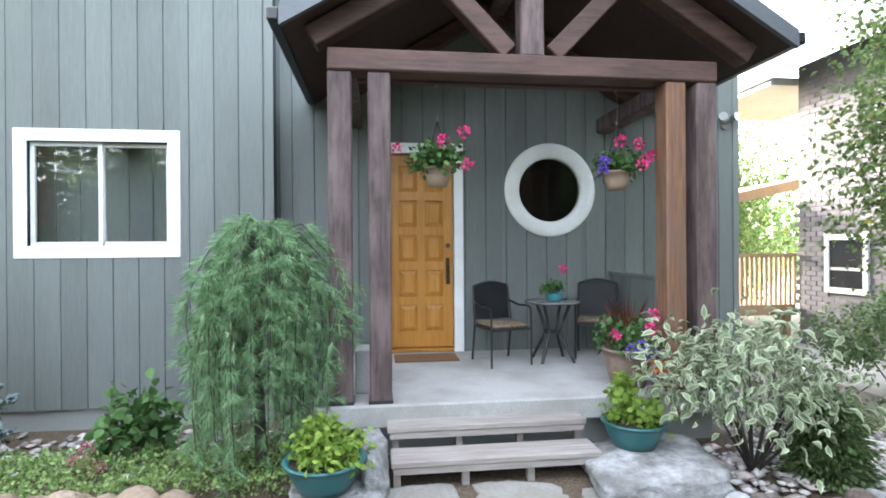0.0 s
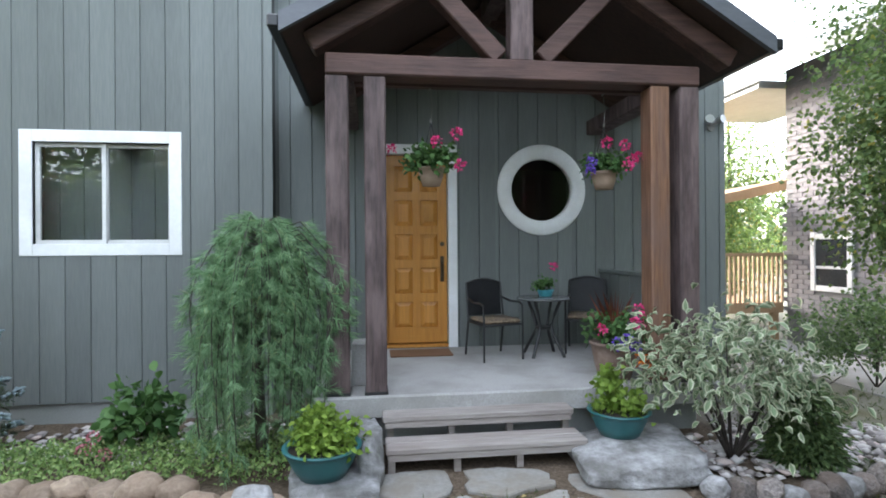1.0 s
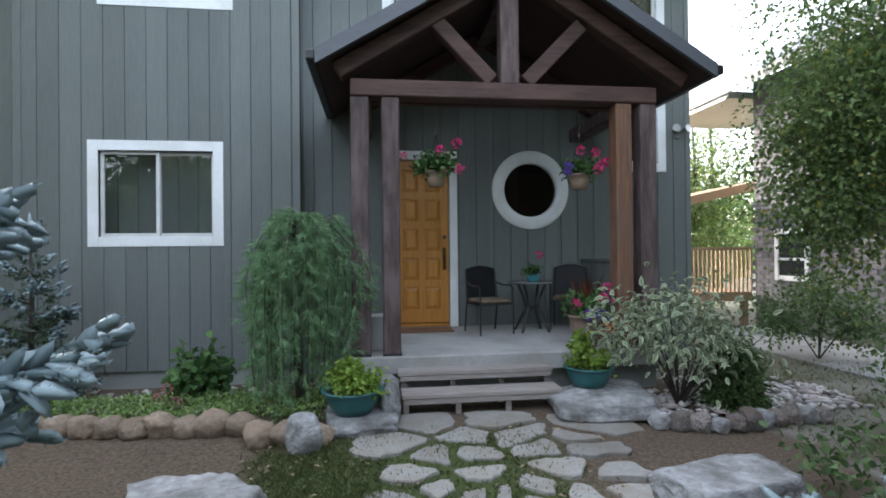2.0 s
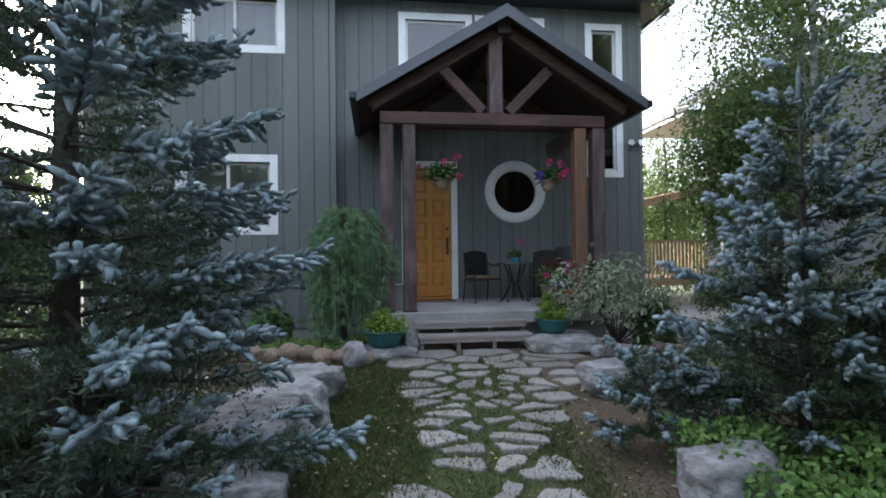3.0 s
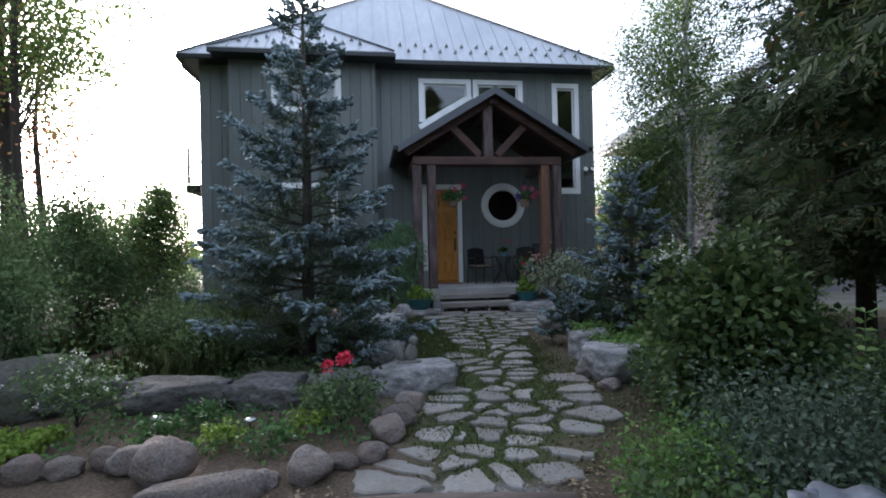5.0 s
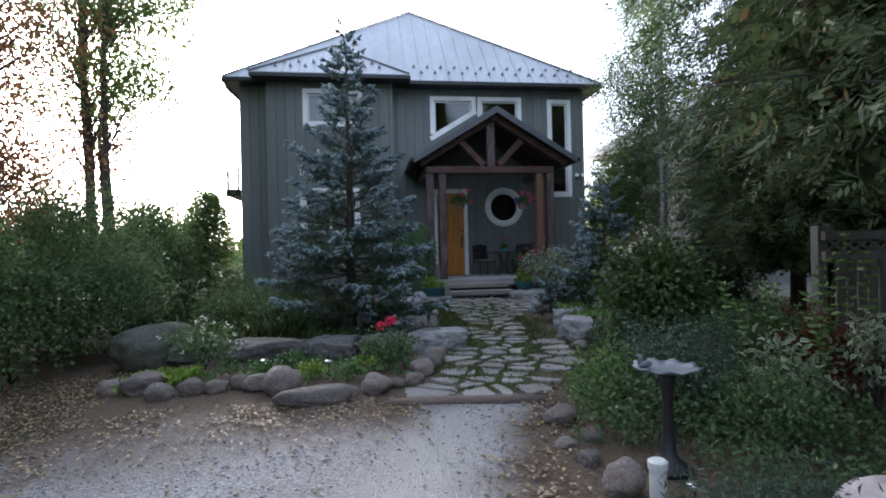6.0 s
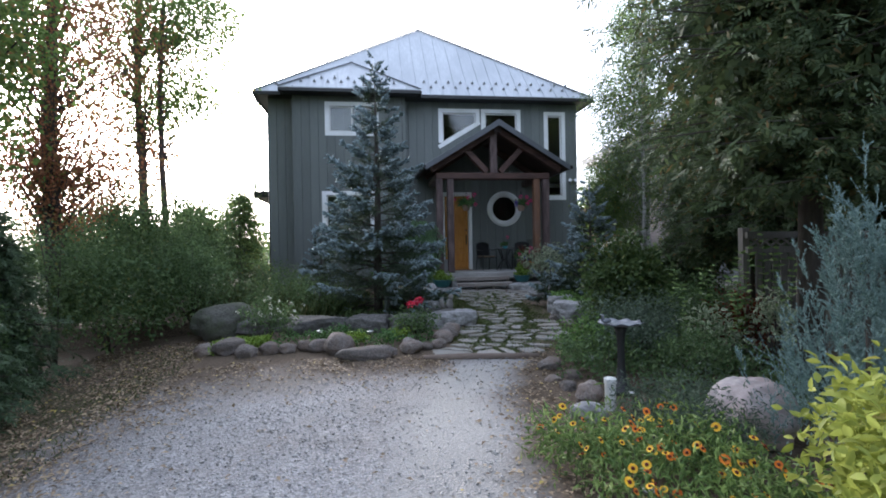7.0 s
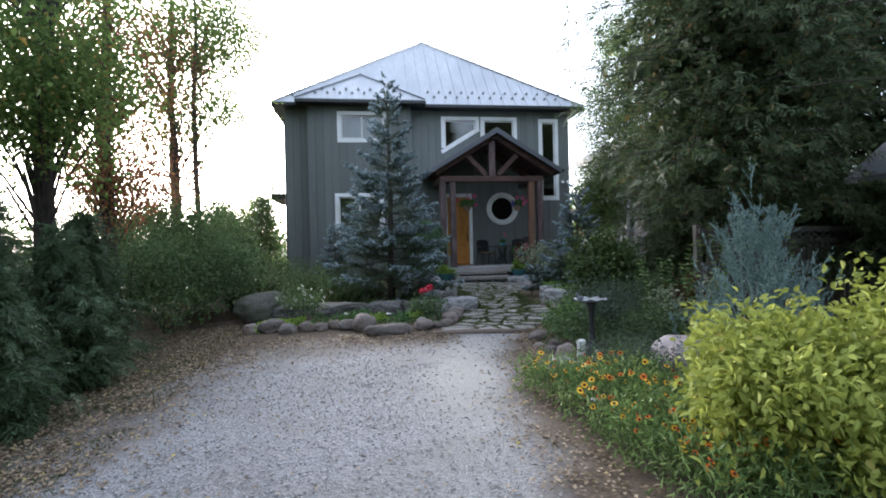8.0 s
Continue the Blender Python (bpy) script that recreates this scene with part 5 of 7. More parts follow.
def blue_spruce(name, at, H, R, seed, label, whorl=0.2, first=0.25, twig=0.17, needles=40):
    rng = np.random.default_rng(seed)
    t = thing(name, at, label, "tree")
    bm = bmesh.new()
    tube(bm, [(at[0], at[1], at[2] - 0.05), (at[0] + 0.02, at[1], at[2] + H * 0.5), (at[0], at[1], at[2] + H * 0.99)], [0.018 * H, 0.011 * H, 0.004], 10)
    part("trunk", bm, BARK, t, "", True)
    inner, outer = [], []
    wood = bmesh.new()
    z = first
    while z < H * 0.97:
        k = 1 - z / H
        nb = max(4, int(5 + 3 * k))
        a0 = rng.uniform(0, 6.28)
        for b in range(nb):
            a = a0 + b * 6.283 / nb + rng.normal() * 0.25
            ln = R * (k ** 0.85) * rng.uniform(0.62, 1.12) + 0.07
            rise = 0.34 - 0.50 * k + rng.normal() * 0.14
            d = np.array([math.cos(a), math.sin(a), rise])
            o = np.array([at[0], at[1], at[2] + z + rng.normal() * 0.09])
            curl = (0.16 + 0.1 * rng.random()) * ln
            tip = o + d * ln + np.array([0, 0, curl])
            if ln > 0.35:
                tube(wood, [o, o + d * ln * 0.55 + np.array([0, 0, curl * 0.3]), tip], [0.010 * ln + 0.004, 0.007 * ln + 0.003, 0.003], 4, False)
            m = max(3, int(ln / 0.06))
            side = np.array([-math.sin(a), math.cos(a), 0])
            # low branches: dark needles reach further out, shadow put into their colour
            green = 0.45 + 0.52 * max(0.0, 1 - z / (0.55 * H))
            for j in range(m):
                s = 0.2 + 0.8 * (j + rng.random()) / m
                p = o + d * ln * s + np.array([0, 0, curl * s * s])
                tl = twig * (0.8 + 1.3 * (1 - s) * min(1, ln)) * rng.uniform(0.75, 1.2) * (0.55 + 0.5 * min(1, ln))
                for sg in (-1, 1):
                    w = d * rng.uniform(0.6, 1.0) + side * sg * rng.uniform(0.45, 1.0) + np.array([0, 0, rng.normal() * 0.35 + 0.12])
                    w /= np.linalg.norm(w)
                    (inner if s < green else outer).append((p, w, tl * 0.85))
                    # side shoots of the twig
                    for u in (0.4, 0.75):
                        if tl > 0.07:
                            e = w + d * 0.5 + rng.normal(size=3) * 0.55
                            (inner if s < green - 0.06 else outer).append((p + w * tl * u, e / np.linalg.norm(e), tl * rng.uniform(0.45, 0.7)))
                if s > 0.45:
                    w = d * 0.8 + np.array([0, 0, rng.uniform(0.3, 0.9)]) + rng.normal(size=3) * 0.2
                    outer.append((p, w / np.linalg.norm(w), tl * 0.7))
            outer.append((tip - d * 0.05, d + np.array([0, 0, 0.3]), twig))
        z += whorl * rng.uniform(0.7, 1.2)
    outer.append((np.array([at[0], at[1], at[2] + H * 0.9]), np.array([0, 0, 1.0]), H * 0.1))
    part("branchwork", wood, BARK, t)["kind"] = "stuff"
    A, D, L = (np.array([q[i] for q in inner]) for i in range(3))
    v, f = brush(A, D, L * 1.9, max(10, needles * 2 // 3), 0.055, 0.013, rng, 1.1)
    arrays("inner_crown", v, f, SPRUCE_IN, t, "dark green inner and lower needles, shade partly put into colour")
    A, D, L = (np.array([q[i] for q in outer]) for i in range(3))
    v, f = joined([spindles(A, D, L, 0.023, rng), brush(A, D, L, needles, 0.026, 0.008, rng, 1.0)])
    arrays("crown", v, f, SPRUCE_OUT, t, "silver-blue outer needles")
    return t


blue_spruce("blue_spruce", (-2.37, -1.55, ground_z(-2.3, -1.5)), 5.28, 1.58, 21, "tall silver-blue spruce with drooping lower branches", 0.19, 0.35, 0.135, 16)
blue_spruce("blue_spruce", (2.26, -1.6, ground_z(2, -1.4)), 2.72, 1.05, 22, "young silver-blue spruce beside the lawn", 0.15, 0.3, 0.12, 18)
blue_spruce("blue_spruce", (1.42, -1.15, 0.12), 0.55, 0.55, 23, "low spreading blue spruce over the limestone", 0.12, 0.06, 0.10, 24)
blue_spruce("blue_spruce", (-1.75, -2.1, 0.02), 0.6, 0.75, 24, "low spreading dark-blue spruce over the limestone", 0.12, 0.06, 0.10, 24)
blue_spruce("blue_spruce", (-3.98, 3.6, 0.0), 2.1, 0.66, 25, "small grey-blue spruce beside the house wall", 0.17, 0.15, 0.10, 14)


def weeping_pine(at, H, R, seed):
    rng = np.random.default_rng(seed)
    t = thing("weeping_pine", at, "weeping white pine with hanging blue-green needles", "tree")
    bm = bmesh.new()
    tube(bm, [(at[0], at[1], at[2] - 0.05), (at[0] - 0.05, at[1], at[2] + H * 0.5), (at[0] + 0.02, at[1], at[2] + H * 0.9), (at[0] + 0.1, at[1], at[2] + H)], [0.05, 0.045, 0.035, 0.02], 9)
    part("trunk", bm, BARK, t, "", True)
    A, D = [], []
    limbs = bmesh.new()
    for k in range(130):
        a = rng.uniform(0, 6.283)
        rad = R * math.sqrt(rng.uniform(0.10, 1.0)) * (1 + 0.22 * math.sin(3 * a + 1.0))
        z0 = H * rng.uniform(0.72, 0.97)
        end = H * rng.uniform(0.02, 0.45) if rng.random() < 0.75 else H * rng.uniform(0.45, 0.7)
        o = np.array([at[0], at[1], at[2] + z0])
        out = np.array([math.cos(a) * rad, math.sin(a) * rad * 0.85, 0])
        pts = []
        for s in np.linspace(0, 1, 26):
            reach = min(1, s * 2.6) ** 0.8
            zz = z0 + 0.10 * math.sin(min(1, s * 2.6) * math.pi) - (z0 - end) * max(0, (s - 0.16) / 0.84) ** 1.15
            pts.append(np.array([at[0], at[1], at[2]]) + out * reach * (1 + 0.12 * math.sin(s * 5 + a)) + np.array([0, 0, zz]))
        tube(limbs, pts[::4], 0.005, 4, False)
        for i in range(4, 25, 2):
            A.append(pts[i] + rng.normal(size=3) * 0.02)
            D.append((pts[i + 1] - pts[i]) * 1.3 + out * 0.03 + rng.normal(size=3) * 0.012)
            if rng.random() < 0.6:
                A.append(pts[i])
                D.append(out * 0.10 + rng.normal(size=3) * np.array([0.07, 0.07, 0.03]) - np.array([0, 0, 0.06]))
    A, D = np.array(A), np.array(D)
    part("branchwork", limbs, BARK, t)["kind"] = "stuff"
    L = np.linalg.norm(D, axis=1)
    v, f = brush(A, D, L, 36, 0.115, 0.0055, rng, 0.62)
    arrays("crown", v, f, PINE, t, "long soft hanging needles")


weeping_pine((-1.04, 3.08, -0.02), 2.08, 0.578, 31)


def shrub(name, at, radii, label, material, seed, n=60, per=40, leaf=0.05, wide=0.6, spread=0.08, stem=0.012, broad=False, low=-0.5, nstems=7, cat="shrub", flat=1.0, group=""):
    rng = np.random.default_rng(seed)
    t = thing(name, at, label, cat, group)
    mid = (at[0], at[1], at[2] + radii[2] * 0.95)
    C, d = clumps(rng, n, mid, radii, 0.45, low)
    C[:, 2] = np.maximum(C[:, 2], at[2] + 0.04)
    if nstems:
        stems(t, at, [tuple(C[k]) for k in range(min(nstems, len(C)))], stem, BARK)
    P, D = leafy(rng, C, per, spread, d, flat)
    P[:, 2] = np.maximum(P[:, 2], at[2] + 0.01)
    leaves("foliage", P, D, leaf * rng.uniform(0.7, 1.25, len(P)), leaf * wide * rng.uniform(0.8, 1.2, len(P)), material, t, rng, broad)
    return t, C, rng


def blooms(t, name, centres, radius, material, rng, n=34, petal=0.032, eye=None, label=""):
    """Round flower heads, each one a part."""
    for c in centres:
        d = unit(rng.normal(size=(n, 3)) + np.array([0, -0.4, 0.5]))
        P = np.asarray(c) + d * radius * 0.7
        leaves(name, P, d + rng.normal(size=(n, 3)) * 0.5, petal * rng.uniform(0.8, 1.2, n), petal * 0.9, material, t, rng, True, label)


# flowers in pots
def potted(p, at, r, h, material, seed, leaf, heads, hr, label, n=24, per=16):
    rng = np.random.default_rng(seed)
    C, d = clumps(rng, n, at, (r, r, h), 0.3, -0.25)
    P, D = leafy(rng, C, per, r * 0.22, d)
    leaves("foliage", P, D, leaf * rng.uniform(0.7, 1.2, len(P)), leaf * 0.85, material, p, rng, True, label)
    for m, spots in heads:
        blooms(p, "flower_head", [np.asarray(at) + np.asarray(s) * 1.18 + np.array([0, -0.10, 0.02]) for s in spots], hr, m, rng)


potted(hang_l, (0.47, 3.45, 2.63), 0.25, 0.13, GERANIUM, 41, 0.065, [(PINKPETAL, [(0.19, -0.05, 0.19), (0.02, -0.14, 0.10), (0.21, -0.1, -0.07), (-0.33, -0.05, 0.05)])], 0.058, "round geranium leaves", 30)
potted(hang_r, (2.22, 3.45, 2.60), 0.20, 0.12, GERANIUM, 42, 0.06, [(PINKPETAL, [(-0.06, -0.1, 0.16), (0.12, -0.05, 0.15), (0.16, -0.1, 0.02), (0.24, -0.05, 0.05), (0.1, -0.14, -0.04)]), (PURPLE, [(-0.17, -0.05, 0.0), (-0.19, -0.06, -0.08)])], 0.055, "round geranium leaves", 26)
potted(pot_c, (2.28, 3.38, 0.94), 0.28, 0.14, GERANIUM, 43, 0.06, [(PINKPETAL, [(-0.2, -0.1, 0.05), (0.12, -0.1, 0.20), (0.2, -0.05, 0.1), (0.04, -0.2, 0.10)]), (PURPLE, [(-0.05, -0.24, -0.02), (-0.12, -0.22, -0.05), (0.02, -0.25, -0.06)]), (ORANGE, [(0.05, -0.24, -0.18), (0.14, -0.2, -0.20)])], 0.06, "leafy mixed annuals", 30)
rng0 = np.random.default_rng(44)
spk = np.tile(np.array([[2.28, 3.38, 0.92]]), (34, 1))
leaves("grass_spike", spk, rng0.normal(size=(34, 3)) * 0.35 + np.array([0, 0, 1]), rng0.uniform(0.3, 0.5, 34), 0.007, REDSHRUB, pot_c, rng0, fold=0.01, droop=0.1, label="dark red ornamental grass blades")
potted(pot_b, (1.98, 4.60, 1.34), 0.13, 0.10, GERANIUM, 45, 0.045, [(PINKPETAL, [(0.04, -0.05, 0.19)])], 0.045, "geranium leaves", 16)
potted(pot_l, (-0.47, 2.38, 0.38), 0.25, 0.10, LIMEGREEN, 46, 0.055, [], 0, "bright green herb leaves", 40, 22)
potted(pot_l, (-0.50, 2.42, 0.48), 0.14, 0.11, LIMEGREEN, 47, 0.055, [], 0, "bright green herb leaves", 20, 18)
potted(pot_r, (1.99, 2.68, 0.44), 0.22, 0.07, LIMEGREEN, 48, 0.06, [], 0, "bright green herb leaves", 30, 14)
potted(pot_r, (1.94, 2.76, 0.59), 0.11, 0.18, LIMEGREEN, 49, 0.065, [], 0, "bright green herb leaves", 14, 10)


# variegated shrubs: cream margin under a green centre
def variegated(at, radii, seed, label, n=90, per=12, leaf=0.075, stems_n=10, group="variegated shrubs"):
    rng = np.random.default_rng(seed)
    t = thing("variegated_dogwood", at, label, "shrub", group)
    C, d = clumps(rng, n, (at[0], at[1], at[2] + radii[2] * 1.0), radii, 0.35, -0.3)
    stems(t, at, [tuple(c) for c in C[:stems_n]], 0.013, BARK, bend=0.05)
    P, D = leafy(rng, C, per, leaf * 0.95, d)
    D[:, 2] -= 0.55
    L = leaf * rng.uniform(0.7, 1.25, len(P))
    g = np.random.default_rng(seed + 1)
    v, f = leaf_arrays(P, D, L, L * 0.50, g, True, 0.16, 0.28)
    arrays("foliage", v, f, CREAM, t, "cream-edged leaves")
    g = np.random.default_rng(seed + 1)
    U = unit(D)
    v, f = leaf_arrays(P, D, L, L * 0.50, g, True, 0.16, 0.28)
    v = v.reshape(-1, 7, 3)
    c = v[:, 6:7]
    up = np.cross(v[:, 1] - c[:, 0], v[:, 5] - c[:, 0])[:, None]
    up = unit(up) * -0.0022
    w = c + (v - c) * np.array([0.9, 0.62, 0.6, 0.82, 0.6, 0.62, 1.0])[None, :, None]
    both = np.concatenate([w + up, w - up]).reshape(-1, 3)
    f2 = np.concatenate([f, f + len(v) * 7])
    arrays("variegation", both, f2, VARIGREEN, t, "grey-green leaf centres")["kind"] = "stuff"


variegated((2.87, 2.45, 0.0), (0.90, 0.58, 0.66), 61, "variegated dogwood with cream-edged leaves", 118, 10, 0.098, 18)
variegated((1.5, -6.75, -0.26), (0.36, 0.34, 0.36), 62, "variegated shrub with white-edged leaves behind the birdbath", 44, 9, 0.075)
variegated((2.3, -6.85, -0.26), (0.35, 0.3, 0.5), 63, "variegated shrub with white-edged leaves by the fence", 46, 9, 0.075)


# conifers with flat sprays
def spray_tree(name, at, H, R, seed, label, material, z0, n, per, leaf, trunk, lean=0.0, wide=0.5, droop=0.35, power=0.7, cat="tree", loose=1.6, shell=0.45):
    rng = np.random.default_rng(seed)
    t = thing(name, at, label, cat)
    if trunk:
        bm = bmesh.new()
        tube(bm, [(at[0], at[1], at[2] - 0.1), (at[0] + lean * 0.4, at[1], at[2] + H * 0.45), (at[0] + lean, at[1], at[2] + H * 0.98)], [trunk, trunk * 0.6, 0.02], 12)
        part("trunk", bm, BARK, t, "", True)
    A = rng.uniform(0, 6.283, n)
    u = rng.uniform(0, 1, n) ** 1.25
    z = z0 + (H - z0) * u
    bulge = np.clip((z - z0) / (0.18 * (H - z0)) + 0.55, 0, 1)
    rad = R * (1 - u) ** power * bulge * rng.uniform(0.35, 1.0, n) ** shell * (1 + 0.18 * np.sin(A * 3 + z * 1.7))
    d = np.stack([np.cos(A), np.sin(A), np.full(n, -droop)], 1)
    C = np.stack([at[0] + np.cos(A) * rad + lean * u, at[1] + np.sin(A) * rad, at[2] + z - rad * droop * 0.5], 1)
    limbs = bmesh.new()
    for k in range(0, n, max(1, n // 90)):
        o = Vector((at[0] + lean * u[k], at[1], min(at[2] + z[k] + 0.1, at[2] + H * 0.97)))
        tube(limbs, [o, o.lerp(Vector(C[k]), 0.5) + Vector((0, 0, 0.05 * rad[k])), C[k]], [0.03, 0.018, 0.006], 4, False)
    part("branchwork", limbs, BARK, t)["kind"] = "stuff"
    P = np.repeat(C, per, 0)
    s = leaf * loose
    off = rng.normal(size=(len(P), 3)) * s * np.array([1, 1, 0.55])
    P = P + off
    D = np.repeat(d, per, 0) * 0.7 + off / s * 0.45 + rng.normal(size=(len(P), 3)) * 0.3
    leaves("crown", P, D, leaf * rng.uniform(0.7, 1.4, len(P)), leaf * wide, material, t, rng, fold=0.05)
    return t


def fans(P, D, S, size, pairs, wide, rng):
    """Flat fern-like sprays: leaflets in pairs along a midrib from P along D, spread in the plane of S."""
    n = len(P)
    D, S = unit(D), unit(S)
    t = (np.arange(pairs) + 0.4) / pairs
    sg = np.array([1.0, -1.0])
    size = np.asarray(size).reshape(-1, 1, 1, 1)
    base = P[:, None, None] + D[:, None, None] * size * t[None, :, None, None]
    base = np.broadcast_to(base, (n, pairs, 2, 3)) - np.array([0, 0, 0.22]) * size * (t[None, :, None, None] ** 2)
    way = unit(D[:, None, None] * (0.75 + 0.5 * t[None, :, None, None]) + S[:, None, None] * sg[None, None, :, None] * 0.8 + rng.normal(size=(n, pairs, 2, 3)) * 0.22 - np.array([0, 0, 0.12]))
    across = unit(S[:, None, None] * 0.75 - D[:, None, None] * sg[None, None, :, None] * 0.8)
    ln = size * 0.46 * (1.05 - 0.62 * t[None, :, None, None]) * rng.uniform(0.75, 1.2, (n, pairs, 2, 1))
    w = ln * wide
    v = np.stack([base, base + way * ln * 0.55 + across * w, base + way * ln, base + way * ln * 0.55 - across * w], 3).reshape(-1, 3)
    f = (np.arange(n * pairs * 2)[:, None, None] * 4 + np.array([(0, 1, 2), (0, 2, 3)])[None]).reshape(-1, 3)
    return v, f


def frond_tree(name, at, H, R, seed, label, material, z0, limbs_n, trunk, size, sprays=9, pairs=6, wide=0.16, droop=0.35, power=0.7, fill=0.5, cat="tree"):
    """A conifer whose limbs carry flat hanging sprays, with gaps of shade between the limbs."""
    rng = np.random.default_rng(seed)
    t = thing(name, at, label, cat)
    o = np.asarray(at)
    bm = bmesh.new()
    tube(bm, [(at[0], at[1], at[2] - 0.1), (at[0] + 0.05, at[1], at[2] + H * 0.45), (at[0], at[1], at[2] + H * 0.98)], [trunk, trunk * 0.6, 0.015], 12)
    part("trunk", bm, BARK, t, "", True)
    wood = bmesh.new()
    P, D, S, L = [], [], [], []
    for k in range(limbs_n):
        u = rng.random() ** 1.2
        z = z0 + (H - z0) * u
        a = rng.uniform(0, 6.283)
        reach = R * (1 - u) ** power * rng.uniform(0.55, 1.12) * (1 + 0.15 * math.sin(a * 3 + z * 1.3)) * min(1, 0.6 + 2.2 * u) + size * 0.4
        out = np.array([math.cos(a), math.sin(a), 0.0])
        side = np.array([-math.sin(a), math.cos(a), 0.0])
        line = lambda q: o + out * reach * q + np.array([0, 0, z - droop * reach * (q - 0.35 * q ** 3)]) + side * 0.12 * reach * math.sin(q * 3 + k)
        if k % 2 == 0:
            tube(wood, [o + np.array([0, 0, z]), line(0.5), line(0.95)], [0.012 + 0.010 * reach, 0.010, 0.004], 4, False)
        m = max(3, int(sprays * min(1.0, 0.35 + reach / R)))
        for j in range(m):
            q = 1.0 - 0.72 * (j + rng.random()) / m
            sg = 1 if j % 2 else -1
            P.append(line(q) + rng.normal(size=3) * size * 0.3)
            D.append(out * rng.uniform(0.3, 1.0) + side * sg * rng.uniform(0.1, 0.9) + np.array([0, 0, rng.uniform(-0.75, 0.12)]))
            S.append(side + out * rng.normal() * 0.6 + np.array([0, 0, rng.normal() * 0.55]))
            L.append(size * rng.uniform(0.7, 1.35))
    part("branchwork", wood, BARK, t)["kind"] = "stuff"
    v, f = fans(np.array(P), np.array(D), np.array(S), np.array(L), pairs, wide, rng)
    arrays("crown", v, f, material, t)
    if fill:
        keep = rng.random(len(P)) < fill
        C = np.array(P)[keep]
        C[:, :2] = o[:2] + (C[:, :2] - o[:2]) * 0.62
        v, f = fans(C, rng.normal(size=C.shape), rng.normal(size=C.shape), np.full(len(C), size * 1.5), 5, wide * 1.8, rng)
        arrays("inner_crown", v, f, material, t)
    return t


frond_tree("white_cedar", (1.9, -7.8, -0.27), 10.0, 2.25, 71, "large dark white cedar tree with drooping sprays", CEDAR, 2.35, 820, 0.13, 0.20, 16, 6, 0.14, power=0.55)
frond_tree("white_cedar", (5.7, -5.3, -0.25), 10.5, 2.5, 68, "tall dark white cedar tree beside the shed", CEDAR, 1.3, 520, 0.15, 0.26, 13, 5)
frond_tree("white_cedar", (4.6, -3.9, -0.25), 10.0, 2.7, 69, "tall dark white cedar tree behind the fence", CEDAR, 1.7, 620, 0.15, 0.25, 14, 5, power=0.42)
frond_tree("white_cedar", (6.6, -1.2, -0.2), 9.0, 2.5, 72, "dark white cedar tree behind the fence", CEDAR, 1.4, 460, 0.15, 0.27, 13, 5)
frond_tree("white_cedar", (5.9, 0.4, -0.1), 4.6, 1.3, 73, "dense dark evergreen tree", CEDAR, 0.3, 220, 0.1, 0.26, 8, 5)
frond_tree("white_cedar", (7.6, -6.2, -0.3), 11.0, 2.7, 70, "tall dark white cedar tree behind the shed", CEDAR, 1.0, 460, 0.15, 0.28, 14, 5)
spray_tree("arborvitae", (3.4, 2.3, -0.02), 0.64, 0.21, 74, "small clipped dark green arborvitae", HEDGE, 0.02, 420, 22, 0.045, 0.0, power=0.35, cat="shrub")
def juniper(at, H, R, seed, label):
    rng = np.random.default_rng(seed)
    t = thing("blue_juniper", at, label, "shrub")
    bm = bmesh.new()
    tube(bm, [(at[0], at[1], at[2] - 0.05), (at[0], at[1], at[2] + H * 0.7)], [0.035, 0.012], 7)
    part("trunk", bm, BARK, t, "", True)
    n = 190
    z = H * 0.64 * rng.uniform(0, 1, n) ** 1.5
    k = np.maximum(0.04, 1 - z / (H * 0.82)) ** 1.15
    a = rng.uniform(0, 6.283, n)
    r = R * 0.5 * k * rng.uniform(0.2, 1.2, n)
    A = np.stack([at[0] + np.cos(a) * r, at[1] + np.sin(a) * r, at[2] + 0.05 + z], 1)
    D = np.stack([np.cos(a) * 0.30, np.sin(a) * 0.30, np.full(n, 1.0)], 1) + rng.normal(size=(n, 3)) * 0.10
    L = H * (0.13 + 0.17 * k) * rng.uniform(0.5, 1.4, n)
    A = np.concatenate([A, [[at[0], at[1], at[2] + H * 0.6]]])
    D = np.concatenate([D, [[0.0, 0.02, 1.0]]])
    L = np.append(L, H * 0.38)
    # side sprays on every plume
    u = rng.uniform(0.15, 0.95, (len(A), 10))
    U = unit(D)
    SA = (A[:, None] + U[:, None] * (L[:, None] * u)[..., None]).reshape(-1, 3)
    SD = (U[:, None] + rng.normal(size=(len(A), 10, 3)) * 0.45).reshape(-1, 3)
    SL = (L[:, None] * 0.28 * (1.15 - u)).reshape(-1) + 0.03
    v, f = joined([brush(A, D, L, 50, 0.04, 0.008, rng, 0.5), brush(SA, SD, SL, 20, 0.028, 0.009, rng, 0.5)])
    arrays("crown", v, f, JUNIPER, t, "blue-grey upright sprays")


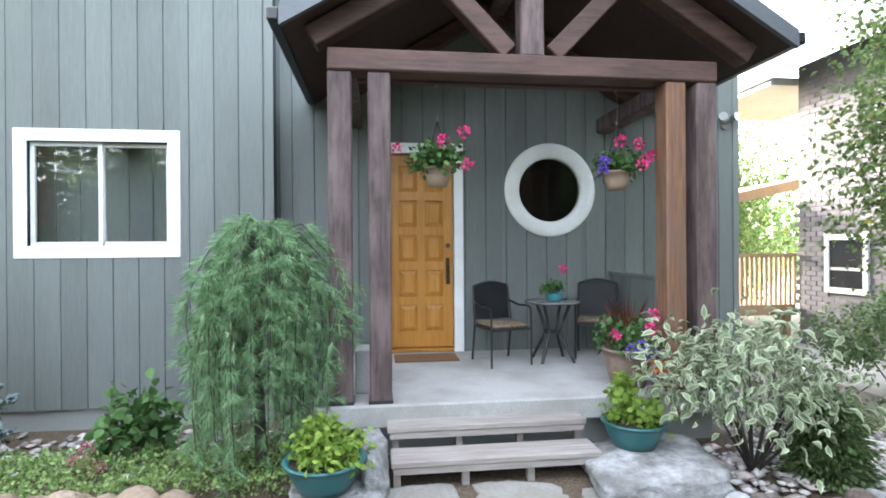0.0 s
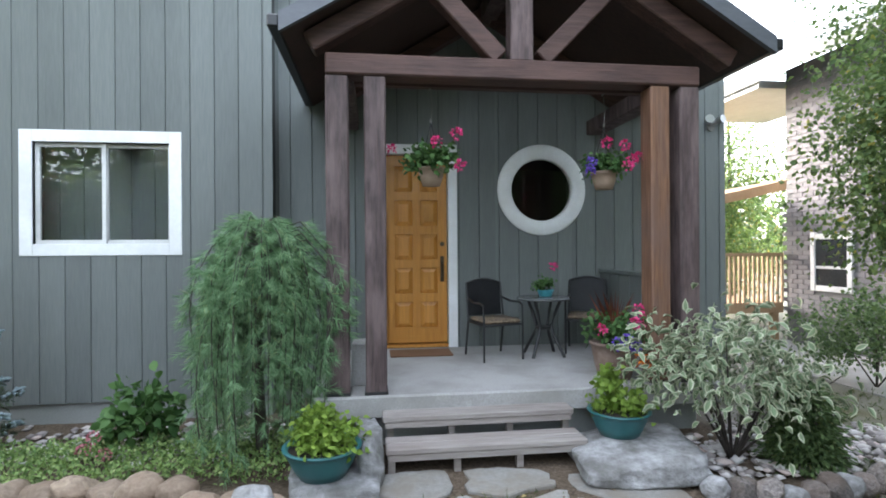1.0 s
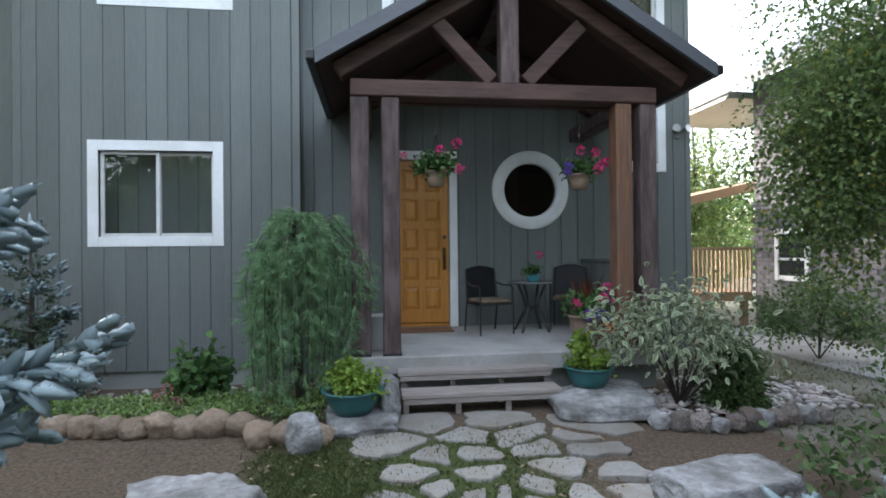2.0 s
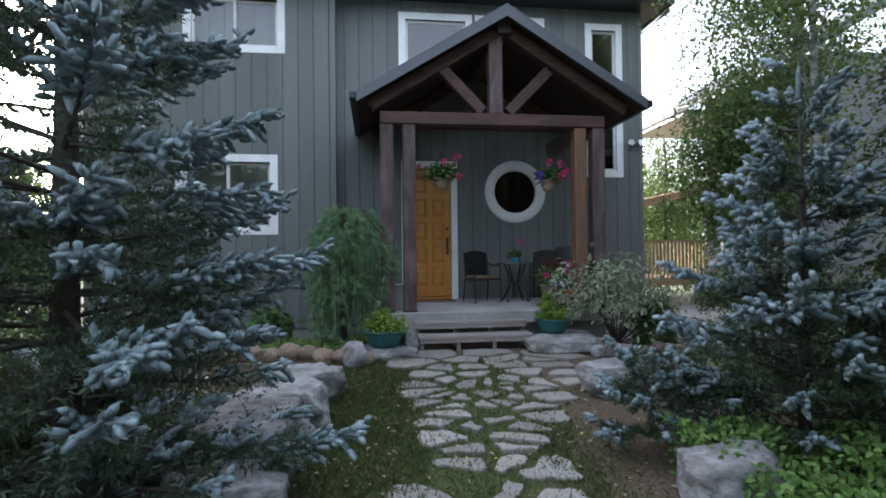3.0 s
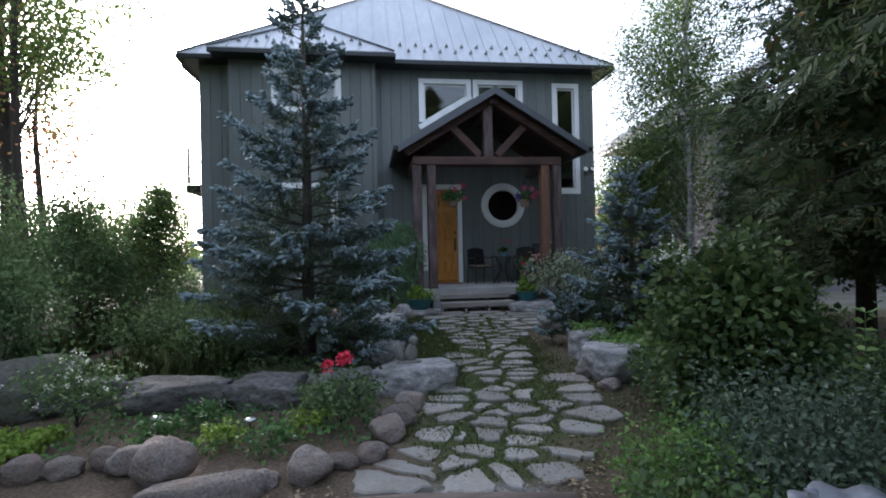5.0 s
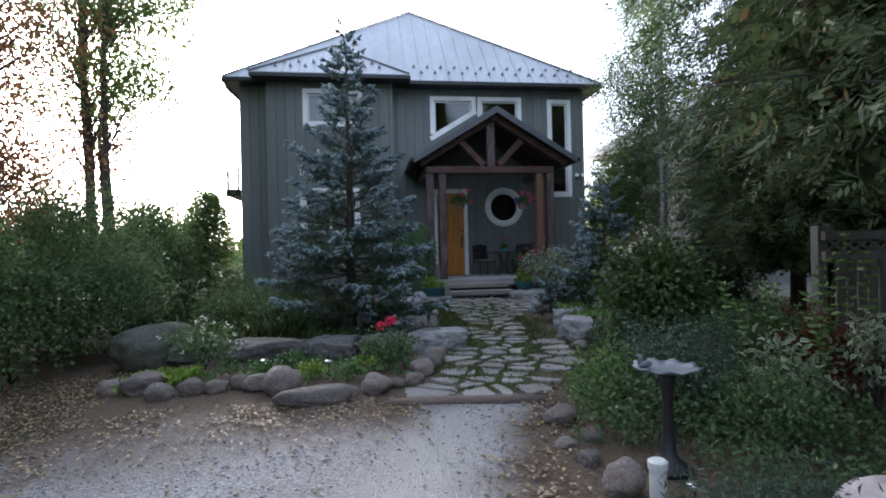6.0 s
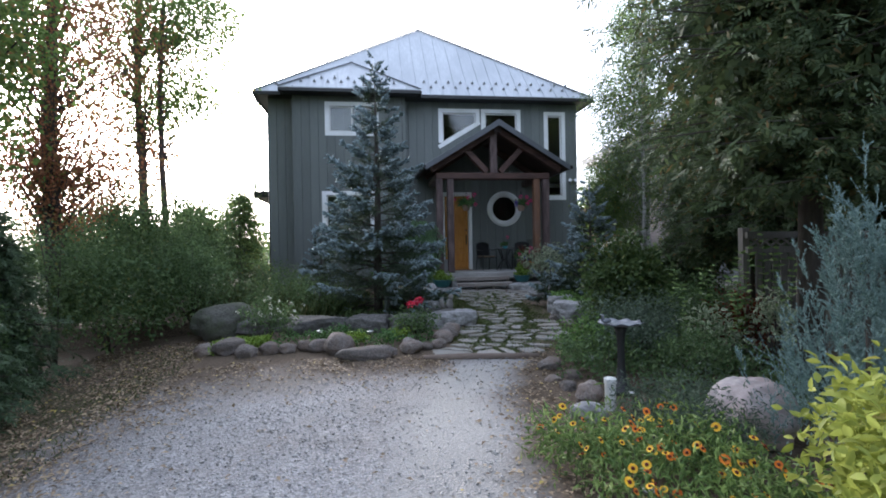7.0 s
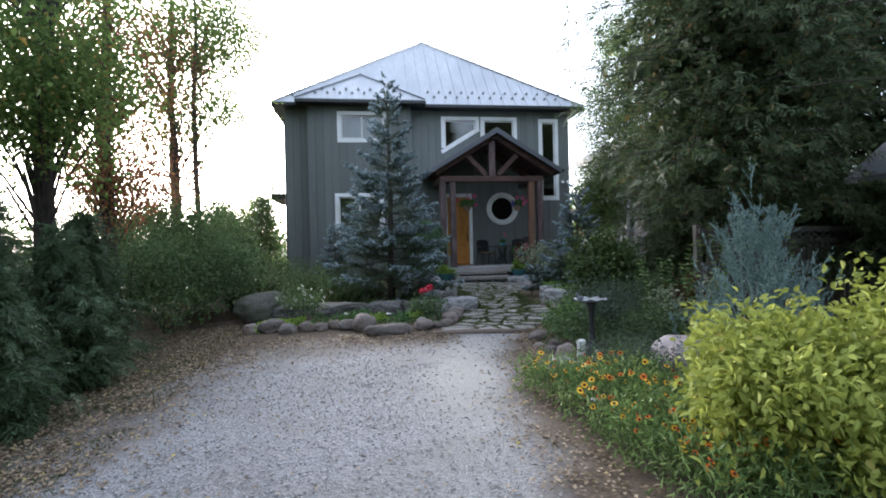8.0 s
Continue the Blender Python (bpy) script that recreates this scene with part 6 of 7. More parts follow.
juniper((0.82, -9.45, -0.34), 2.38, 1.15, 75, "upright blue-grey juniper behind the yellow shrub")
juniper((1.55, -9.0, -0.34), 1.45, 0.8, 76, "smaller upright blue-grey juniper by the fence")
for i, (x, y, h, rr) in enumerate(((-7.2, -8.3, 2.7, 1.25), (-6.75, -6.9, 2.1, 0.95), (-7.25, -5.3, 2.4, 1.0), (-8.3, -6.0, 3.4, 1.4), (-7.9, -7.5, 3.0, 1.3), (-6.6, -8.5, 1.7, 0.8), (-6.9, -9.9, 2.1, 1.0), (-9.4, -7.6, 4.8, 1.7), (-9.2, -4.8, 4.2, 1.4))):
    frond_tree("young_fir", (x, y, ground_z(x, y) - 0.05), h, rr, 80 + i, "young dark green fir at the wood's edge", FIR, 0.1, 230, 0.05, 0.17, 10, 7, 0.12, 0.22, 0.85, 0.4)


# broadleaf trees
def tree(name, base, H, r, crowns, seed, label, material, bark=BARK, leaf=0.11, n=120, per=22, spread=0.28, lean=0.0, wide=0.75):
    rng = np.random.default_rng(seed)
    t = thing(name, base, label, "tree")
    bm = bmesh.new()
    pts = [(base[0] + lean * k / 6 + 0.05 * math.sin(k * 1.9 + seed), base[1] + 0.05 * math.cos(k * 1.4 + seed), base[2] - 0.1 + H * k / 6) for k in range(7)]
    tube(bm, pts, [r * (1.15 - 0.95 * k / 6) for k in range(7)], 10)
    part("trunk", bm, bark, t, "", True)
    Cs = []
    limbs = bmesh.new()
    for (c, rad, share) in crowns:
        C, d = clumps(rng, int(n * share), c, rad, 0.25)
        Cs.append((C, d))
        for q in C[::5]:
            k = min(5.9, max(1, (q[2] - base[2]) / H * 6 - 0.7))
            o = Vector(pts[int(k)]).lerp(Vector(pts[int(k) + 1]), k % 1)
            tube(limbs, [o, o.lerp(Vector(q), 0.5) + Vector((0, 0, 0.15)), q], [r * 0.17, r * 0.09, 0.005], 5, False)
    part("branchwork", limbs, bark, t)["kind"] = "stuff"
    C = np.concatenate([c for c, _ in Cs])
    d = np.concatenate([c for _, c in Cs])
    P, D = leafy(rng, C, per, spread, d)
    D[:, 2] -= 0.3
    leaves("crown", P, D, leaf * rng.uniform(0.7, 1.3, len(P)), leaf * wide, material, t, rng)
    return t


BT = "pale-trunked birch with small yellowing leaves"
tree("birch", (5.9, 2.45, -0.1), 9.5, 0.10, [((5.4, 2.5, 3.0), (1.6, 1.2, 1.5), 1.0), ((5.6, 2.6, 5.6), (1.7, 1.3, 2.0), 1.2), ((5.7, 2.6, 8.2), (1.2, 1.1, 1.5), 0.6), ((4.65, 2.3, 2.7), (0.95, 0.7, 1.5), 1.0)], 91, BT, BIRCH, BIRCHBARK, 0.058, 190, 56, 0.20)
tree("birch", (5.25, 1.5, -0.1), 8.0, 0.06, [((5.1, 1.5, 4.6), (1.2, 1.1, 1.6), 1.0), ((5.2, 1.5, 6.8), (1.0, 1.0, 1.3), 0.7)], 92, BT, BIRCH, BIRCHBARK, 0.075, 110, 26, 0.22)
WL = "tall slender woodland tree with a thin crown"
tree("maple", (-8.5, 2.45, -0.7), 13, 0.13, [((-8.2, 2.6, 7.6), (2.5, 2.2, 2.2), 1.3), ((-8.4, 2.6, 5.2), (2.1, 1.5, 1.2), 0.5)], 93, WL, MAPLE, leaf=0.072, n=230, per=40, spread=0.22)
tree("maple", (-7.5, 1.2, -0.6), 12, 0.085, [((-7.0, 1.4, 7.2), (1.9, 1.7, 2.0), 1.2), ((-6.8, 1.3, 5.0), (1.3, 0.9, 1.0), 0.35)], 94, WL, MAPLE, leaf=0.072, n=190, per=40, spread=0.22)
tree("maple", (-8.7, -1.2, -0.7), 12, 0.16, [((-8.9, -1.0, 5.6), (2.1, 1.9, 2.4), 1.3), ((-8.6, -1.2, 3.0), (1.6, 1.3, 1.3), 0.8)], 95, "tall woodland maple with reddening leaves", RED_MAPLE, leaf=0.072, n=260, per=40, spread=0.22)
tree("maple", (-7.4, -5.9, -0.7), 12, 0.14, [((-7.7, -5.8, 6.4), (2.0, 1.9, 2.8), 1.0), ((-7.2, -6.4, 3.4), (1.3, 1.2, 1.1), 0.6)], 96, WL, MAPLE, leaf=0.072, n=420, per=40, spread=0.22)
tree("maple", (-10.2, -3.0, -0.8), 13, 0.18, [((-10.2, -3.0, 7.5), (2.3, 2.3, 3.2), 1.0)], 97, WL, MAPLE, leaf=0.072, n=400, per=40, spread=0.22)
tree("maple", (-9.6, 5.5, -0.6), 8, 0.10, [((-9.6, 5.5, 4.6), (1.0, 1.0, 1.8), 1.0)], 98, WL, RED_MAPLE, leaf=0.13, n=40, per=18, spread=0.35)
tree("maple", (-6.8, -10.6, -0.6), 9, 0.12, [((-6.6, -10.4, 4.2), (1.5, 1.5, 1.8), 1.0)], 99, WL, MAPLE, leaf=0.085, n=220, per=40, spread=0.36)
tree("birch", (9.4, 12.2, -0.1), 6.5, 0.08, [((9.3, 12.0, 3.6), (1.6, 1.5, 2.4), 1.0), ((8.6, 11.2, 1.0), (1.4, 1.0, 1.1), 0.7)], 101, "leafy yellow-green tree beyond the deck", BIRCH, leaf=0.10, n=130, per=26, spread=0.3)
tree("maple", (7.2, -9.3, -0.4), 9, 0.18, [((7.0, -9.0, 7.0), (2.0, 2.0, 2.0), 1.0)], 100, WL, MAPLE, leaf=0.13, n=60, per=20, spread=0.35)

tree("maple", (10.8, 13.4, -0.2), 7, 0.1, [((10.8, 13.4, 3.2), (2.6, 1.4, 3.2), 1.0)], 102, "leafy green tree beyond the deck", MAPLE, leaf=0.09, n=260, per=36, spread=0.3)
# young self-sown birches at the house corner
YB = "bushy young birch with light green leaves beside the house"
spray_tree("young_birch", (-6.45, 4.4, -0.3), 3.3, 0.8, 181, YB, BIRCH, 0.2, 420, 30, 0.07, 0.04, wide=0.7, droop=0.1, power=0.55, loose=2.0)
spray_tree("young_birch", (-7.9, 4.6, -0.4), 2.3, 0.8, 182, YB, BIRCH, 0.2, 260, 30, 0.07, 0.035, wide=0.7, droop=0.1, power=0.5, loose=2.0)
# understory along the drive and beside the house
U = "dense green understory bush at the wood's edge"
for i, (x, y, a, h) in enumerate(((-7.6, -5.9, 0.9, 0.6), (-7.2, -4.0, 1.0, 1.0), (-7.0, -2.8, 1.0, 0.8), (-6.9, -1.2, 1.0, 1.15), (-7.2, 0.4, 1.0, 0.9), (-7.0, 2.0, 0.9, 1.2), (-7.6, 3.8, 0.9, 1.1), (-7.0, 6.8, 0.95, 2.1), (-8.1, 6.4, 1.1, 1.61), (-9.6, 7.6, 1.3, 1.2), (-8.6, -4.6, 1.2, 1.2), (-8.9, 1.0, 1.3, 1.2), (-10.5, 4.0, 1.8, 1.3), (-11.0, 0.0, 1.8, 1.3), (-8.2, -10.8, 1.2, 1.2), (-7.2, -7.4, 0.5, 0.4), (-5.9, -2.0, 0.7, 0.7), (-12.0, 8.0, 2.2, 1.4))):
    shrub("bush", (x, y, ground_z(x, y)), (a, a, h * (1.18 if h < 1.6 else 1.0)), U, MAPLE if h > 1.6 else (HEDGE if i % 4 else SHRUB), 110 + i, (170, 130, 190)[i % 3] if h < 2 else 260, 40, (0.065, 0.055, 0.075)[i % 3], 0.7, (0.14, 0.20, 0.16)[i % 3], 0.015, nstems=5, group="understory bushes")
# shrubs by the spruce, taller weeds
shrub("bush", (-4.4, -0.8, -0.15), (0.8, 0.7, 0.45), "loose wild shrub beside the spruce", HEDGE, 140, 70, 34, 0.05, 0.6, 0.13)
shrub("bush", (-3.6, -1.8, -0.15), (0.7, 0.6, 0.38), "loose wild shrub above the stone wall", SHRUB, 141, 60, 34, 0.05, 0.5, 0.12)
shrub("bush", (-5.0, 1.6, -0.1), (0.8, 0.8, 0.5), "loose wild shrub beside the house", HEDGE, 142, 70, 34, 0.055, 0.6, 0.13)
shrub("bush", (6.2, 4.3, 0.0), (0.75, 0.7, 0.62), "dense rounded green shrub", SHRUB, 143, 110, 36, 0.06, 0.7, 0.11)
shrub("bush", (4.7, 0.9, -0.05), (0.8, 0.8, 0.6), "rounded green garden shrub", SHRUB, 144, 80, 34, 0.06, 0.7, 0.12)
shrub("climber", (1.42, -4.95, -0.2), (0.62, 0.6, 0.78), "tall mound of leafy green climber", VINE, 145, 240, 40, 0.075, 0.75, 0.10, broad=True, low=-0.9)
shrub("bush", (6.9, 11.2, -0.2), (1.3, 0.8, 1.0), "yellow-green bush beyond the deck", BIRCH, 146, 120, 40, 0.08, 0.7, 0.2)
shrub("bush", (9.0, 12.6, -0.2), (1.8, 0.9, 2.2), "leafy green bush beyond the deck", MAPLE, 147, 200, 40, 0.09, 0.7, 0.25)


def tuft_field(name, count, spot, label, material, lo, hi, w, cat, seed, lean=0.35):
    rng = np.random.default_rng(seed)
    P = []
    while len(P) < count:
        x, y, ok = spot(rng)
        if ok:
            P.append((x, y, ground_z(x, y) - 0.012))
    P = np.array(P)
    D = rng.normal(size=P.shape) * lean + np.array([0, 0, 1.0])
    ob = leaves(name, P, D, rng.uniform(lo, hi, len(P)), w, material, None, rng, fold=0.02, droop=0.25)
    return tagged(ob, label, cat, kind="stuff")


def lawn_spot(rng):
    x, y = rng.uniform(-1.5, 1.9), rng.uniform(-5.4, 2.2)
    _, g, _ = zones(x, y)
    c, h = path_mid(y)
    return x, y, rng.random() < g * (0.35 if abs(x - c) < h else 1.2)


tuft_field("lawn_grass", 42000, lawn_spot, "thin short lawn grass beside the flagstones", BLADES, 0.025, 0.065, 0.0055, "grass", 201, 0.6)
tuft_field("meadow_grass", 9000, lambda g: (lambda x, y: (x, y, noise.noise((x * 0.9, y * 0.9, 4.0)) > -0.05 and (x + 4.4) ** 2 / 3.2 + (y + 0.6) ** 2 / 5.5 < 1))(g.uniform(-6.4, -2.6), g.uniform(-2.9, 1.8)), "tall wild grass and weeds round the spruce", WEEDS, 0.12, 0.5, 0.006, "grass", 202, 0.25)
tuft_field("verge_grass", 5200, lambda g: (lambda y: (drive_left(max(y, -5.6)) - abs(g.normal()) * 0.8 - 0.35, y, noise.noise((y * 1.1, 3.0, 5.0)) > -0.25))(g.uniform(-12.5, -3.4)), "sparse grass along the drive's edge", BLADES, 0.02, 0.07, 0.006, "grass", 203, 0.7)
tuft_field("right_grass", 6000, lambda g: (g.uniform(3.4, 8.0), g.uniform(-1.0, 4.2), True), "patchy grass beside the house", BLADES, 0.03, 0.09, 0.006, "grass", 204, 0.6)


def cover(name, count, spot, label, material, leaf, top, seed, wide=0.7):
    rng = np.random.default_rng(seed)
    P = []
    while len(P) < count:
        x, y, ok = spot(rng)
        if ok:
            h = top * (0.5 + 0.5 * noise.noise((x * 2.2, y * 2.2, seed))) + top * 0.4
            P.append((x, y, ground_z(x, y) + rng.uniform(0.0, 1.0) ** 0.6 * max(h, 0.02)))
    P = np.array(P)
    D = rng.normal(size=P.shape) * 0.8 + np.array([0, 0, 0.35])
    ob = leaves(name, P, D, leaf * rng.uniform(0.7, 1.25, len(P)), leaf * wide, material, None, rng, True)
    return tagged(ob, label, "groundcover", kind="stuff")


cover("groundcover", 9500, lambda g: (g.uniform(-4.6, -0.75), g.uniform(2.55, 3.7), True), "low leafy green groundcover beneath the house wall", COVER, 0.036, 0.17, 301)
cover("bed_foliage", 2600, lambda g: (g.uniform(-3.4, -1.55), g.uniform(-2.8, 0.6), True), "low dark green plants beneath the spruce", SHRUB, 0.05, 0.16, 306)
cover("bed_foliage", 3800, lambda g: (g.uniform(2.5, 4.4), g.uniform(-5.0, 0.8), True), "leafy green plants between spruce and fence", SHRUB, 0.075, 0.45, 307)
cover("bed_foliage", 8000, lambda g: (g.uniform(1.3, 2.7), g.uniform(-3.5, -1.5), True), "lush low green perennials behind the limestone", LUSH, 0.05, 0.40, 302)
cover("bed_foliage", 5200, lambda g: (lambda y: (drive_right(y) + 0.55 + g.uniform(0, 1.5) if y < -5.9 else g.uniform(0.75 + 0.35 * (y + 5.9) / 2.3, 1.9), y, True))(g.uniform(-7.0, -3.6)), "leafy green perennials along the path", SHRUB, 0.05, 0.42, 303)
cover("bed_foliage", 1500, lambda g: (g.uniform(-4.9, -4.1), g.uniform(-4.5, -3.9), True), "bright lime-green low groundcover", LIMEGREEN, 0.05, 0.14, 304)
cover("bed_foliage", 900, lambda g: (g.uniform(-4.0, -1.5), g.uniform(-4.7, -3.6), noise.noise((g.uniform(0, 1) * 0 + 1, 0, 0)) > -1), "scattered small green bedding plants on dark soil", GERANIUM, 0.05, 0.10, 305)
cover("bed_foliage", 5200, lambda g: (lambda x, y: (x, y, x > 0.25 or y > -7.1))(g.uniform(-0.1, 2.6), g.uniform(-8.7, -6.5)), "low dark green plants round the birdbath", SHRUB, 0.045, 0.20, 308)
shrub("shrub_rose", (1.05, -5.95, -0.24), (0.66, 0.6, 0.44), "loose grey-green garden shrub", GREYSHRUB, 150, 90, 34, 0.04, 0.6, 0.11)
shrub("shrub_rose", (1.65, -4.0, -0.2), (0.40, 0.4, 0.26), "loose grey-green garden shrub", GREYSHRUB, 151, 70, 34, 0.04, 0.6, 0.10)
shrub("shrub_rose", (1.9, -5.9, -0.24), (0.7, 0.6, 0.5), "leafy garden shrub by the climber", SHRUB, 152, 90, 34, 0.05, 0.6, 0.12)
shrub("bush", (0.75, -6.35, -0.25), (0.5, 0.45, 0.36), "loose grey-green shrub behind the birdbath", GREYSHRUB, 158, 80, 36, 0.042, 0.6, 0.11)
shrub("bush", (1.15, -7.2, -0.26), (0.45, 0.4, 0.26), "low dark leafy shrub behind the birdbath", SHRUB, 159, 60, 36, 0.045, 0.6, 0.10)
shrub("bush", (0.35, -6.0, -0.24), (0.45, 0.4, 0.24), "leafy green shrub beside the path", LUSH, 160, 60, 36, 0.042, 0.6, 0.10)
shrub("red_shrub", (2.15, -6.35, -0.25), (0.4, 0.4, 0.45), "shrub with rust-red leaves", REDSHRUB, 153, 60, 26, 0.05, 0.6, 0.10)
shrub("lavender", (0.05, -8.35, -0.32), (0.5, 0.3, 0.17), "grey-green lavender mound in the bed", GREYSHRUB, 154, 80, 40, 0.05, 0.16, 0.08, nstems=0, flat=1.4)
shrub("lavender", (-0.15, -9.0, -0.33), (0.45, 0.35, 0.2), "grey-green lavender mound in the bed", GREYSHRUB, 155, 70, 40, 0.05, 0.16, 0.08, nstems=0, flat=1.4)
yb, yc, yr = shrub("yellow_dogwood", (0.06, -10.9, -0.38), (0.93, 0.80, 0.55), "dense shrub with yellow-green leaves beside the drive", YELLOW, 156, 460, 26, 0.072, 0.50, 0.08, 0.014, broad=True, low=-0.8, nstems=12)
shrub("yellow_shrub", (1.0, -11.2, -0.38), (0.8, 0.8, 0.72), "dense shrub with yellow-green leaves beside the shed", YELLOW, 157, 240, 22, 0.078, 0.50, 0.11, 0.014, broad=True, low=-0.8)


# tall spires, roses, hydrangeas, daisies
def spires(at, n, h, seed, label):
    rng = np.random.default_rng(seed)
    t = thing("tall_perennial", at, label, "plant", "tall perennials")
    P, D = [], []
    for k in range(n):
        a = np.array([at[0] + rng.normal() * 0.3, at[1] + rng.normal() * 0.2, at[2]])
        b = a + np.array([rng.normal() * 0.08, rng.normal() * 0.08, h * rng.uniform(0.75, 1.1)])
        stems(t, a, [tuple(b)], 0.007, HEDGE, bend=0.0)
        for s in np.linspace(0.2, 1.0, 16):
            for q in range(3):
                P.append(a + (b - a) * s)
                w = rng.uniform(0, 6.28)
                D.append((math.cos(w), math.sin(w), 0.35))
    leaves("foliage", np.array(P), np.array(D), 0.10 * rng.uniform(0.6, 1.1, len(P)), 0.042, COVER, t, rng, True)


spires((2.3, -6.6, -0.26), 5, 1.35, 401, "tall leafy perennial stems by the fence")
spires((3.0, -6.5, -0.26), 5, 1.5, 402, "tall leafy perennial stems by the fence")
spires((1.6, -6.4, -0.25), 4, 1.2, 403, "tall leafy perennial stems behind the birdbath")
t, c, g = shrub("hydrangea", (-2.22, 3.55, 0.0), (0.30, 0.25, 0.27), "green hydrangea with dusty pink flower heads", GERANIUM, 161, 40, 9, 0.11, 0.75, 0.07, 0.008, True)
blooms(t, "flower_head", [(-2.36, 3.02, 0.27), (-2.26, 2.98, 0.14), (-2.44, 3.02, 0.17)], 0.06, MAUVE, g, 44, 0.022)
t, c, g = shrub("panicle_hydrangea", (2.2, -3.75, -0.15), (0.40, 0.36, 0.66), "tall hydrangea with cream flower panicles", LIMEGREEN, 162, 50, 10, 0.10, 0.5, 0.09, 0.010, True)
blooms(t, "flower_head", [(1.62, -3.5, 1.22), (1.78, -3.65, 1.28), (2.0, -3.7, 1.34), (1.9, -3.4, 1.15)], 0.085, CREAMPETAL, g, 46, 0.035)
t, c, g = shrub("rose_bush", (-1.82, -4.05, -0.18), (0.30, 0.28, 0.25), "small rose bush with red-pink blooms", SHRUB, 163, 44, 16, 0.05, 0.7, 0.07, 0.006, True)
blooms(t, "rose_bloom", [(-1.92, -4.22, 0.36), (-1.76, -4.18, 0.43), (-1.80, -4.10, 0.40)], 0.045, ROSE, g, 34, 0.04)
t, c, g = shrub("white_phlox", (-4.15, -3.75, -0.16), (0.45, 0.32, 0.30), "leafy plant dotted with small white flowers", SHRUB, 164, 60, 20, 0.05, 0.6, 0.09, 0.006)
blooms(t, "flower_head", [(-4.15 + g.normal() * 0.32, -3.85 + g.normal() * 0.15, 0.30 + g.normal() * 0.12) for _ in range(22)], 0.022, CREAMPETAL, g, 10, 0.02)
for i, (x, y) in enumerate(((-3.3, -4.2), (-2.75, -4.45), (-2.3, -4.6), (-2.1, -4.2), (-3.0, -3.85))):
    shrub("bedding_plant", (x, y, ground_z(x, y)), (0.16, 0.14, 0.10), "small bright green bedding plant on dark soil", LIMEGREEN if i % 2 else GERANIUM, 170 + i, 18, 12, 0.05, 0.6, 0.04, nstems=0, cat="plant", broad=True, group="bedding plants")


def daisy_bed():
    rng = np.random.default_rng(77)
    bed = thing("blanket_flowers", (-0.95, -9.8, -0.35), "bed of orange and yellow blanket flowers beside the drive", "flowers")
    C = np.stack([rng.uniform(-1.35, -0.15, 260), rng.uniform(-11.5, -8.8, 260), np.zeros(260)], 1)
    C[:, 0] += (C[:, 1] + 9.8) * -0.12 + 0.10
    C[:, 2] = [ground_z(x, y) + rng.uniform(0.05, 0.28) for x, y, _ in C]
    P, D = leafy(rng, C, 46, 0.08)
    P[:, 2] += rng.uniform(-0.04, 0.10, len(P))
    D[:, 2] += 0.7
    P[:, 2] = np.maximum(P[:, 2], ground_z(-1, -10) - 0.01)
    leaves("foliage", P, D, 0.07 * rng.uniform(0.6, 1.3, len(P)), 0.009, COVER, bed, rng)
    for k in range(150):
        x, y = rng.uniform(-1.35, -0.3), rng.uniform(-11.4, -8.8)
        x += (y + 9.8) * -0.12 + 0.12
        c = np.array([x, y, ground_z(x, y) + rng.uniform(0.21, 0.42)])
        stems(bed, (x + rng.normal() * 0.03, y, ground_z(x, y)), [tuple(c)], 0.003, HEDGE, n=3, bend=0.0)
        tilt = unit(np.array([rng.normal() * 0.5, -0.6 + rng.normal() * 0.4, 0.9]))
        a = unit(np.cross(tilt, [1, 0.2, 0]))
        b = np.cross(tilt, a)
        ang = np.arange(11) * 2 * math.pi / 11
        W = np.cos(ang)[:, None] * a + np.sin(ang)[:, None] * b
        size = rng.uniform(0.020, 0.033)
        v = np.concatenate([np.stack([c + w * 0.006, c + w * size * 0.8 + np.cross(tilt, w) * size * 0.28, c + w * size + tilt * 0.004, c + w * size * 0.8 - np.cross(tilt, w) * size * 0.28]) for w in W])
        f = (np.arange(11)[:, None, None] * 4 + np.array([(0, 1, 2), (0, 2, 3)])[None]).reshape(-1, 3)
        fl = arrays("flower", v, f, (GOLD, ORANGE, GOLD, ORANGE)[int(rng.integers(0, 4))], bed)
        bm = bmesh.new()
        bmesh.ops.create_icosphere(bm, subdivisions=1, radius=size * 0.42, matrix=Matrix.Translation(Vector(c + tilt * 0.003)))
        part("flower_eye", bm, DARKEYE, fl)


daisy_bed()
# fallen leaves
rngf = np.random.default_rng(88)
X, Y = rngf.uniform(-7.0, 1.8, 150000), rngf.uniform(-12.6, 2.3, 150000)


def litter_share(x, y):
    """How thickly dry leaves lie: along the drive's edges, in front of the bed and thinly on the lawn."""
    if x < -4.9 and -5.6 < y < -3.0:
        return 0.4
    if y > -5.3:
        return 0.0 if x < -1.3 or x > 1.7 else (0.018 if abs(x - path_mid(y)[0]) < path_mid(y)[1] else 0.045)
    if x > drive_right(y) + 0.7:
        return 0.0
    edge = max(math.exp(-((x - drive_left(y) + 0.35) / (1.5 if x < drive_left(y) - 0.35 else 0.75)) ** 2), 0.6 * math.exp(-((x - drive_right(y) - 0.2) / 0.32) ** 2), 0.6 * math.exp(-((y + 5.75) / 0.6) ** 2) * (x < -1.5))
    return 0.008 + 0.95 * edge * max(0.15, 0.6 + 0.9 * noise.noise((x * 2, y * 2, 9)))


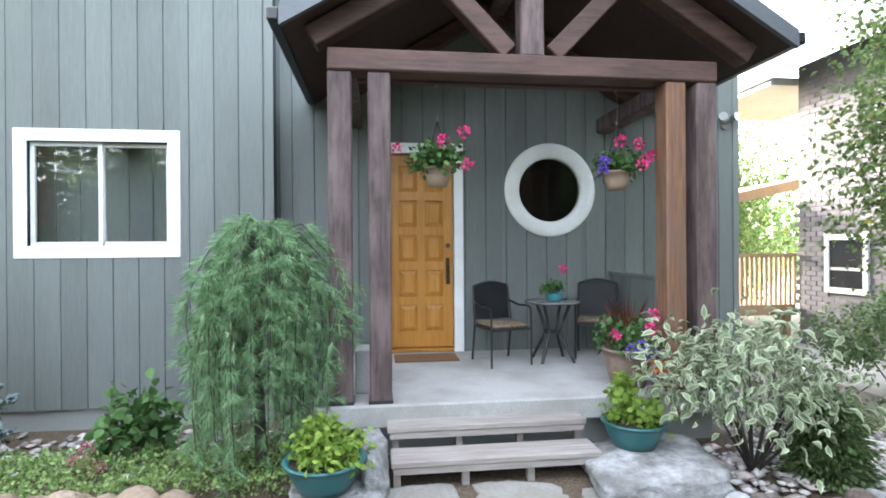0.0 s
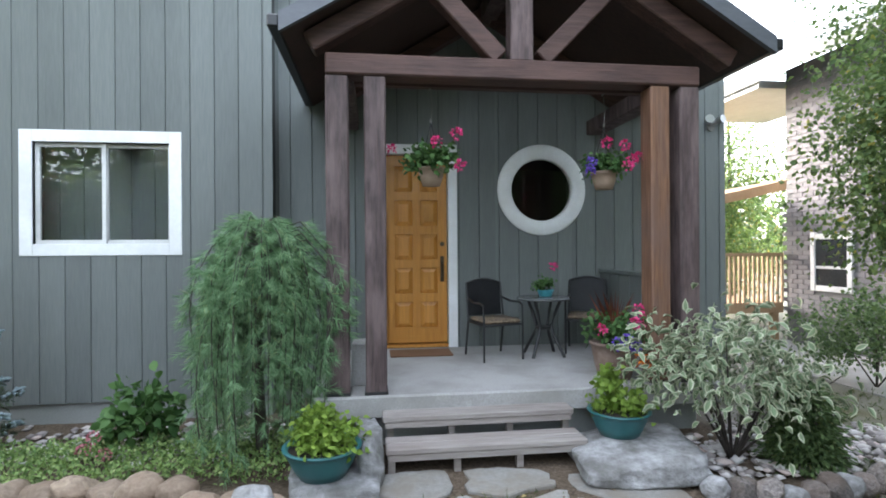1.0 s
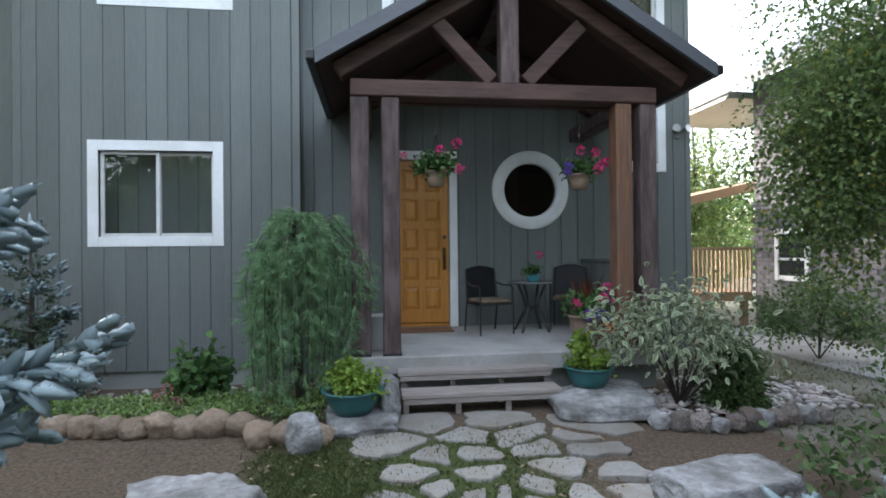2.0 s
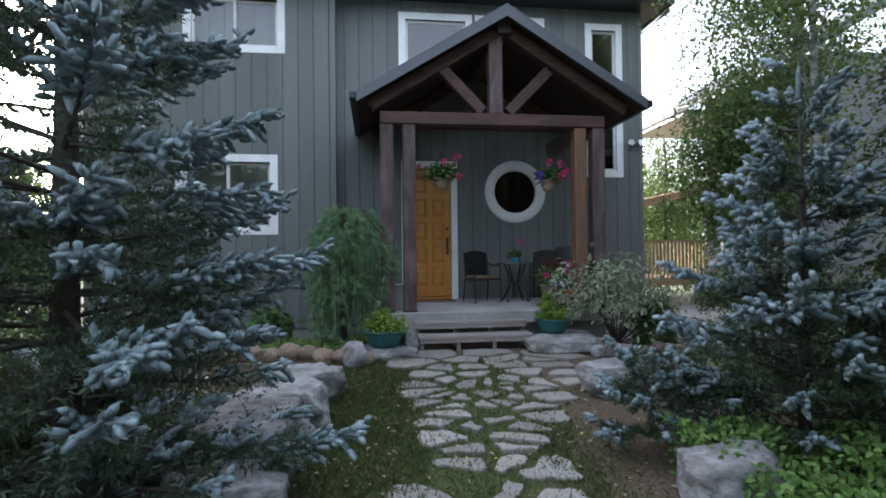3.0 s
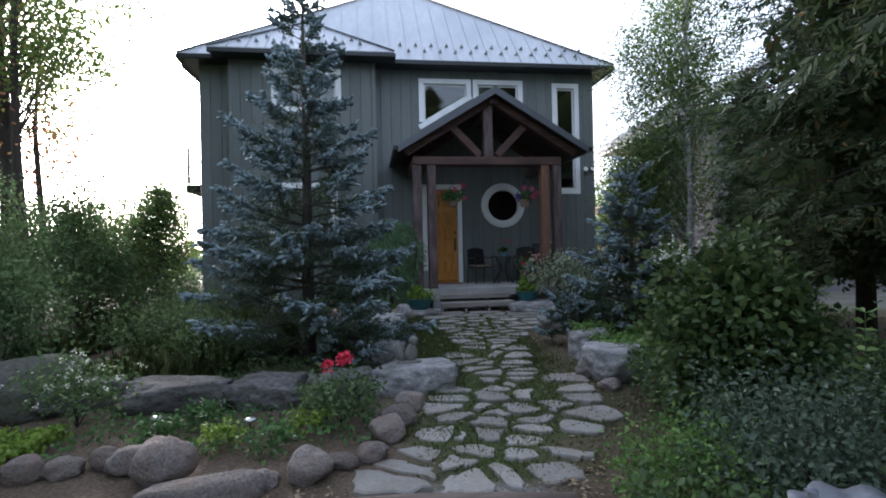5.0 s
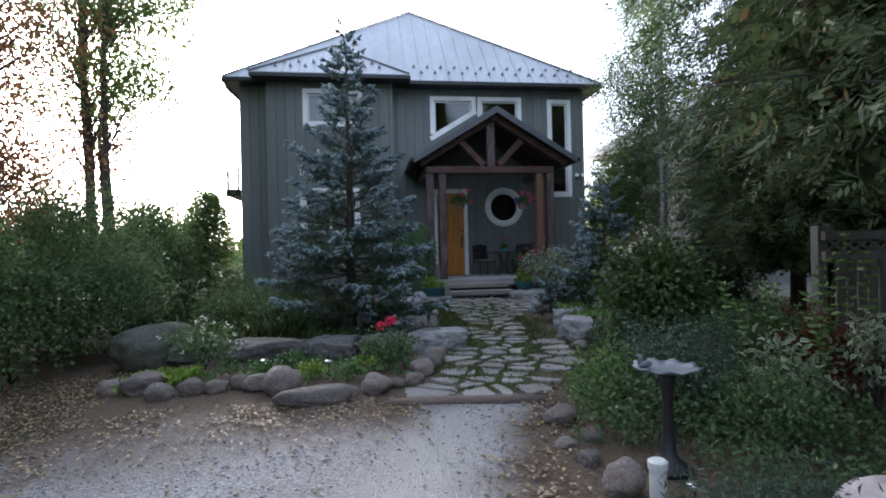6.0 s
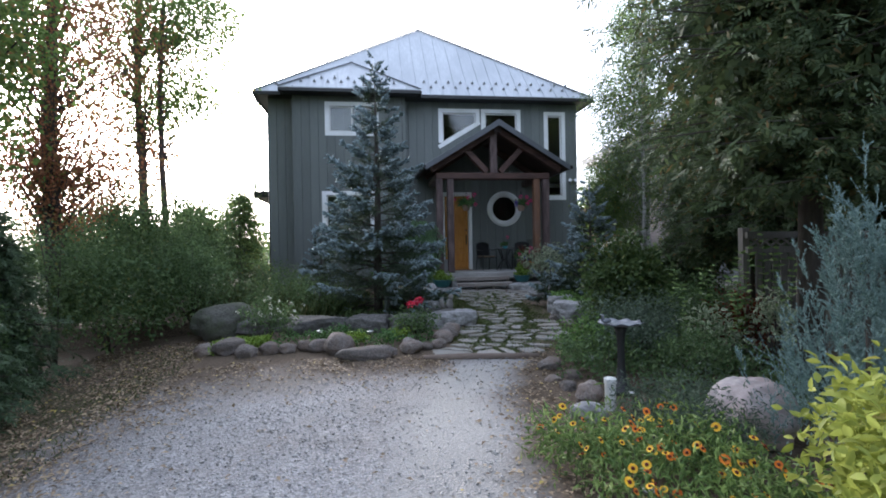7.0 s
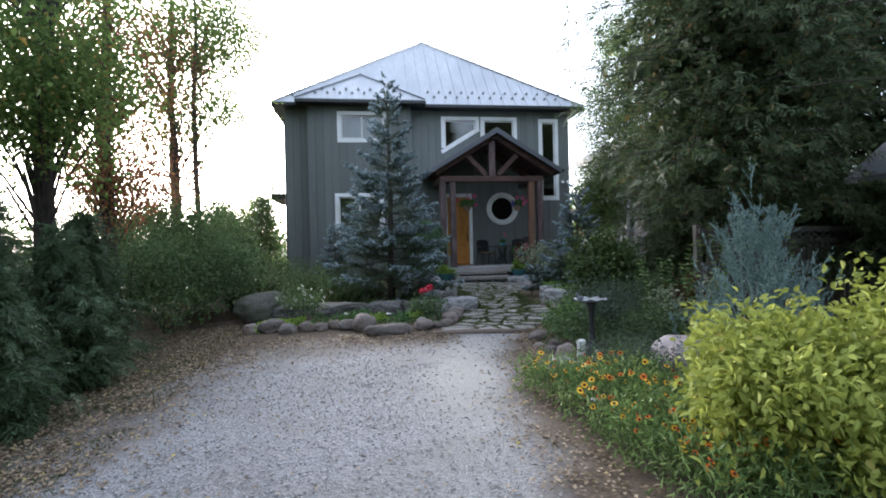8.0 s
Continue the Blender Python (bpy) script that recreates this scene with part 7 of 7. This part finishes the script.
keep = [(x, y) for x, y in zip(X, Y) if rngf.random() < litter_share(x, y)]
P = np.array([(x, y, ground_z(x, y) + 0.012) for x, y in keep])
D = rngf.normal(size=P.shape) * np.array([1, 1, 0.12])
LITTER = foliage("fallen_leaves", (0.12, 0.078, 0.048), (0.46, 0.355, 0.235), (0.66, 0.52, 0.12), 0.04, back=0.15)
tagged(leaves("fallen_leaves", P, D, rngf.uniform(0.022, 0.065, len(P)), 0.030, LITTER, None, rngf, False, fold=0.10, turn=0.25), "scattered dry yellow and brown fallen leaves", "fallen leaves", kind="stuff")


# distant woods all round beyond the garden
def far_woods():
    rng = np.random.default_rng(99)
    a = rng.uniform(math.radians(150), math.radians(390), 1100)
    rad = rng.uniform(24, 36, 1100)
    C = np.stack([rad * np.cos(a), -8 + rad * np.sin(a), rng.uniform(0.0, 8.5, 1100)], 1)
    P, D = leafy(rng, C, 26, 1.3)
    P[:, 2] = np.maximum(P[:, 2], -0.4)
    ob = leaves("far_woods", P, D, rng.uniform(0.5, 0.95, len(P)), 0.55, HEDGE, None, rng)
    tagged(ob, "distant green woods closing the view behind the drive", "woods", kind="stuff")
    C = np.stack([rng.uniform(-60, 50, 420), rng.uniform(24, 45, 420), rng.uniform(-0.5, 1.6, 420)], 1)
    C[:, 2] += np.where(C[:, 0] > 6, rng.uniform(0, 4, 420), 0)
    P, D = leafy(rng, C, 26, 1.0)
    ob = leaves("far_woods", P, D, rng.uniform(0.4, 0.8, len(P)), 0.45, HEDGE, None, rng)
    tagged(ob, "low distant green woods beyond the house", "woods", kind="stuff")


far_woods()


# ---- siding boards, bricks and flagstones ----
for w, segs, y, x0 in boards:
    for s in segs:
        on = [abs(((e - x0) / 0.27) - round((e - x0) / 0.27)) < 0.01 for e in s[:2]]
        bm = bmesh.new()
        prism(bm, s, y - 0.022, y - 0.001, 0.003 if on[0] else 0, 0.003 if on[1] else 0, 0.006)
        if len(bm.verts):
            part("siding_board", bm, SIDING, w)
        else:
            bm.free()
# corner boards of the bay and the house
for x0, x1, y in ((-4.90, -4.80, BAY_Y), (-1.36, -1.265, BAY_Y), (4.75, 4.835, WALL_Y)):
    bm = bmesh.new()
    box(bm, x0, x1, y - 0.034, y - 0.0225, 0.08, TOP, 0.002)
    part("corner_board", bm, SIDING, house)
# neighbour's bricks
brick_mesh = None
rows_b = 0
for r_ in range(24):
    for c_ in range(12):
        z = 0.6 + r_ * 0.09
        y = 4.75 + c_ * 0.25 + (0.125 if r_ % 2 else 0)
        if y > 7.5 or (6.15 < y + 0.12 < 7.1 and 0.95 < z < 2.05):
            continue
        if brick_mesh is None:
            bm = bmesh.new()
            box(bm, -0.012, 0.012, -0.118, 0.118, -0.039, 0.039, 0.004)
            brick_mesh = bpy.data.meshes.new("brick")
            bm.to_mesh(brick_mesh)
            bm.free()
            brick_mesh.materials.append(BRICK)
        ob = new("brick", brick_mesh)
        ob.parent = nbw
        ob.location = Vector((7.815, y + 0.12, z)) - base_of(nbw)


upper = bmesh.new()
for r_ in range(24, 49):
    for c_ in range(12):
        z, y = 0.6 + r_ * 0.09, 4.75 + c_ * 0.25 + (0.125 if r_ % 2 else 0)
        if y < 7.5:
            box(upper, 7.803, 7.827, y + 0.002, y + 0.238, z - 0.039, z + 0.039)
part("upper_brickwork", upper, BRICK, nbw)["kind"] = "stuff"


def clip(poly, a, b, g):
    """Part of poly nearer to a than to b, held g off the middle line."""
    m, n = (a + b) / 2, (b - a) / max(np.linalg.norm(b - a), 1e-9)
    out = []
    for p, q in zip(poly, poly[1:] + poly[:1]):
        dp, dq = np.dot(p - m, n) + g, np.dot(q - m, n) + g
        if dp <= 0:
            out.append(p)
        if dp * dq < 0:
            out.append(p + (q - p) * dp / (dp - dq))
    return out


flag_path = new("flagstone_path")
flag_path.location = (0.3, -1.5, -0.1)
tagged(flag_path, "irregular grey flagstones set in thin grass", "path", kind="structure")
rng = np.random.default_rng(1234)
seeds = []
y = 2.42
while y > -5.15:
    c, h = path_mid(y)
    big = 1.2 if y > 1.3 else 0.78
    n = max(2, round(h * 2 / (0.46 * big)))
    dy = rng.uniform(0.22, 0.36) * big
    for k in range(n):
        seeds.append(np.array([c - h + (k + 0.5) * 2 * h / n + rng.normal() * 0.10, y - dy / 2 + rng.normal() * 0.075]))
    y -= dy
seeds = [s for s in seeds if not (-0.05 < s[0] < 1.75 and s[1] > 2.75)]
for i, s in enumerate(seeds):
    c, h = path_mid(s[1])
    poly = [s + np.array(p) for p in ((-0.27, -0.20), (0.0, -0.25), (0.27, -0.2), (0.29, 0.0), (0.27, 0.20), (0.0, 0.25), (-0.27, 0.20), (-0.29, 0.0))]
    if s[1] > 1.3:
        poly = [s + (p - s) * 1.45 for p in poly]
    g = rng.uniform(0.022, 0.05) if s[1] > 1.3 else rng.uniform(0.026, 0.058)
    if s[1] < 1.0 and rng.random() < 0.07:
        continue
    for j, o in enumerate(seeds):
        if i != j and abs(o[0] - s[0]) < 1.1 and abs(o[1] - s[1]) < 1.0 and len(poly) > 2:
            poly = clip(poly, s, o, g)
    if len(poly) < 3:
        continue
    # rounded, uneven outline
    pts = []
    for p, q in zip(poly, poly[1:] + poly[:1]):
        for t in (0.14, 0.5, 0.86):
            w = p + (q - p) * t
            pts.append(w + rng.normal(size=2) * 0.014 - (w - s) * rng.uniform(0.0, 0.10))
    z = ground_z(s[0], s[1]) + rng.uniform(0.006, 0.022)
    tilt = rng.normal(size=2) * 0.015
    bm = bmesh.new()
    up = lambda p, k, d: (p[0] + (s[0] - p[0]) * k, p[1] + (s[1] - p[1]) * k, z - d + float(np.dot(tilt, p - s)))
    A = [bm.verts.new(up(p, 0.0, 0.05)) for p in pts]
    B = [bm.verts.new(up(p, 0.0, 0.010)) for p in pts]
    C = [bm.verts.new(up(p, 0.06, 0.0)) for p in pts]
    m = len(pts)
    for k in range(m):
        bm.faces.new((A[k], A[(k + 1) % m], B[(k + 1) % m], B[k]))
        bm.faces.new((B[k], B[(k + 1) % m], C[(k + 1) % m], C[k]))
    bm.faces.new(C)
    part("flagstone", bm, FLAG, flag_path)
